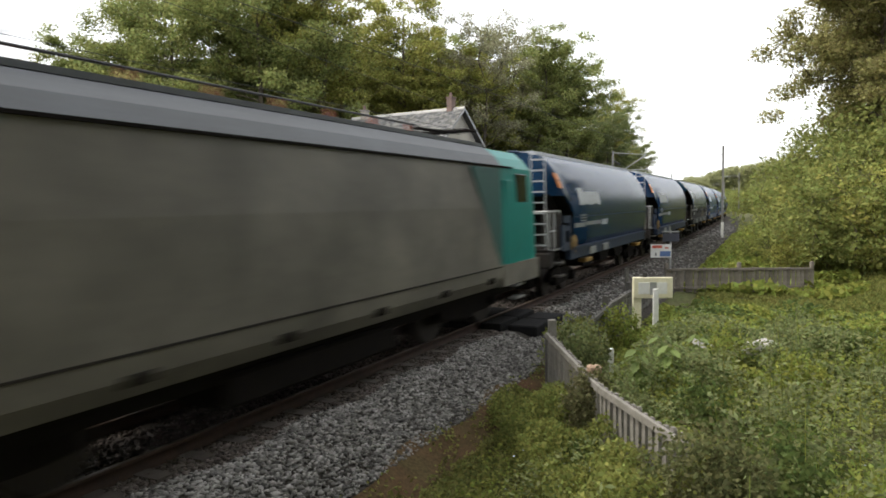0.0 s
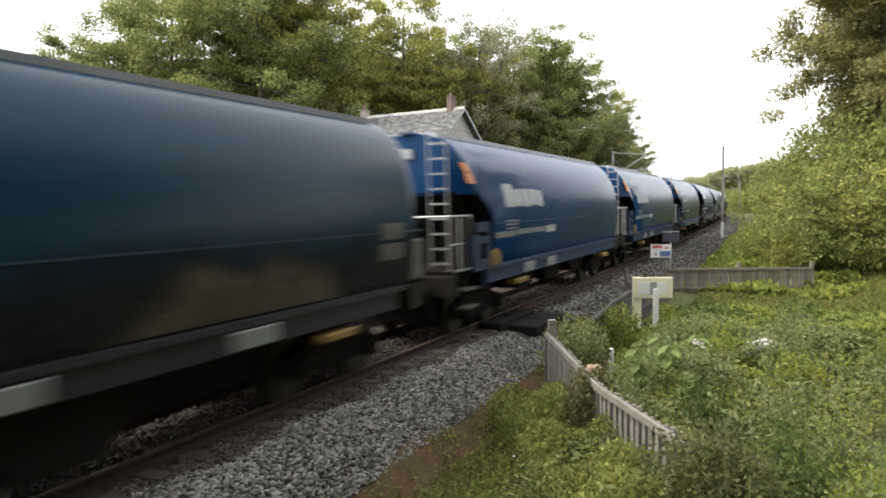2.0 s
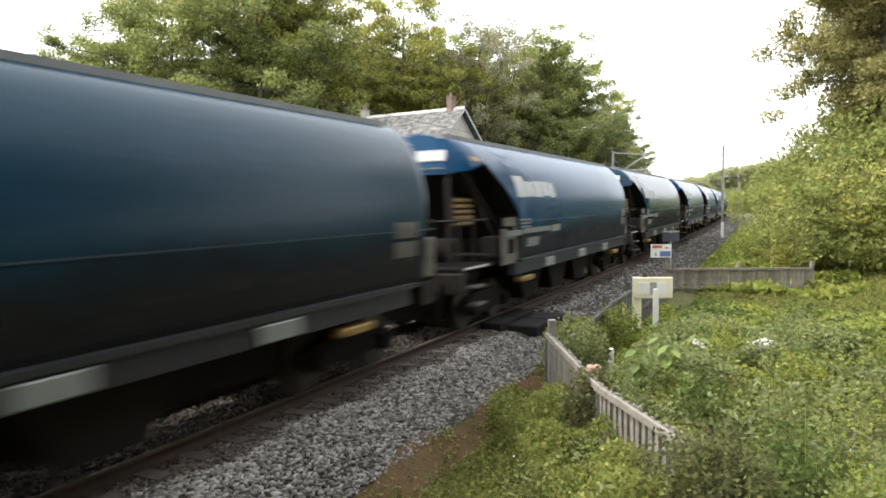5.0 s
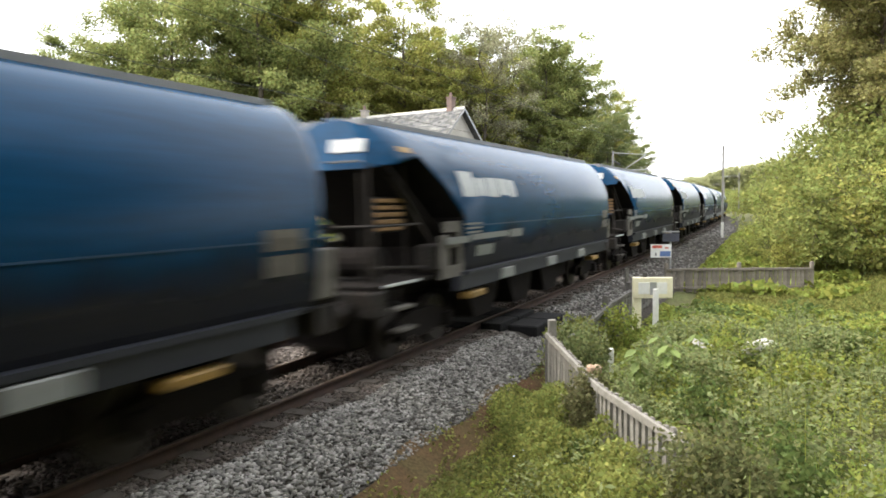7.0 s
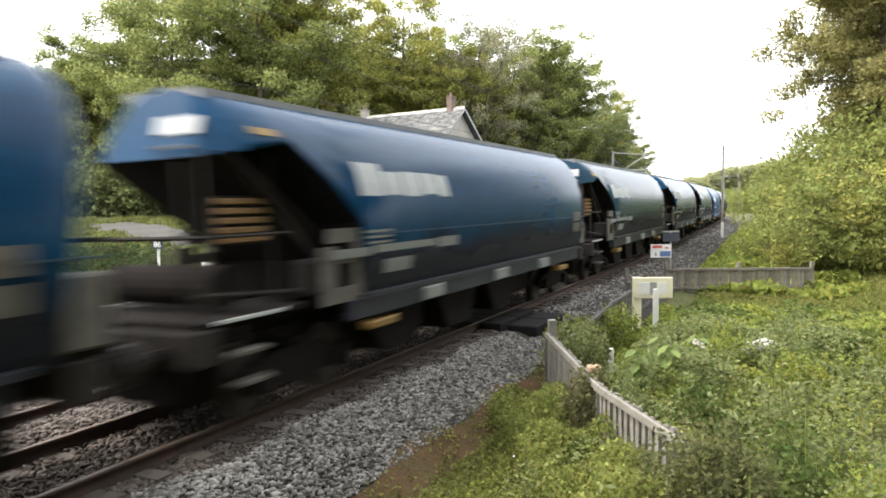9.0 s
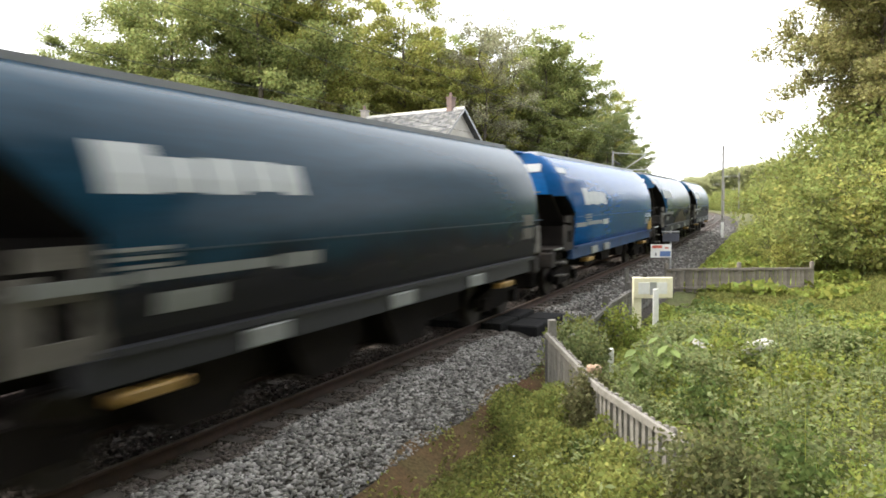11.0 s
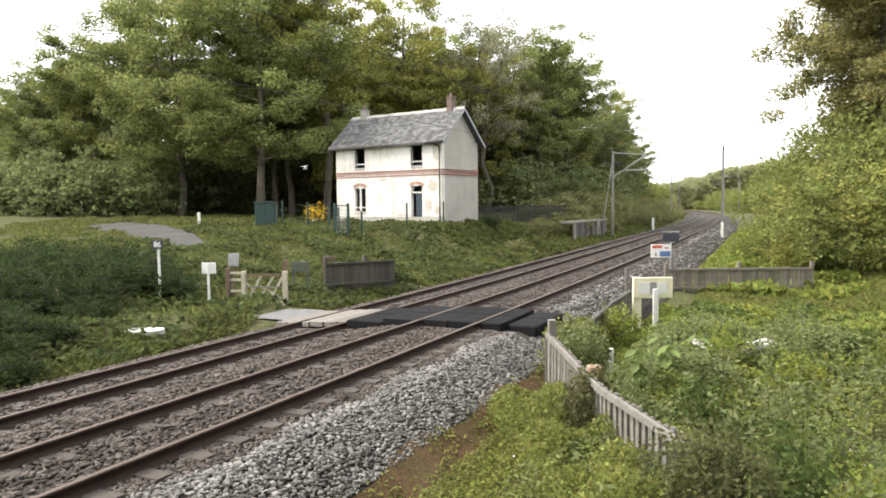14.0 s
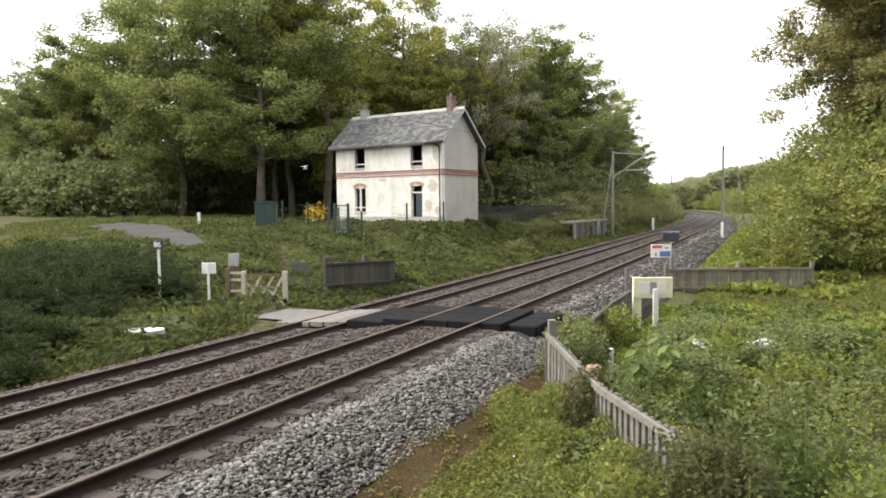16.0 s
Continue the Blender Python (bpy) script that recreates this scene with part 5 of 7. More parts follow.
M_TIMBERDK = material("brown_timber", (0.16, 0.11, 0.075), 0.9, second=(0.08, 0.06, 0.045), scale=4, amount=0.7, fine=0.3, stretch=(4, 4, 0.6))
sign_cream()
sign_crossing()
marker(2.0, 24.5, -0.8, 0.42, "pale grey marker post beside the fence", M_CONC, 0.06)
board_on_post(-11.35, 16.3, 1.62, 0.36, 0.28, -0.6, M_SIGNDARK, M_SIGNWHITE, "small dark kilometre plate reading 86 on a slim galvanised post", digits="86")
board_on_post(-10.35, 17.5, 0.83, 0.47, 0.37, -0.55, M_SIGNWHITE, M_SIGNWHITE, "white board behind a forked concrete post", front_post=True)
board_on_post(-10.1, 18.4, 1.08, 0.36, 0.44, -0.5, M_GALV, M_TIMBERDK, "grey metal board on a brown timber post")
wicket_gate()
marker(-8.35, 19.0, -0.6, 0.85, "dark timber post beside the gate", M_TIMBERDK, 0.07)


def plank_barrier(x, y, z, w, h, n, mat, label):
    t = tagged(empty("barrier", facing(x, y, z)), label, "barrier")
    for k in range(n):
        part("board", a_box(-w / 2, w / 2, -0.03, 0.03, k * h / n, (k + 0.8) * h / n, bevel=0.008), mat, t)
    for s in (-1, 1):
        part("leg", a_box(s * w * 0.42 - 0.04, s * w * 0.42 + 0.04, 0.03, 0.09, -0.75, h), mat, t)


M_GREENGREY = material("grey_green_boards", (0.07, 0.085, 0.07), 0.8, second=(0.12, 0.12, 0.1), scale=4, amount=0.6)
plank_barrier(-9.45, 21.2, 0.22, 0.62, 0.40, 2, M_GREENGREY, "grey-green plank barrier on short legs")
plank_barrier(-9.6, 23.2, 0.5, 0.48, 0.2, 1, M_TIMBERDK, "single brown plank on short legs")


def garden_fence():
    """Green steel posts with thin wires round the house's plot, and its gate."""
    pts = [(-22.6, 36.4), (-20.9, 36.8), (-18.8, 36.2), (-16.7, 34.2), (-15.75, 35.2), (-15.6, 40.4), (-13.2, 41.0)]
    t = tagged(empty("wire_fence"), "dark green steel post and wire garden fence", "fence")
    tops = []
    for x, y in pts:
        z = gz(x, y)
        part("post", a_box(x - 0.045, x + 0.045, y - 0.045, y + 0.045, z - 0.3, z + 1.65, bevel=0.008), M_GREENPAINT, t)
        tops.append((x, y, z))
    for a, b in zip(tops, tops[1:]):
        if a[0] == -16.7:
            continue
        for h in (0.3, 0.7, 1.1, 1.5):
            part("wire", tube(bmesh.new(), (a[0], a[1], a[2] + h), (b[0], b[1], b[2] + h), 0.006, seg=4), M_GREENPAINT, t)
    g = tagged(empty("garden_gate", facing(-16.35, 34.0, gz(-16.35, 34.0), -8)), "dark green steel gate with wire mesh infill", "gate")
    for x in (-0.40, 0.40):
        part("gate_post", a_box(x - 0.075, x + 0.075, -0.05, 0.05, -0.3, 1.9, bevel=0.01), M_GREENPAINT, g)
    for z in (0.12, 1.75):
        part("gate_rail", a_box(-0.32, 0.32, -0.025, 0.025, z, z + 0.06), M_GREENPAINT, g)
    for k in range(9):
        part("mesh_wire", tube(bmesh.new(), (-0.32 + k * 0.08, 0, 0.15), (-0.32 + k * 0.08, 0, 1.78), 0.007, seg=4), M_GALV, g)
    for k in range(8):
        part("mesh_wire", tube(bmesh.new(), (-0.33, 0, 0.3 + k * 0.2), (0.33, 0, 0.3 + k * 0.2), 0.006, seg=4), M_GALV, g)


garden_fence()


def green_cabinet():
    x, y = plan(-11.0, 44.0)
    t = tagged(empty("cabinet", facing(x, y, gz(x, y))), "dark green steel equipment cabinet in the grass", "cabinet")
    part("body", a_box(-0.62, 0.62, -0.4, 0.4, -0.2, 1.6, bevel=0.03), M_GREENPAINT, t)
    part("roof", a_box(-0.68, 0.68, -0.46, 0.46, 1.6, 1.68, bevel=0.02), M_GREENPAINT, t)
    for s in (-1, 1):
        part("door", a_box(min(0.02 * s, 0.58 * s), max(0.02 * s, 0.58 * s), -0.425, -0.402, 0.05, 1.52, bevel=0.006), M_GREENPAINT, t)


green_cabinet()


def low_platform():
    """Old concrete slab platform edge beside the far track."""
    a, b = on_line(59.5, -8.7), on_line(69.5, -7.9)
    d = (b - a).length
    t = tagged(empty("old_platform", pose(a.x, a.y, -0.35, 0, 0, math.degrees(math.atan2(b.y - a.y, b.x - a.x)))), "crumbling grey concrete platform edge beside the track", "platform")
    part("slab", a_box(0, d, 0.0, 1.4, 1.18, 1.36, bevel=0.03), M_CONC, t)
    for k in range(6):
        part("wall_panel", a_box(k * d / 6 + 0.03, (k + 1) * d / 6 - 0.03, 0.12, 0.24, -0.4, 1.18, bevel=0.01), M_CONCDK, t)
        part("post", a_box(k * d / 6 - 0.1, k * d / 6 + 0.1, -0.06, 0.12, -0.4, 1.4, bevel=0.015), M_CONC, t)
    s = part("strut", prism(bmesh.new(), [(d * 0.55, -0.3), (d * 0.55 + 0.2, -0.3), (d * 0.55 + 0.75, 1.5), (d * 0.55 + 0.55, 1.5)], -0.3, -0.15), M_CONC, t, "leaning concrete strut")


low_platform()


def paling_fence():
    """Dark boarded fence behind the house."""
    t = tagged(empty("boarded_fence"), "dark grey boarded fence beyond the house", "fence")
    (x0, y0), (x1, y1) = plan(2.6, 60), plan(11.8, 67)
    d = math.hypot(x1 - x0, y1 - y0)
    n = 70
    first = None
    rng = np.random.default_rng(8)
    ang = math.degrees(math.atan2(y1 - y0, x1 - x0))
    for k in range(n):
        x, y = x0 + (x1 - x0) * k / n, y0 + (y1 - y0) * k / n
        m = pose(x, y, 1.9 + 0.03 * rng.normal(), 0, rng.normal(), ang)
        if first is None:
            first = part("board", a_box(0, 0.075, -0.012, 0.012, -0.9, 0.55), M_BOARDS, t)
            first.matrix_basis = m
        else:
            shared("board", first, t, m)
    for z in (1.9, 2.32):
        r = part("rail", a_box(0, d, 0.013, 0.07, 0, 0.08), M_BOARDS, t)
        r.matrix_basis = pose(x0, y0, z, 0, 0, ang)


M_BOARDS = material("dark_grey_boards", (0.04, 0.045, 0.036), 0.9, second=(0.022, 0.026, 0.022), scale=3, amount=0.6, per="object", spread=0.25)


# ---- overhead line ----
def masts():
    def pole(s, u, top, label, arm_to=None, r=0.13):
        p = on_line(s, u)
        z = gz(p.x, p.y)
        t = tagged(empty("catenary_mast", Matrix.Translation((p.x, p.y, 0)) @ Euler((0, 0, heading(s))).to_matrix().to_4x4()), label, "catenary mast", "catenary masts")
        bm = bmesh.new()
        box(bm, -r, r, -0.015, 0.015, z - 0.2, top)
        box(bm, -r, -r + 0.02, -r, r, z - 0.2, top)
        box(bm, r - 0.02, r, -r, r, z - 0.2, top)
        part("pole", bm, M_MAST, t, "grey steel H-section pole")
        part("footing", a_box(-0.3, 0.3, -0.3, 0.3, z - 0.5, z + 0.35, bevel=0.05), M_CONC, t)
        return t, z
    t, z = pole(70.0, -7.55, 7.7, "steel mast with braced arms over the far track", r=0.085)
    part("top_tie", tube(bmesh.new(), (0, 0, 7.5), (3.2, 0, 7.2), 0.035, seg=6), M_GALV, t)
    part("bracket_tube", tube(bmesh.new(), (0, 0, 5.1), (3.25, 0, 7.25), 0.045, seg=8), M_GALV, t)
    part("steady_arm", tube(bmesh.new(), (0.9, 0, 5.75), (4.4, 0, 5.8), 0.038, seg=8), M_GALV, t)
    part("insulator", tube(bmesh.new(), (0.1, 0, 6.7), (0.7, 0, 6.35), 0.07, seg=8), M_WIRE, t)
    part("guy", tube(bmesh.new(), (0, 0, 7.0), (-1.0, -0.6, z + 0.1), 0.03, seg=6), M_GALV, t)
    t, z = pole(68.5, 2.6, 7.65, "tall pale steel mast beside the near track", r=0.09)
    part("cross_arm", tube(bmesh.new(), (0, 0, 6.8), (-0.7, 0, 7.0), 0.04, seg=6), M_GALV, t)
    part("lower_sleeve", a_box(-0.115, 0.115, -0.115, 0.115, -0.9, 0.75, bevel=0.02), M_SIGNWHITE, t, "white painted lower sleeve")
    for s, u in ((128, -7.6), (131, 3.2), (190, -7.6), (193, 3.3)):
        t, z = pole(s, u, 7.4, "distant grey steel catenary mast", r=0.09)
        sg = 1 if u < 0 else -1
        part("arm", tube(bmesh.new(), (0, 0, 6.9), (sg * 2.6, 0, 6.8), 0.04, seg=6), M_GALV, t)
    # contact and carrying wires
    for u, zc in ((0.0, 5.6), (-SPACING, 5.35)):
        ss = np.arange(-60, 245, 6.0)
        w = tagged(empty("overhead_wire"), "thin dark overhead contact and carrying wires", "overhead wire")
        bm = bmesh.new()
        for a, b in zip(ss, ss[1:]):
            tube(bm, on_line(a, u, zc), on_line(b, u, zc), 0.007, seg=3)
        part("contact_wire", bm, M_WIRE, w)
        bm = bmesh.new()
        span = lambda s: 0.55 + 0.9 * (2 * (((s - 7.5) / 60.0) % 1) - 1) ** 2
        for a, b in zip(ss, ss[1:]):
            tube(bm, on_line(a, u, zc + span(a)), on_line(b, u, zc + span(b)), 0.007, seg=3)
        part("carrying_wire", bm, M_WIRE, w)


masts()
paling_fence()


# ---- odds and ends ----
def lying_beam():
    a, b = on_line(12.9, -8.7), on_line(13.15, -7.5)
    p = (a + b) / 2
    t = tagged(part("concrete_beam", prism(bmesh.new(), [(-0.6, -0.12), (-0.2, -0.17), (0.3, -0.14), (0.58, -0.02), (0.5, 0.1), (0.1, 0.15), (-0.45, 0.09)], -0.07, 0.05, axis="z"), M_MASONRYW), "white concrete beam lying in the grass", "concrete beam")
    t.matrix_basis = pose(p.x, p.y, gz(p.x, p.y) + 0.17, 14, -2, math.degrees(math.atan2(b.y - a.y, b.x - a.x)))


M_MASONRYW = material("white_concrete", (0.72, 0.71, 0.68), 0.85, second=(0.5, 0.48, 0.44), scale=5, amount=0.5)
lying_beam()


def rubble(x, y, z, n, size, spread, label, seed):
    rng = np.random.default_rng(seed)
    t = tagged(empty("rubble_heap", pose(x, y, z)), label, "rubble")
    for k in range(n):
        bm = bmesh.new()
        bmesh.ops.create_icosphere(bm, subdivisions=2, radius=1.0)
        sc = size * rng.uniform(0.5, 1.1) * np.array([1.3, 0.9, 0.6])
        for v in bm.verts:
            k2 = 1 + 0.16 * noise.noise(v.co * 1.7 + Vector((seed, k, 0)))
            v.co = Vector((round(v.co.x * 2.2) / 2.2 * 0.5 + v.co.x * 0.5, v.co.y, v.co.z)) * k2
            v.co = Vector((v.co.x * sc[0], v.co.y * sc[1], v.co.z * sc[2]))
        r = part("stone", bm, M_MASONRY, t)
        r.matrix_basis = pose(rng.normal() * spread, rng.normal() * spread * 0.5, sc[2] * 0.6, rng.normal() * 15, rng.normal() * 15, rng.uniform(0, 360))


rubble(6.45, 15.3, gz(6.45, 15.3) + 0.48, 8, 0.27, 0.36, "pale stone rubble heap among the weeds", 3)
_hx, _hy = plan(-9.4, 50)
rubble(_hx, _hy, gz(_hx, _hy), 9, 0.35, 0.8, "heap of pale rubble by the garden", 4)
_sx, _sy = plan(-17.3, 50)
marker(_sx, _sy, gz(_sx, _sy), gz(_sx, _sy) + 0.85, "short white stake at the wood's edge", M_SIGNWHITE, 0.09)
_p = on_line(95, -6.9)
marker(_p.x, _p.y, -0.9, 0.55, "short white lineside stake", M_SIGNWHITE, 0.13)
marker(3.95, 13.6, -0.6, -0.14, "small white stake in the brambles", M_SIGNWHITE, 0.06)
M_CLAY = material("orange_clay", (0.34, 0.22, 0.15), 0.9, second=(0.3, 0.24, 0.18), scale=12, amount=0.7)
_b = tagged(part("clay_block", a_box(-0.09, 0.09, -0.07, 0.07, -0.06, 0.04, bevel=0.02), M_CLAY), "orange-pink clay block on the fence top", "clay block")
_b.matrix_basis = pose(4.8, 9.0, 0.55, 0, 0, 30)

# ---- the train ----
M_PAINT = material("wagon_paint", (0.05, 0.10, 0.22), 0.27, second=(0.010, 0.013, 0.017), scale=0.5, amount=0.45, object_color=True, stretch=(1, 0.22, 1.5), fine=0.12, spec=0.11, bump=0.05, bump_scale=2.2)
M_FRAME = material("grimy_wagon_frame", (0.02, 0.019, 0.019), 0.85, second=(0.042, 0.034, 0.028), scale=2, amount=0.7, fine=0.3, spec=0.15)
M_FRAMEPAINT = material("wagon_sill_paint", (0.05, 0.09, 0.17), 0.65, second=(0.014, 0.015, 0.018), scale=1.2, amount=0.5, object_color=True, fine=0.15)
M_BLACK = material("brake_dust_and_shade_black", (0.009, 0.008, 0.008), 0.95, second=(0.018, 0.014, 0.012), scale=4, amount=0.6, fine=0.2, spec=0.1)
M_WHEEL = material("wheel_steel", (0.03, 0.026, 0.024), 0.6, metal=0.5, second=(0.04, 0.03, 0.025), scale=5, amount=0.6)
M_LOGO = material("pale_lettering", (0.40, 0.42, 0.43), 0.6, second=(0.26, 0.27, 0.27), scale=3, amount=0.5)
M_PLATE = material("faded_label_grey", (0.20, 0.21, 0.21), 0.6, second=(0.12, 0.12, 0.115), scale=4, amount=0.6)
M_YELLOW = material("worn_yellow", (0.30, 0.165, 0.02), 0.6, second=(0.10, 0.07, 0.03), scale=2.5, amount=0.8)
M_ORANGE = material("orange_placard", (0.55, 0.19, 0.04), 0.5, second=(0.35, 0.14, 0.04), scale=6, amount=0.4)
M_GRIMESHADE = material("grimy_shaded_paint", (0.012, 0.014, 0.017), 0.7, object_color=True, second=(0.018, 0.016, 0.014), scale=0.8, amount=0.7, stretch=(1, 0.3, 1.5), fine=0.12, spec=0.2)


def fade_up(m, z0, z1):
    """Thins a coat of grime and painted shade out between two heights, along an uneven edge."""
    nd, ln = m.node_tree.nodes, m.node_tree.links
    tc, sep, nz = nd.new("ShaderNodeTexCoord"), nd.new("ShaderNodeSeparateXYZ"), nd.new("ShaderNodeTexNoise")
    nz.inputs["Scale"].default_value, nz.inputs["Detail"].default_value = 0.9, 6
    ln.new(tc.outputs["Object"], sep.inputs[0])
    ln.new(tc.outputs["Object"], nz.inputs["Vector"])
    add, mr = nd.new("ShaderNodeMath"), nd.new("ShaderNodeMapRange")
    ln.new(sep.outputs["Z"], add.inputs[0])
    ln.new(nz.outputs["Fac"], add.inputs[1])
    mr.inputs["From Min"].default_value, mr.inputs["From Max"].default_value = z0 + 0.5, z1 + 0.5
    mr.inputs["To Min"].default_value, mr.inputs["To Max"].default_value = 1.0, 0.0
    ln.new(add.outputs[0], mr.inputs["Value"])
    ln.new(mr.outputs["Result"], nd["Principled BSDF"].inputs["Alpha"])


fade_up(M_GRIMESHADE, 1.75, 2.25)
M_WALKWAY = material("pale_walkway_grating", (0.22, 0.23, 0.25), 0.6, second=(0.12, 0.12, 0.12), scale=3, amount=0.6)
# paler still: carries the sky highlight of the roof edge in its colour
M_WALKPALE = material("highlight_walkway", (0.5, 0.52, 0.55), 0.6, second=(0.33, 0.35, 0.38), scale=3, amount=0.6)
M_RACK = material("rusty_yellow", (0.20, 0.11, 0.035), 0.8, second=(0.10, 0.06, 0.03), scale=4, amount=0.7)
M_GUSSET = material("dirty_grey_steel", (0.125, 0.115, 0.10), 0.8, second=(0.035, 0.03, 0.026), scale=2.5, amount=0.7, fine=0.2)
M_TEALDARK = material("deep_teal_paint", (0.003, 0.075, 0.07), 0.5, second=(0.002, 0.05, 0.047), scale=0.8, amount=0.5)
M_LOCOGREY = material("dusty_grey_loco_paint", (0.185, 0.17, 0.142), 0.55, second=(0.055, 0.05, 0.043), scale=0.6, amount=0.85, fine=0.1)
M_TEAL = material("teal_loco_paint", (0.001, 0.21, 0.19), 0.4, second=(0.001, 0.13, 0.12), scale=0.8, amount=0.5, fine=0.06, spec=0.2)
M_ROOFGREY = material("loco_roof_grey", (0.09, 0.098, 0.11), 0.6, second=(0.055, 0.056, 0.06), scale=1, amount=0.6, fine=0.15)
M_DARKGLASS = material("dark_cab_glass", (0.01, 0.012, 0.014), 0.22, spec=0.2)

TANK_W = [(1.2, 1.28), (1.36, 1.37), (1.8, 1.45), (2.3, 1.485), (2.7, 1.455), (3.0, 1.39), (3.3, 1.29), (3.55, 1.165), (3.75, 1.03), (3.95, 0.85), (4.08, 0.68), (4.15, 0.5), (4.17, 0.0)]
_tz, _tw = np.array([a for a, b in TANK_W]), np.array([b for a, b in TANK_W])


def loft_shell(stations, zfun, wscale):
    """A closed shell along y; at each station the section runs from zfun(y) up to the roof."""
    bm = bmesh.new()
    rings = []
    for y in stations:
        z0 = zfun(y)
        zz = z0 + (4.17 - z0) * np.sin(np.linspace(0, math.pi / 2, 16))
        zz[-2] = min(zz[-2], 4.15)
        w = np.interp(zz, _tz, _tw) * wscale(y)
        w[-1] = 0
        ring = [bm.verts.new((a, y, b)) for a, b in zip(w, zz)] + [bm.verts.new((-a, y, b)) for a, b in zip(w[-2::-1], zz[-2::-1])]
        rings.append(ring)
    n = len(rings[0])
    for r0, r1 in zip(rings, rings[1:]):
        for k in range(n):
            bm.faces.new((r0[k], r1[k], r1[(k + 1) % n], r0[(k + 1) % n]))
    bm.faces.new(rings[0][::-1])
    bm.faces.new(rings[-1])
    bmesh.ops.recalc_face_normals(bm, faces=bm.faces[:])
    return bm


def add_bogie(parent, y0, half=0.9, r=0.46, gauge=0.75):
    b = part("bogie", a_box(-0.95, 0.95, y0 - 0.22, y0 + 0.22, 0.55, 0.85, bevel=0.03), M_BLACK, parent)
    for sx in (-1, 1):
        bm = bmesh.new()
        prism(bm, [(y0 - half - 0.3, 0.42), (y0 - half + 0.2, 0.36), (y0 - 0.4, 0.36), (y0 - 0.25, 0.3), (y0 + 0.25, 0.3), (y0 + 0.4, 0.36), (y0 + half - 0.2, 0.36), (y0 + half + 0.3, 0.42), (y0 + half + 0.3, 0.62), (y0 + 0.5, 0.78), (y0 - 0.5, 0.78), (y0 - half - 0.3, 0.62)], sx * 1.0 - 0.05, sx * 1.0 + 0.05, axis="x")
        part("side_frame", bm, M_BLACK, b)
    for dy in (-half, half):
        ws = part("wheelset", tube(bmesh.new(), (-1.1, y0 + dy, r), (1.1, y0 + dy, r), 0.08), M_WHEEL, b)
        for sx in (-1, 1):
            bm = bmesh.new()
            tube(bm, (sx * gauge - 0.065, y0 + dy, r), (sx * gauge + 0.065, y0 + dy, r), r, seg=28)
            tube(bm, (sx * (gauge - 0.09) - 0.016, y0 + dy, r), (sx * (gauge - 0.09) + 0.016, y0 + dy, r), r + 0.028, seg=28)
            part("wheel", bm, M_WHEEL, ws)
            part("axle_box", a_box(sx * 1.05 - 0.12, sx * 1.05 + 0.12, y0 + dy - 0.14, y0 + dy + 0.14, r - 0.14, r + 0.14, bevel=0.02), M_BLACK, ws)
    return b


def add_buffers(parent, y, out):
    for sx in (-0.875, 0.875):
        bf = part("buffer", tube(bmesh.new(), (sx, y - out * 0.62, 1.04), (sx, y - out * 0.06, 1.04), 0.11, seg=12), M_BLACK, parent)
        part("buffer_head", tube(bmesh.new(), (sx, y - out * 0.06, 1.04), (sx, y, 1.04), 0.24, seg=16), M_WHEEL, bf)
    part("coupling", a_box(-0.06, 0.06, min(y, y - out * 0.6), max(y, y - out * 0.6), 0.95, 1.05), M_BLACK, parent)


def side_plate(y0, y1, z0, z1, sx=1, lift=0.006, steps=5):
    """A thin plate that hugs the curved tank side."""
    bm = bmesh.new()
    out, inn = [], []
    for k in range(steps + 1):
        z = z0 + (z1 - z0) * k / steps
        w = float(np.interp(z, _tz, _tw))
        out.append([bm.verts.new((sx * (w + lift), y, z)) for y in (y0, y1)])
        inn.append([bm.verts.new((sx * (w - 0.03), y, z)) for y in (y0, y1)])
    for k in range(steps):
        bm.faces.new((out[k][0], out[k][1], out[k + 1][1], out[k + 1][0]))
    for k in range(steps):
        bm.faces.new((out[k][0], out[k + 1][0], inn[k + 1][0], inn[k][0]))
        bm.faces.new((out[k][1], inn[k][1], inn[k + 1][1], out[k + 1][1]))
    bm.faces.new((out[0][0], inn[0][0], inn[0][1], out[0][1]))
    bm.faces.new((out[-1][0], out[-1][1], inn[-1][1], inn[-1][0]))
    bmesh.ops.recalc_face_normals(bm, faces=bm.faces[:])
    return bm


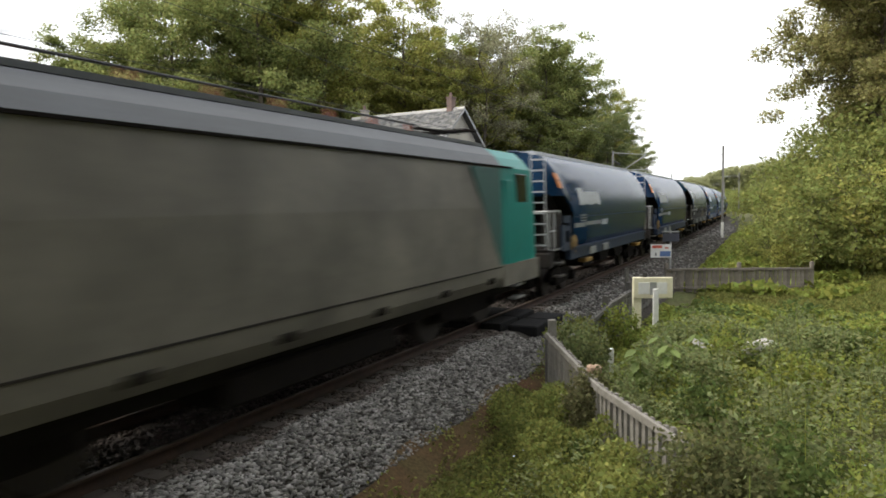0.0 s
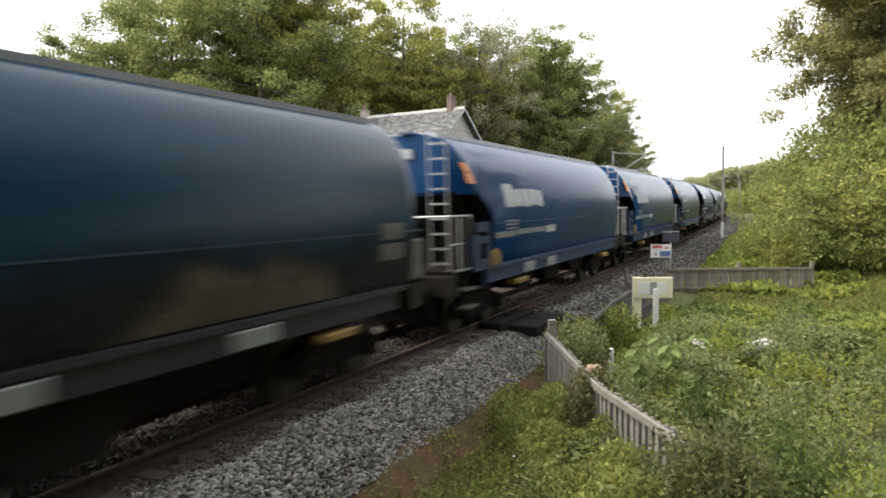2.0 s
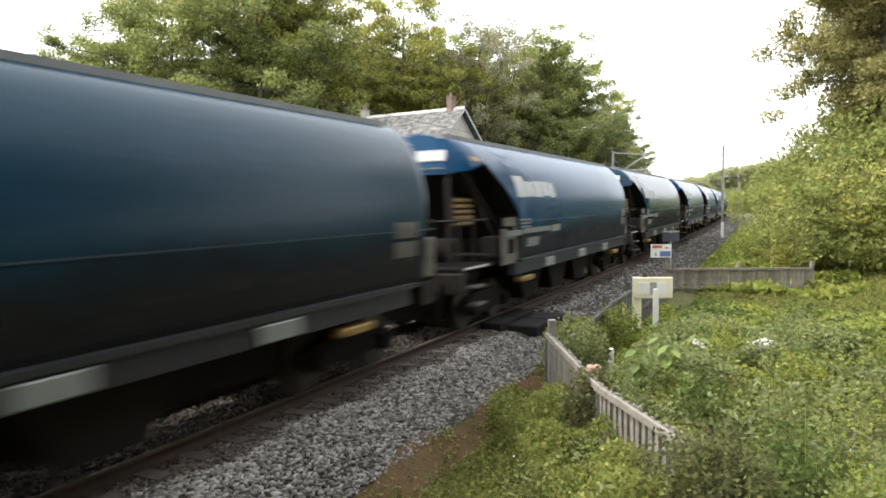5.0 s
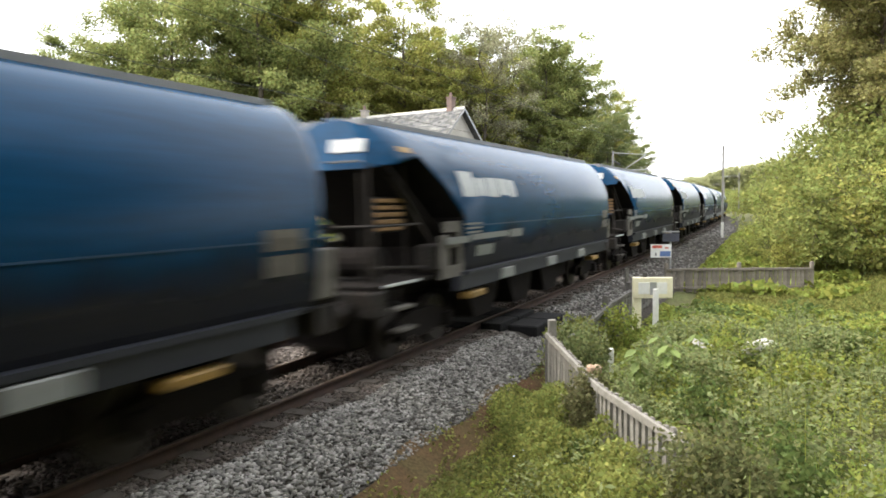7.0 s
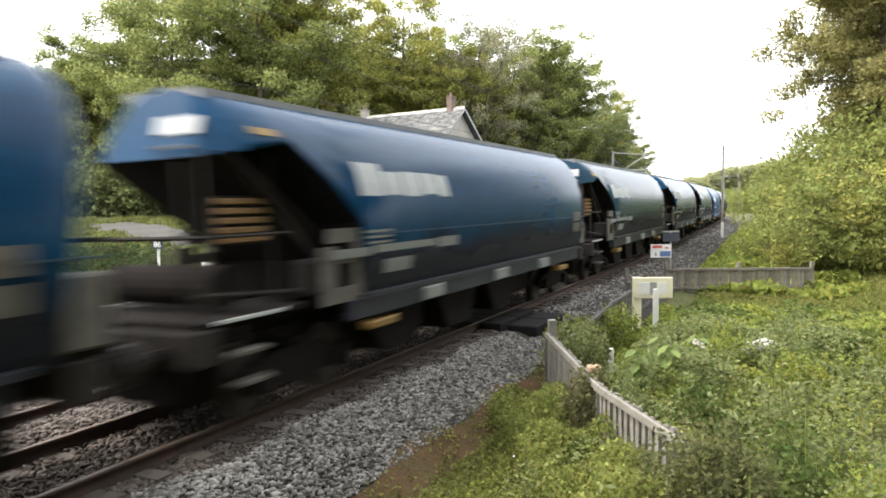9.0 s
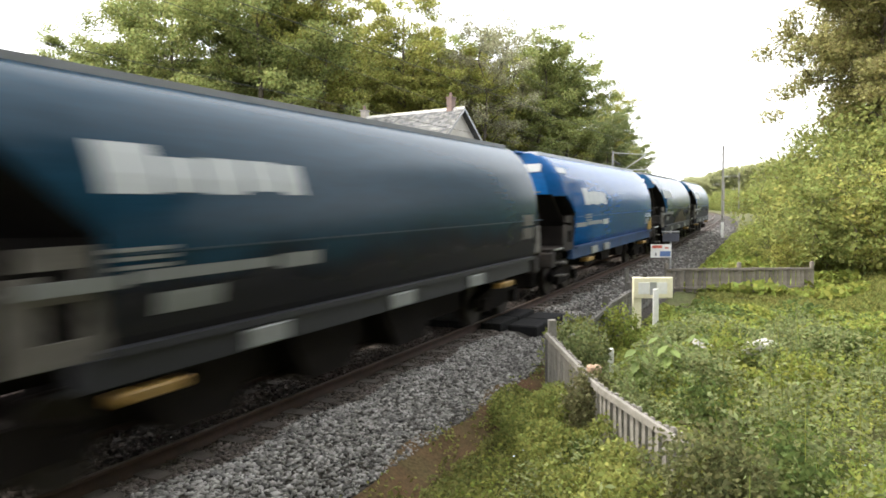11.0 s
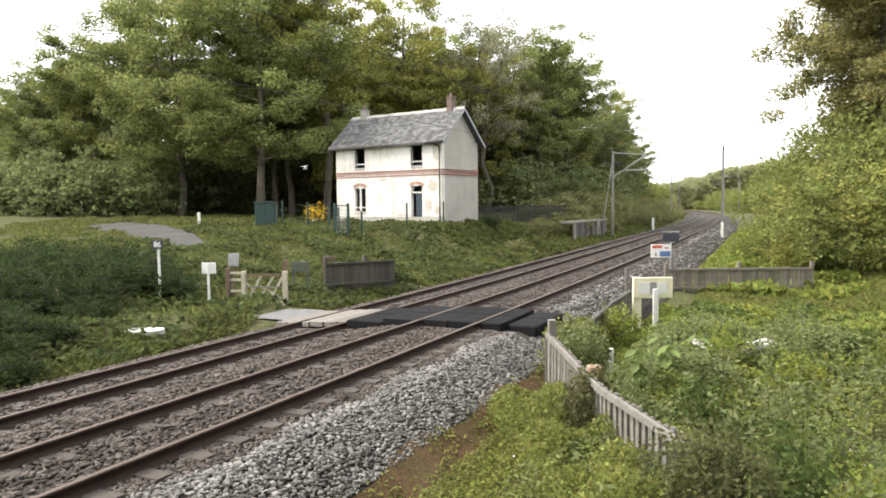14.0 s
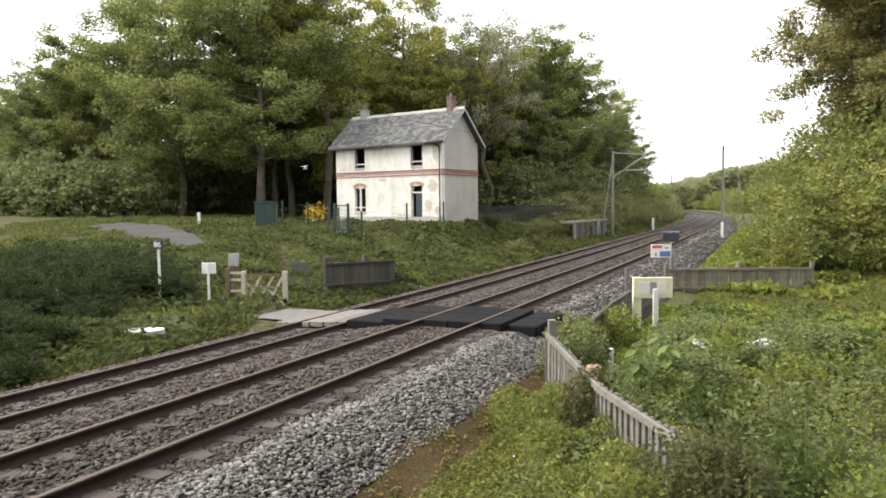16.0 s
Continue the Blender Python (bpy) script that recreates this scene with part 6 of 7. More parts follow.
def hopper_wagon(kind, L):
    """A covered grain hopper. y runs back from the front buffers; z from the rail. kind A: ladder end with placard, B: later hood."""
    A = kind in "AC"
    ladder_end = kind == "A"
    w = empty("hopper_wagon")
    z_hood, y_cut0, y_cut1, z_cut = (2.88, 1.85, 2.6, 2.36) if A else (3.31, 2.5, 3.78, 2.42)
    z_rise = z_hood if A else 3.55
    y_front, y_rear = {"A": 1.38, "B": 1.2, "C": 1.42}[kind], L - 0.56

    def zf(y):
        if y <= y_cut0:
            return z_hood + (z_rise - z_hood) * (y - y_front) / (y_cut0 - y_front)
        if y < y_cut1:
            return z_rise + (z_cut - z_rise) * (y - y_cut0) / (y_cut1 - y_cut0)
        return 1.30

    def ws(y):
        e = max(0.0, 0.45 - (y - y_front)) / 0.45
        r = max(0.0, 0.3 - (y_rear - y)) / 0.3
        return 1 - (0.28 if A else 0.36) * e ** 1.2 - 0.05 * r ** 2
    st = [y_front, y_front + 0.12, y_front + 0.25, y_front + 0.42, y_cut0 - 0.01, y_cut0 + 0.01, (y_cut0 + y_cut1) / 2, y_cut1 - 0.012, y_cut1 + 0.012, 5.0, L * 0.5, L - 4, y_rear - 0.3, y_rear - 0.15, y_rear - 0.05, y_rear]
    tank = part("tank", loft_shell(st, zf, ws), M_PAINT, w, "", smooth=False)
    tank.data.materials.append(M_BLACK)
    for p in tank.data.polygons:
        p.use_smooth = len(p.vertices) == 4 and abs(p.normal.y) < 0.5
        # downward faces and the recess under the hood: shade painted as black
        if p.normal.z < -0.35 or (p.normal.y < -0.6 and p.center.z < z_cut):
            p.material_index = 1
    # the front leans back towards the roof, the rear end leans in towards the frame
    for v in tank.data.vertices:
        if v.co.y < y_front + 0.45:
            v.co.y += (0.3 if not A else 0.16) * max(v.co.z - z_hood, 0.0) * (1 - (v.co.y - y_front) / 0.45)
        if v.co.y > y_rear - 0.32:
            v.co.y -= 0.2 * min(max(3.7 - v.co.z, 0.0), 2.0)
    # weld seam, roof walkway and hatches
    part("weld_seam", side_plate(y_cut1 + 0.2, y_rear - 0.1, 2.24, 2.262, lift=0.008), M_FRAMEPAINT, tank)
    # walkways coloured pale to stand in for the sky-lit roof edge
    part("roof_walkway", a_box(0.18, 0.62, y_front + 0.3, y_rear - 0.3, 4.07, 4.19), M_WALKPALE if A else M_WALKWAY, tank)
    part("roof_walkway", a_box(-0.62, -0.18, y_front + 0.3, y_rear - 0.3, 4.07, 4.19), M_WALKPALE if A else M_WALKWAY, tank)
    part("hatch_cover", a_box(-0.16, 0.16, 1.5, L - 2.2, 4.14, 4.22, bevel=0.03), M_FRAMEPAINT, tank)
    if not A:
        # grime, with the dimness of the lower tank side painted in
        part("grimy_lower_sheet", side_plate(y_cut1 + 0.02, y_rear - 0.45, 1.31, 2.45, lift=0.004, steps=8), M_GRIMESHADE, tank, "grimy lower tank side with shade in its colour")
    # lettering reduced to plain pale shapes
    ly = 3.4 if ladder_end else 3.85
    lk = 1.0 if ladder_end else 1.12
    lz0, lz1 = (2.60, 3.13) if A else (2.83, 3.34)
    part("lettering", side_plate(ly, ly + 0.62 * lk, lz0, lz1), M_LOGO, tank, "pale painted emblem shape")
    part("lettering", side_plate(ly + 0.66 * lk, ly + 1.15 * lk, lz0 + 0.02, lz1 - 0.12), M_LOGO, tank)
    part("lettering", side_plate(ly + 1.2 * lk, ly + 1.75 * lk, lz0, lz1 - 0.1), M_LOGO, tank)
    part("lettering", side_plate(ly + 1.8 * lk, ly + 2.3 * lk, lz0 + 0.04, lz1 - 0.1), M_LOGO, tank)
    part("lettering", side_plate(ly + 2.34 * lk, ly + 2.72 * lk, lz0, lz1 - 0.12), M_LOGO, tank)
    for k in range(3):
        part("lettering_bar", side_plate(ly - 0.05 + 0.04 * k, ly + 0.75, 2.27 - 0.085 * k, 2.31 - 0.085 * k), M_PLATE, tank)
    part("data_panel", side_plate(2.75 if A else 3.0, 4.0, 1.93, 2.06), M_PLATE, tank, "row of faded stencilled data")
    part("data_panel", side_plate(4.1, 6.2, 1.96, 2.08), M_PLATE, tank)
    part("data_panel", side_plate(6.3, 7.1, 1.92, 2.10), M_LOGO if A else M_PLATE, tank)
    if not A:
        part("data_panel", side_plate(4.4, 5.3, 1.62, 1.84), M_PLATE, tank)
        part("warning_label", side_plate(1.85, 2.35, 3.60, 3.70), M_YELLOW, tank)
    # sloping hopper end inside the recess, the recess's shade put into its black
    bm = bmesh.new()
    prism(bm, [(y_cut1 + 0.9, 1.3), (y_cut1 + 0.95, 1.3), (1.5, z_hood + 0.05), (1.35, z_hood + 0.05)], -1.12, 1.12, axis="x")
    part("end_slope_sheet", bm, M_BLACK, w, "grimy sloping hopper end sheet, black with recess shade")
    # pierced gussets between the hood, tank and sill
    g0 = y_cut1 - 1.15
    for sx in (-1, 1):
        x0, x1 = sorted((sx * 1.34, sx * 1.40))
        top = z_cut - 0.06
        for q in ((g0 + 0.55, y_cut1 + 0.03, 1.3, 1.52), (g0 + 0.2, g0 + 0.55, 1.3, top - 0.25), (y_cut1 - 0.16, y_cut1 + 0.03, 1.52, top), (g0 + 0.55, y_cut1 - 0.16, 1.86, 2.0), (g0 + 0.4, y_cut1 - 0.16, top - 0.2, top)):
            part("gusset_plate", a_box(x0, x1, *q), {"A": M_FRAMEPAINT, "B": M_GUSSET, "C": M_FRAME}[kind], w)
    # sill and headstock
    for sx in (-1, 1):
        bm = bmesh.new()
        x0, x1 = sorted((sx * 1.28, sx * 1.46))
        box(bm, x0, x1, y_cut1 - 0.3, L - 1.6, 1.02, 1.30)
        x0, x1 = sorted((sx * 1.30, sx * 1.52))
        box(bm, x0, x1, y_cut1 - 0.05, L - 1.4, 1.30, 1.37)
        part("side_sill", bm, M_FRAMEPAINT, w)
    part("centre_sill", a_box(-0.4, 0.4, 0.6, L - 0.6, 0.95, 1.3), M_BLACK, w)
    for y0 in (0.55, L - 0.95):
        part("headstock", a_box(-1.35, 1.35, y0, y0 + 0.4, 0.9, 1.32, bevel=0.03), M_FRAME, w)
    part("end_platform", a_box(-1.3, 1.3, 0.62, 2.6, 1.33, 1.40), M_BLACK, w)
    part("end_platform", a_box(-1.3, 1.3, L - 1.9, L - 0.4, 1.33, 1.40), M_BLACK, w)
    # pale boxes along the sill, yellow step
    for y in ((5.6, 8.9, 11.9) if not A else (4.4, 6.2)):
        part("sill_box", a_box(1.40, 1.53, y, y + 0.75, 1.04, 1.27, bevel=0.02), M_PLATE, w, "pale label board on the sill")
    for y in (3.9, L - 3.6):
        part("foot_step", a_box(1.25, 1.52, y, y + 0.75, 0.82, 0.94, bevel=0.02), M_YELLOW, w, "worn yellow shunter's step")
    for sx in (-1, 1):
        st_b = part("step_iron", a_box(sx * 1.38 - 0.12, sx * 1.38 + 0.12, 1.05, 1.55, 0.98, 1.02), M_GUSSET, w)
        part("step_tread", a_box(sx * 1.38 - 0.12, sx * 1.38 + 0.12, 1.1, 1.6, 0.62, 0.66), M_GUSSET, st_b)
        part("platform_edge", a_box(*sorted((sx * 1.305, sx * 1.35)), 0.9, 2.05, 1.36, 1.40), M_PLATE if A else M_LOGO, w, "pale worn edge of the platform")
        part("step_hanger", a_box(sx * 1.38 - 0.02, sx * 1.38 + 0.02, 1.2, 1.24, 0.62, 1.3), M_FRAME, st_b)
    # ladder at the front end, set in from the side
    lx = 0.85
    if ladder_end:
        lad = part("ladder", tube(tube(bmesh.new(), (lx - 0.2, 1.22, 1.3), (lx - 0.2, 1.22, 4.1), 0.02, seg=6), (lx + 0.2, 1.22, 1.3), (lx + 0.2, 1.22, 4.1), 0.02, seg=6), M_GALV, w)
        rung = part("rung", a_box(lx - 0.2, lx + 0.2, 1.19, 1.25, -0.02, 0.02), M_GALV, lad)
        rung.matrix_basis = pose(0, 0, 1.5)
        for k in range(1, 9):
            shared("rung", rung, lad, pose(0, 0, 1.5 + k * 0.3))
        part("end_board", a_box(-0.45, 0.15, 1.44, 1.54, 3.65, 3.85), M_LOGO, tank, "white end board")
    else:
        part("end_board", a_box(0.1, 0.78, -0.025, 0.02, -0.12, 0.12, bevel=0.01), M_LOGO, tank, "white data board on the hood").matrix_basis = pose(0, y_front + (3.7 - z_hood) * (0.16 if A else 0.3), 3.7, -9 if A else -16, 0, 0)
        part("hood_rail", tube(bmesh.new(), (0.1, y_front - 0.03, z_hood + 0.12), (0.8, y_front - 0.03, z_hood + 0.12), 0.018, seg=6), M_GUSSET, tank)
    if kind == "C":
        part("stripe", side_plate(1.95, 2.9, 3.56, 3.72, lift=0.01), M_LOGO, tank, "white stripe on the hood side")
    if ladder_end:
        part("placard", side_plate(1.62, 1.9, 3.1, 3.31), M_ORANGE, tank, "orange placard")
        part("placard", side_plate(1.65, 1.88, 3.33, 3.53), M_ORANGE, tank)
        hw = bmesh.new()
        tube(hw, (1.36, 2.75, 1.45), (1.46, 2.75, 1.45), 0.27, seg=20)
        tube(hw, (1.45, 2.75, 1.45), (1.5, 2.75, 1.45), 0.1, seg=12)
        part("brake_wheel", hw, M_YELLOW, w, "yellow hand brake wheel")
        rl = bmesh.new()
        for y in (0.7, 1.2, 1.75):
            tube(rl, (1.3, y, 1.4), (1.3, y, 2.45), 0.022, seg=6)
        tube(rl, (1.3, 0.7, 2.45), (1.3, 1.75, 2.45), 0.025, seg=6)
        tube(rl, (1.3, 0.7, 1.9), (1.3, 1.75, 1.9), 0.02, seg=6)
        tube(rl, (-1.3, 0.7, 2.45), (1.3, 0.7, 2.45), 0.025, seg=6)
        part("end_railing", rl, M_GALV, w)
        part("control_cabinet", a_box(0.9, 1.32, 1.3, 1.85, 1.4, 2.4, bevel=0.03), M_FRAME, w)
    elif not A:
        rack = part("brake_rack", a_box(0.84, 0.88, 1.38, 2.28, 2.22, 2.84), M_FRAME, w, "dark slatted rack with ochre slats")
        for k in range(5):
            part("rack_slat", a_box(0.88, 0.96, 1.4, 2.26, 2.25 + k * 0.12, 2.325 + k * 0.12, bevel=0.01), M_RACK, rack)
        for y in (1.25, 2.45):
            part("rack_stay", tube(bmesh.new(), (0.86, y, 1.4), (0.86, y, 3.4), 0.03, seg=6), M_FRAME, rack)
        part("hopper_rib", prism(bmesh.new(), [(1.5, 3.3), (1.62, 3.3), (3.9, 1.42), (3.78, 1.42)], 1.0, 1.06, axis="x"), M_FRAME, w)
        part("valve_case", a_box(0.9, 1.28, 2.75, 3.2, 1.45, 1.95, bevel=0.04), M_FRAME, w)
        part("brake_pipe", tube(tube(bmesh.new(), (1.2, 0.7, 1.7), (1.2, 2.6, 1.55), 0.03, seg=6), (1.05, 0.72, 1.2), (1.05, 0.72, 3.2), 0.025, seg=6), M_FRAME, w)
        part("air_reservoir", tube(bmesh.new(), (-0.9, 1.5, 1.72), (0.9, 1.5, 1.72), 0.26, seg=16), M_BLACK, w)
        rl = bmesh.new()
        tube(rl, (1.3, 0.7, 2.35), (1.3, 2.2, 2.35), 0.025, seg=6)
        tube(rl, (-1.3, 0.7, 2.35), (1.3, 0.7, 2.35), 0.03, seg=6)
        tube(rl, (1.3, 0.7, 1.4), (1.3, 0.7, 2.35), 0.025, seg=6)
        part("end_railing", rl, M_FRAME, w)
    # rear end fittings
    part("rear_cabinet", a_box(0.75, 1.38, L - 0.95, L - 0.5, 1.4, 2.1, bevel=0.03), M_GUSSET, w, "dirty grey end cabinet")
    rl = bmesh.new()
    tube(rl, (-1.3, L - 0.42, 2.4), (1.3, L - 0.42, 2.4), 0.025, seg=6)
    for x in (-1.3, 0.0, 1.3):
        tube(rl, (x, L - 0.42, 1.0), (x, L - 0.42, 2.4), 0.025, seg=6)
    part("rear_railing", rl, M_FRAME, w)
    part("rear_board", a_box(0.3, 0.95, y_rear - 0.04, y_rear + 0.03, 3.55, 3.8), M_LOGO, tank, "white end board")
    if not A:
        for z0, z1 in ((1.82, 2.08), (2.14, 2.4)):
            part("end_plate", side_plate(L - 2.05, L - 1.36, z0, z1, lift=0.012), M_GUSSET, tank, "dirty pale end plate")
    # discharge chutes between the bogies
    zc = 0.62 if A else 0.32
    for y in (5.2, 7.6, 10.0):
        bm = bmesh.new()
        prism(bm, [(y - 0.5, zc), (y + 0.5, zc), (y + 1.1, 1.3), (y - 1.1, 1.3)], -1.22, 1.22, axis="x")
        part("discharge_chute", bm, M_BLACK, w)
    if not A:
        part("brake_gear", a_box(-0.8, 0.8, 4.2, L - 4.2, 0.42, 0.95, bevel=0.04), M_BLACK, w, "black brake gear and air pipes")
    for y in (0.95, L - 1.75):
        part("brake_rigging", a_box(-0.62, 0.62, y, y + 0.8, 0.28, 0.95, bevel=0.05), M_BLACK, w, "black brake rigging under the platform")
    add_bogie(w, 2.75)
    add_bogie(w, L - 2.75)
    add_buffers(w, 0.02, -1)
    add_buffers(w, L - 0.02, 1)
    return w


def locomotive(L):
    """An electric freight locomotive; y runs back from its front buffers."""
    w = empty("locomotive")
    prof = [(1.36, 0.85), (1.47, 1.05), (1.49, 1.3), (1.49, 2.6), (1.44, 3.48), (1.25, 3.72), (1.02, 3.92), (0.6, 3.98), (0.0, 4.0)]
    full = prof + [(-a, b) for a, b in prof[-2::-1]]

    def shell(stations):
        bm = bmesh.new()
        rings = []
        for y, k, dz in stations:
            rings.append([bm.verts.new((a * k, y + (0.55 * max(0.0, b - 1.9) / 2.1 * dz), b)) for a, b in full])
        n = len(full)
        for r0, r1 in zip(rings, rings[1:]):
            for j in range(n):
                bm.faces.new((r0[j], r1[j], r1[(j + 1) % n], r0[(j + 1) % n]))
        bm.faces.new(rings[0][::-1])
        bm.faces.new(rings[-1])
        bmesh.ops.recalc_face_normals(bm, faces=bm.faces[:])
        return bm
    e0, e1 = 0.6, L - 0.6
    body = part("body", shell([(3.2, 1.0, 0), (L - 3.2, 1.0, 0)]), M_LOCOGREY, w, "dusty light grey ribbed body side")
    for y_in, y_out, sg in ((3.2, e0, 1), (L - 3.2, e1, -1)):
        sts = [(y_in, 1.0, 0), (y_out + sg * 0.5, 1.0, 0.0), (y_out + sg * 0.25, 0.97, sg * 0.3), (y_out, 0.86, sg * 0.9)]
        cab = part("cab", shell(sts), M_TEAL, w, "teal driver's cab")
        for sx in (-1, 1):
            y0, y1 = sorted((y_out + sg * 0.9, y_out + sg * 1.6))
            part("cab_window", a_box(*sorted((sx * 1.43, sx * 1.492)), y0, y1, 2.7, 3.36, bevel=0.015), M_DARKGLASS, cab)
            y0, y1 = sorted((y_out + sg * 1.75, y_out + sg * 2.4))
            part("cab_door", a_box(*sorted((sx * 1.40, sx * 1.497)), y0, y1, 1.1, 3.2, bevel=0.01), M_TEAL, cab)
        y0, y1 = sorted((y_out + sg * 0.02, y_out - sg * 0.05))
        part("lower_apron", a_box(-1.25, 1.25, *sorted((y_out - sg * 0.02, y_out + sg * 0.6)), 0.75, 1.2, bevel=0.04), M_LOCOGREY, w)
    for y0, y1 in ((0.75, 3.2), (L - 3.2, L - 0.75)):
        for sx in (-1, 1):
            part("lower_valance", a_box(*sorted((sx * 1.38, sx * 1.498)), y0, y1, 0.84, 1.33, bevel=0.01), M_LOCOGREY, w, "grey lower cab valance")
    # slanting teal field behind the cab
    for sx in (-1, 1):
        for y0, sg in ((L - 3.2, -1), (3.2, 1)):
            bm = bmesh.new()
            prism(bm, [(y0, 1.35), (y0 + sg * 0.12, 1.35), (y0 + sg * 1.55, 3.44), (y0, 3.44)], *sorted((sx * 1.45, sx * 1.494)), axis="x")
            part("teal_flash", bm, M_TEALDARK, w)
    # gutter line, roof, ribs
    for sx in (-1, 1):
        part("roof_gutter", a_box(*sorted((sx * 1.40, sx * 1.475)), 2.4, L - 2.4, 3.47, 3.51), M_BLACK, w)
        bm = bmesh.new()
        prism(bm, [(sx * 1.43, 3.515), (sx * 1.27, 3.735), (sx * 1.03, 3.94), (sx * 1.0, 3.90), (sx * 1.2, 3.70), (sx * 1.35, 3.515)], 3.0, L - 3.0)
        part("roof_flank", bm, M_ROOFGREY, w, "sloping grey roof flank")
        part("skirt_line", a_box(*sorted((sx * 1.46, sx * 1.496)), 3.2, L - 3.2, 1.28, 1.31), M_FRAME, w)
        for k in range(6):
            y = 3.8 + k * (L - 7.6) / 5
            part("lifting_socket", a_box(*sorted((sx * 1.44, sx * 1.497)), y - 0.14, y + 0.14, 0.98, 1.1), M_BLACK, w)
    part("roof_deck", a_box(-1.0, 1.0, 3.0, L - 3.0, 3.96, 4.03), M_ROOFGREY, w)
    for y in (4.2, L - 4.2):
        bm = bmesh.new()
        for sx in (-0.45, 0.45):
            tube(bm, (sx, y - 1.0, 4.22), (sx, y + 1.1, 4.30), 0.035, seg=6)
            tube(bm, (sx, y - 0.9, 4.03), (sx, y - 0.9, 4.25), 0.05, seg=6)
        tube(bm, (-0.9, y + 1.1, 4.32), (0.9, y + 1.1, 4.32), 0.04, seg=6)
        tube(bm, (-0.8, y + 0.8, 4.32), (0.8, y + 0.8, 4.32), 0.04, seg=6)
        part("pantograph", bm, M_BLACK, w, "folded pantograph")
    for k in range(7):
        y = 5.6 + k * (L - 11.2) / 6
        bm = bmesh.new()
        tube(bm, (0.55, y, 4.03), (0.55, y, 4.24), 0.06, 0.04)
        part("insulator", bm, M_BRICK, w)
    part("roof_conductor", tube(bmesh.new(), (0.55, 5.2, 4.26), (0.55, L - 5.2, 4.26), 0.02, seg=6), M_WIRE, w)
    part("underframe", a_box(-1.15, 1.15, 1.3, L - 1.3, 0.62, 0.9), M_BLACK, w)
    part("transformer_case", a_box(-1.25, 1.25, L / 2 - 2.0, L / 2 + 2.0, 0.3, 0.72, bevel=0.05), M_BLACK, w)
    for y in (1.9, L - 1.9):
        for sx in (-1, 1):
            for z in (0.45, 0.75):
                part("cab_step", a_box(*sorted((sx * 1.2, sx * 1.42)), y - 0.25, y + 0.25, z, z + 0.04), M_GALV, w)
    add_bogie(w, 4.2, half=1.3, r=0.6)
    add_bogie(w, L - 4.2, half=1.3, r=0.6)
    add_buffers(w, 0.02, -1)
    add_buffers(w, L - 0.02, 1)
    return w


SPEED, T0, S0 = 27.545, 0.3, 9.2      # at T0 the first wagon's front buffers are at S0
LOGO_AT = [4.55, 20.6, 36.9, 53.5, 69.8, 85.9, 102.5, 119.9, 137.3, 154.7, 172.1, 189.3, 206.5, 223.75, 241.0, 257.85, 274.7, 291.55, 308.4, 325.25, 341.9]
KINDS = "AABAAABBBBBBBBBBBBCBB"
TINTS = {"deep": (0.0004, 0.026, 0.092), "navy": (0.0004, 0.023, 0.066), "blue": (0.0004, 0.036, 0.122), "slate": (0.009, 0.040, 0.072), "steel": (0.0005, 0.046, 0.12), "bright": (0.0004, 0.062, 0.205)}
COLOURS = ["navy", "deep", "slate", "blue", "blue", "blue", "steel", "slate", "steel", "slate", "steel", "steel", "steel", "steel", "steel", "slate", "steel", "slate", "bright", "steel", "steel"]


def ride_pose(s_mid, half=6.0):
    a, b = on_line(s_mid - half), on_line(s_mid + half)
    d = b - a
    mid = (a + b) / 2
    rz = math.atan2(-d.x, d.y)
    return Matrix.Translation(mid + Vector((0, 0, -0.017))) @ Euler((math.atan2(d.z, math.hypot(d.x, d.y)), -0.022, rz), "XYZ").to_matrix().to_4x4()


TRAIN, PASSING = [], []     # each vehicle with its place in the train; when each wagon passes S0


def caked_dirt(name, mid, half, top):
    """Caked dirt that thins out to an uneven, mounded edge along a wagon's side."""
    m = material(name, (0.10, 0.082, 0.05), 0.95, second=(0.05, 0.04, 0.018), scale=1.3, amount=0.9, fine=0.25)
    nt = m.node_tree
    nd, ln = nt.nodes, nt.links

    def math_node(op, a, b):
        q = nd.new("ShaderNodeMath")
        q.operation = op
        for sock, val in ((q.inputs[0], a), (q.inputs[1], b)):
            if isinstance(val, (int, float)):
                sock.default_value = val
            else:
                ln.new(val, sock)
        return q.outputs[0]
    tc = nd.new("ShaderNodeTexCoord")
    sep = nd.new("ShaderNodeSeparateXYZ")
    ln.new(tc.outputs["Object"], sep.inputs[0])
    nz = nd.new("ShaderNodeTexNoise")
    nz.inputs["Scale"].default_value, nz.inputs["Detail"].default_value = 1.1, 7
    ln.new(tc.outputs["Object"], nz.inputs["Vector"])
    along = math_node("DIVIDE", math_node("SUBTRACT", sep.outputs["Y"], mid), half)
    rise = math_node("DIVIDE", math_node("SUBTRACT", top, sep.outputs["Z"]), 0.45)
    cover = math_node("SUBTRACT", rise, math_node("MULTIPLY", math_node("MULTIPLY", along, along), 1.8))
    cover = math_node("ADD", cover, math_node("MULTIPLY", math_node("SUBTRACT", nz.outputs["Fac"], 0.5), 2.6))
    mr = nd.new("ShaderNodeMapRange")
    mr.inputs["From Min"].default_value, mr.inputs["From Max"].default_value = 0.05, 0.75
    mr.inputs["To Max"].default_value = 0.88
    ln.new(cover, mr.inputs["Value"])
    ln.new(mr.outputs["Result"], nd["Principled BSDF"].inputs["Alpha"])
    return m


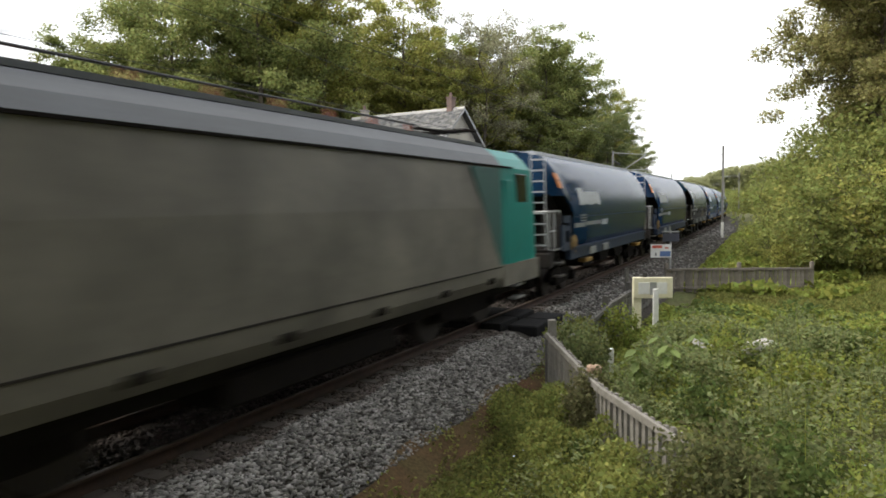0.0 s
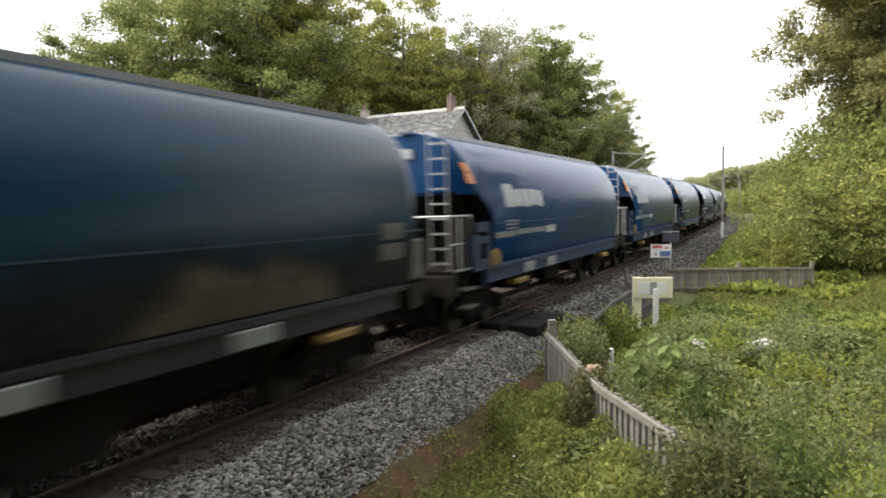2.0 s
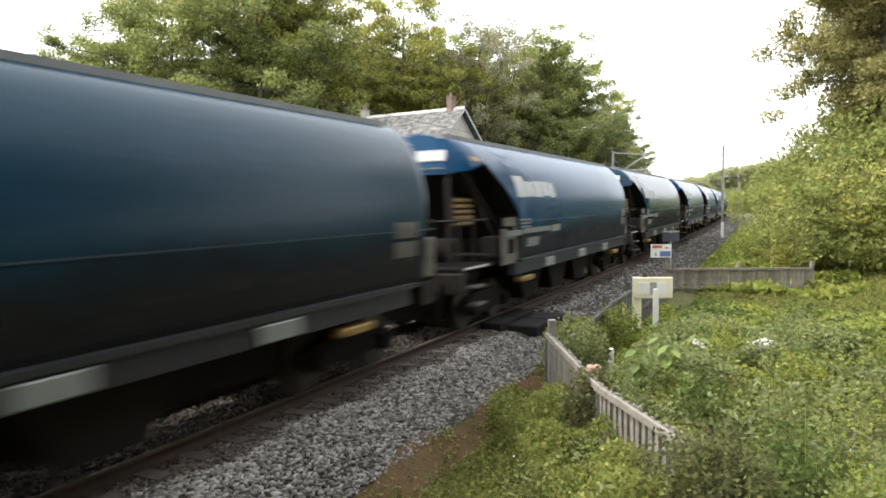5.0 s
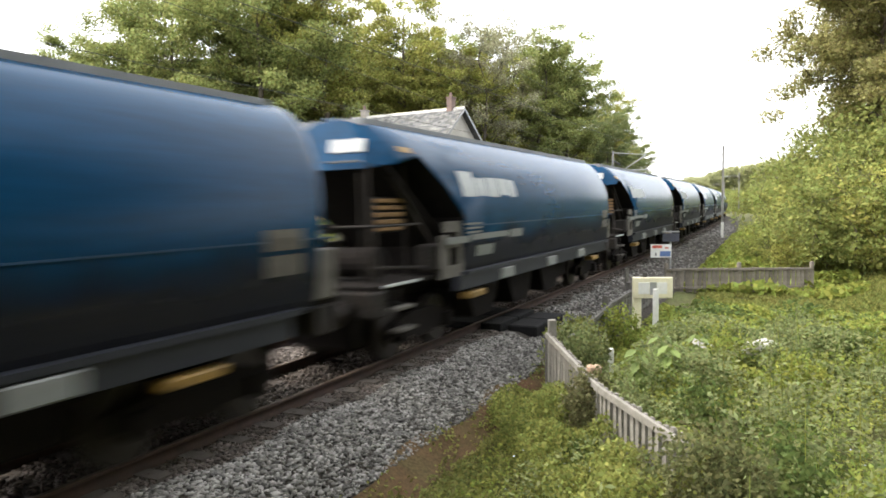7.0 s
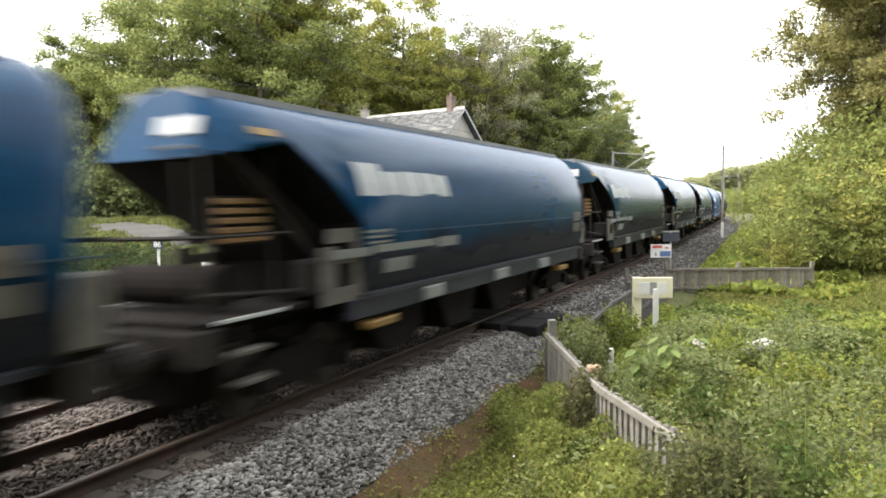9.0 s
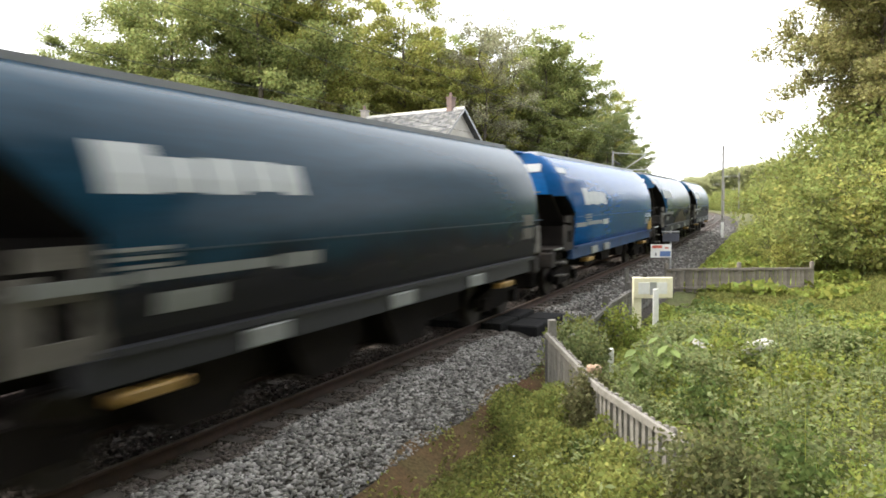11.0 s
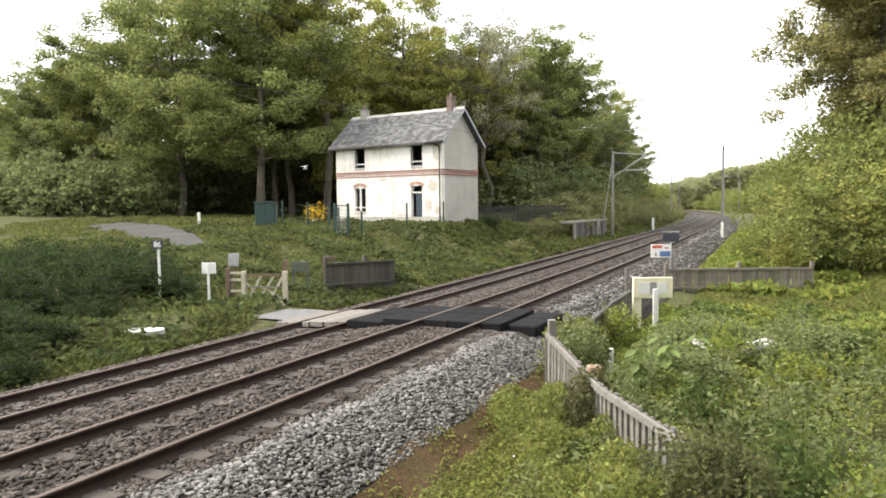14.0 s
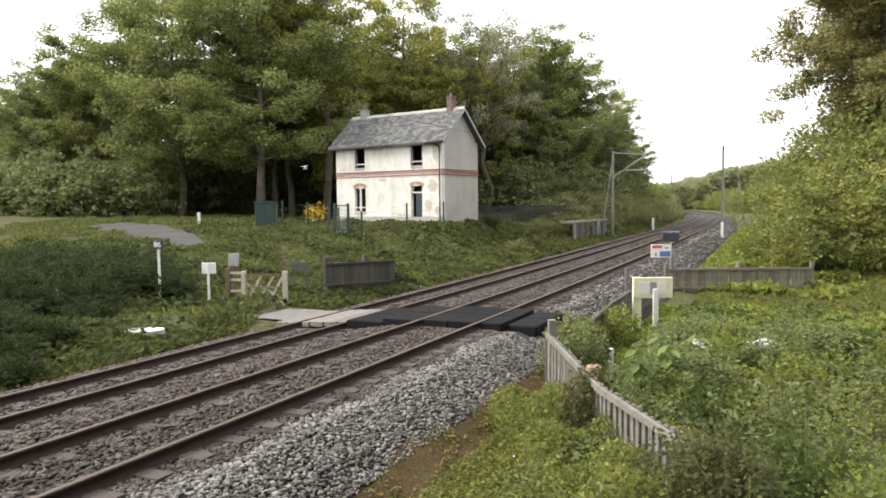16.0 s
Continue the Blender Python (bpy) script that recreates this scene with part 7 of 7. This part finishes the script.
def build_train():
    length = {"A": 16.05, "B": 17.25, "C": 17.25}
    proto = {k: hopper_wagon(k, length[k]) for k in length}
    used, place = set(), -0.2
    for i, (lg, k, c) in enumerate(zip(LOGO_AT, KINDS, COLOURS)):
        ob = proto[k] if k not in used else copy_thing(proto[k], Matrix())
        used.add(k)
        PASSING.append((T0 + (lg - (4.6 if k == "A" else 5.3)) / SPEED, place))
        tone = TINTS[c]
        for ch in ob.children_recursive:
            # low parts take a darker tint, partly for the shade down there
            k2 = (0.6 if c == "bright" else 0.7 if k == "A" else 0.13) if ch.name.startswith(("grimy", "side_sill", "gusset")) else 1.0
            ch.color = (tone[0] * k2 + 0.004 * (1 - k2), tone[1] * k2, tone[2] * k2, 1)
        words = {"deep": "deep blue", "navy": "dark navy", "blue": "blue", "slate": "grimy slate-blue", "steel": "dusty steel-blue", "bright": "clean bright blue"}[c]
        tagged(ob, f"{words} covered grain hopper wagon with pale lettering", "freight wagon", "wagons of the train")
        TRAIN.append((ob, place))
        place += length[k]
    part("dirt_patch", side_plate(9.6, 14.6, 1.40, 2.42, lift=0.009), caked_dirt("rusty_dirt", 12.2, 2.0, 2.25), TRAIN[2][0], "brown rusty dirt patch")
    part("dirt_patch", side_plate(6.6, 15.0, 1.34, 2.6, lift=0.009), caked_dirt("caked_grain_dirt", 10.9, 3.2, 2.4), TRAIN[19][0], "brown caked dirt patch")
    # stencils and ochre plate at the tail of the clean blue wagon
    tail, end = TRAIN[18][0], length[KINDS[18]] - 1.2
    for k in range(3):
        part("lettering_bar", side_plate(end - 1.55, end - 0.12, 1.98 + 0.06 * k, 2.015 + 0.06 * k, lift=0.008), M_LOGO, tail)
    part("data_panel", side_plate(end - 1.4, end - 0.5, 1.66, 1.9, lift=0.008), M_PLATE, tail, "pale data panel")
    part("placard", a_box(1.36, 1.44, end - 0.55, end + 0.35, 1.38, 1.92, bevel=0.02), M_YELLOW, tail, "worn ochre plate")
    loco = locomotive(18.9)
    tagged(loco, "grey electric locomotive with teal cab hauling hoppers", "locomotive")
    TRAIN.append((loco, -19.2))


build_train()


def motions():
    """The train runs along the near track, its speed changing a little on the way."""
    times = [k * 0.5 for k in range(33)]
    run = np.polyfit([a for a, b in PASSING], [b for a, b in PASSING], 4)
    for ob, front in TRAIN:
        rows = []
        for t in times:
            s_front = S0 + front - float(np.polyval(run, t))
            rows.append((t, ride_pose(s_front + 8.4) @ pose(0, -8.4, 0)))
        walk(ob, rows)

motions()
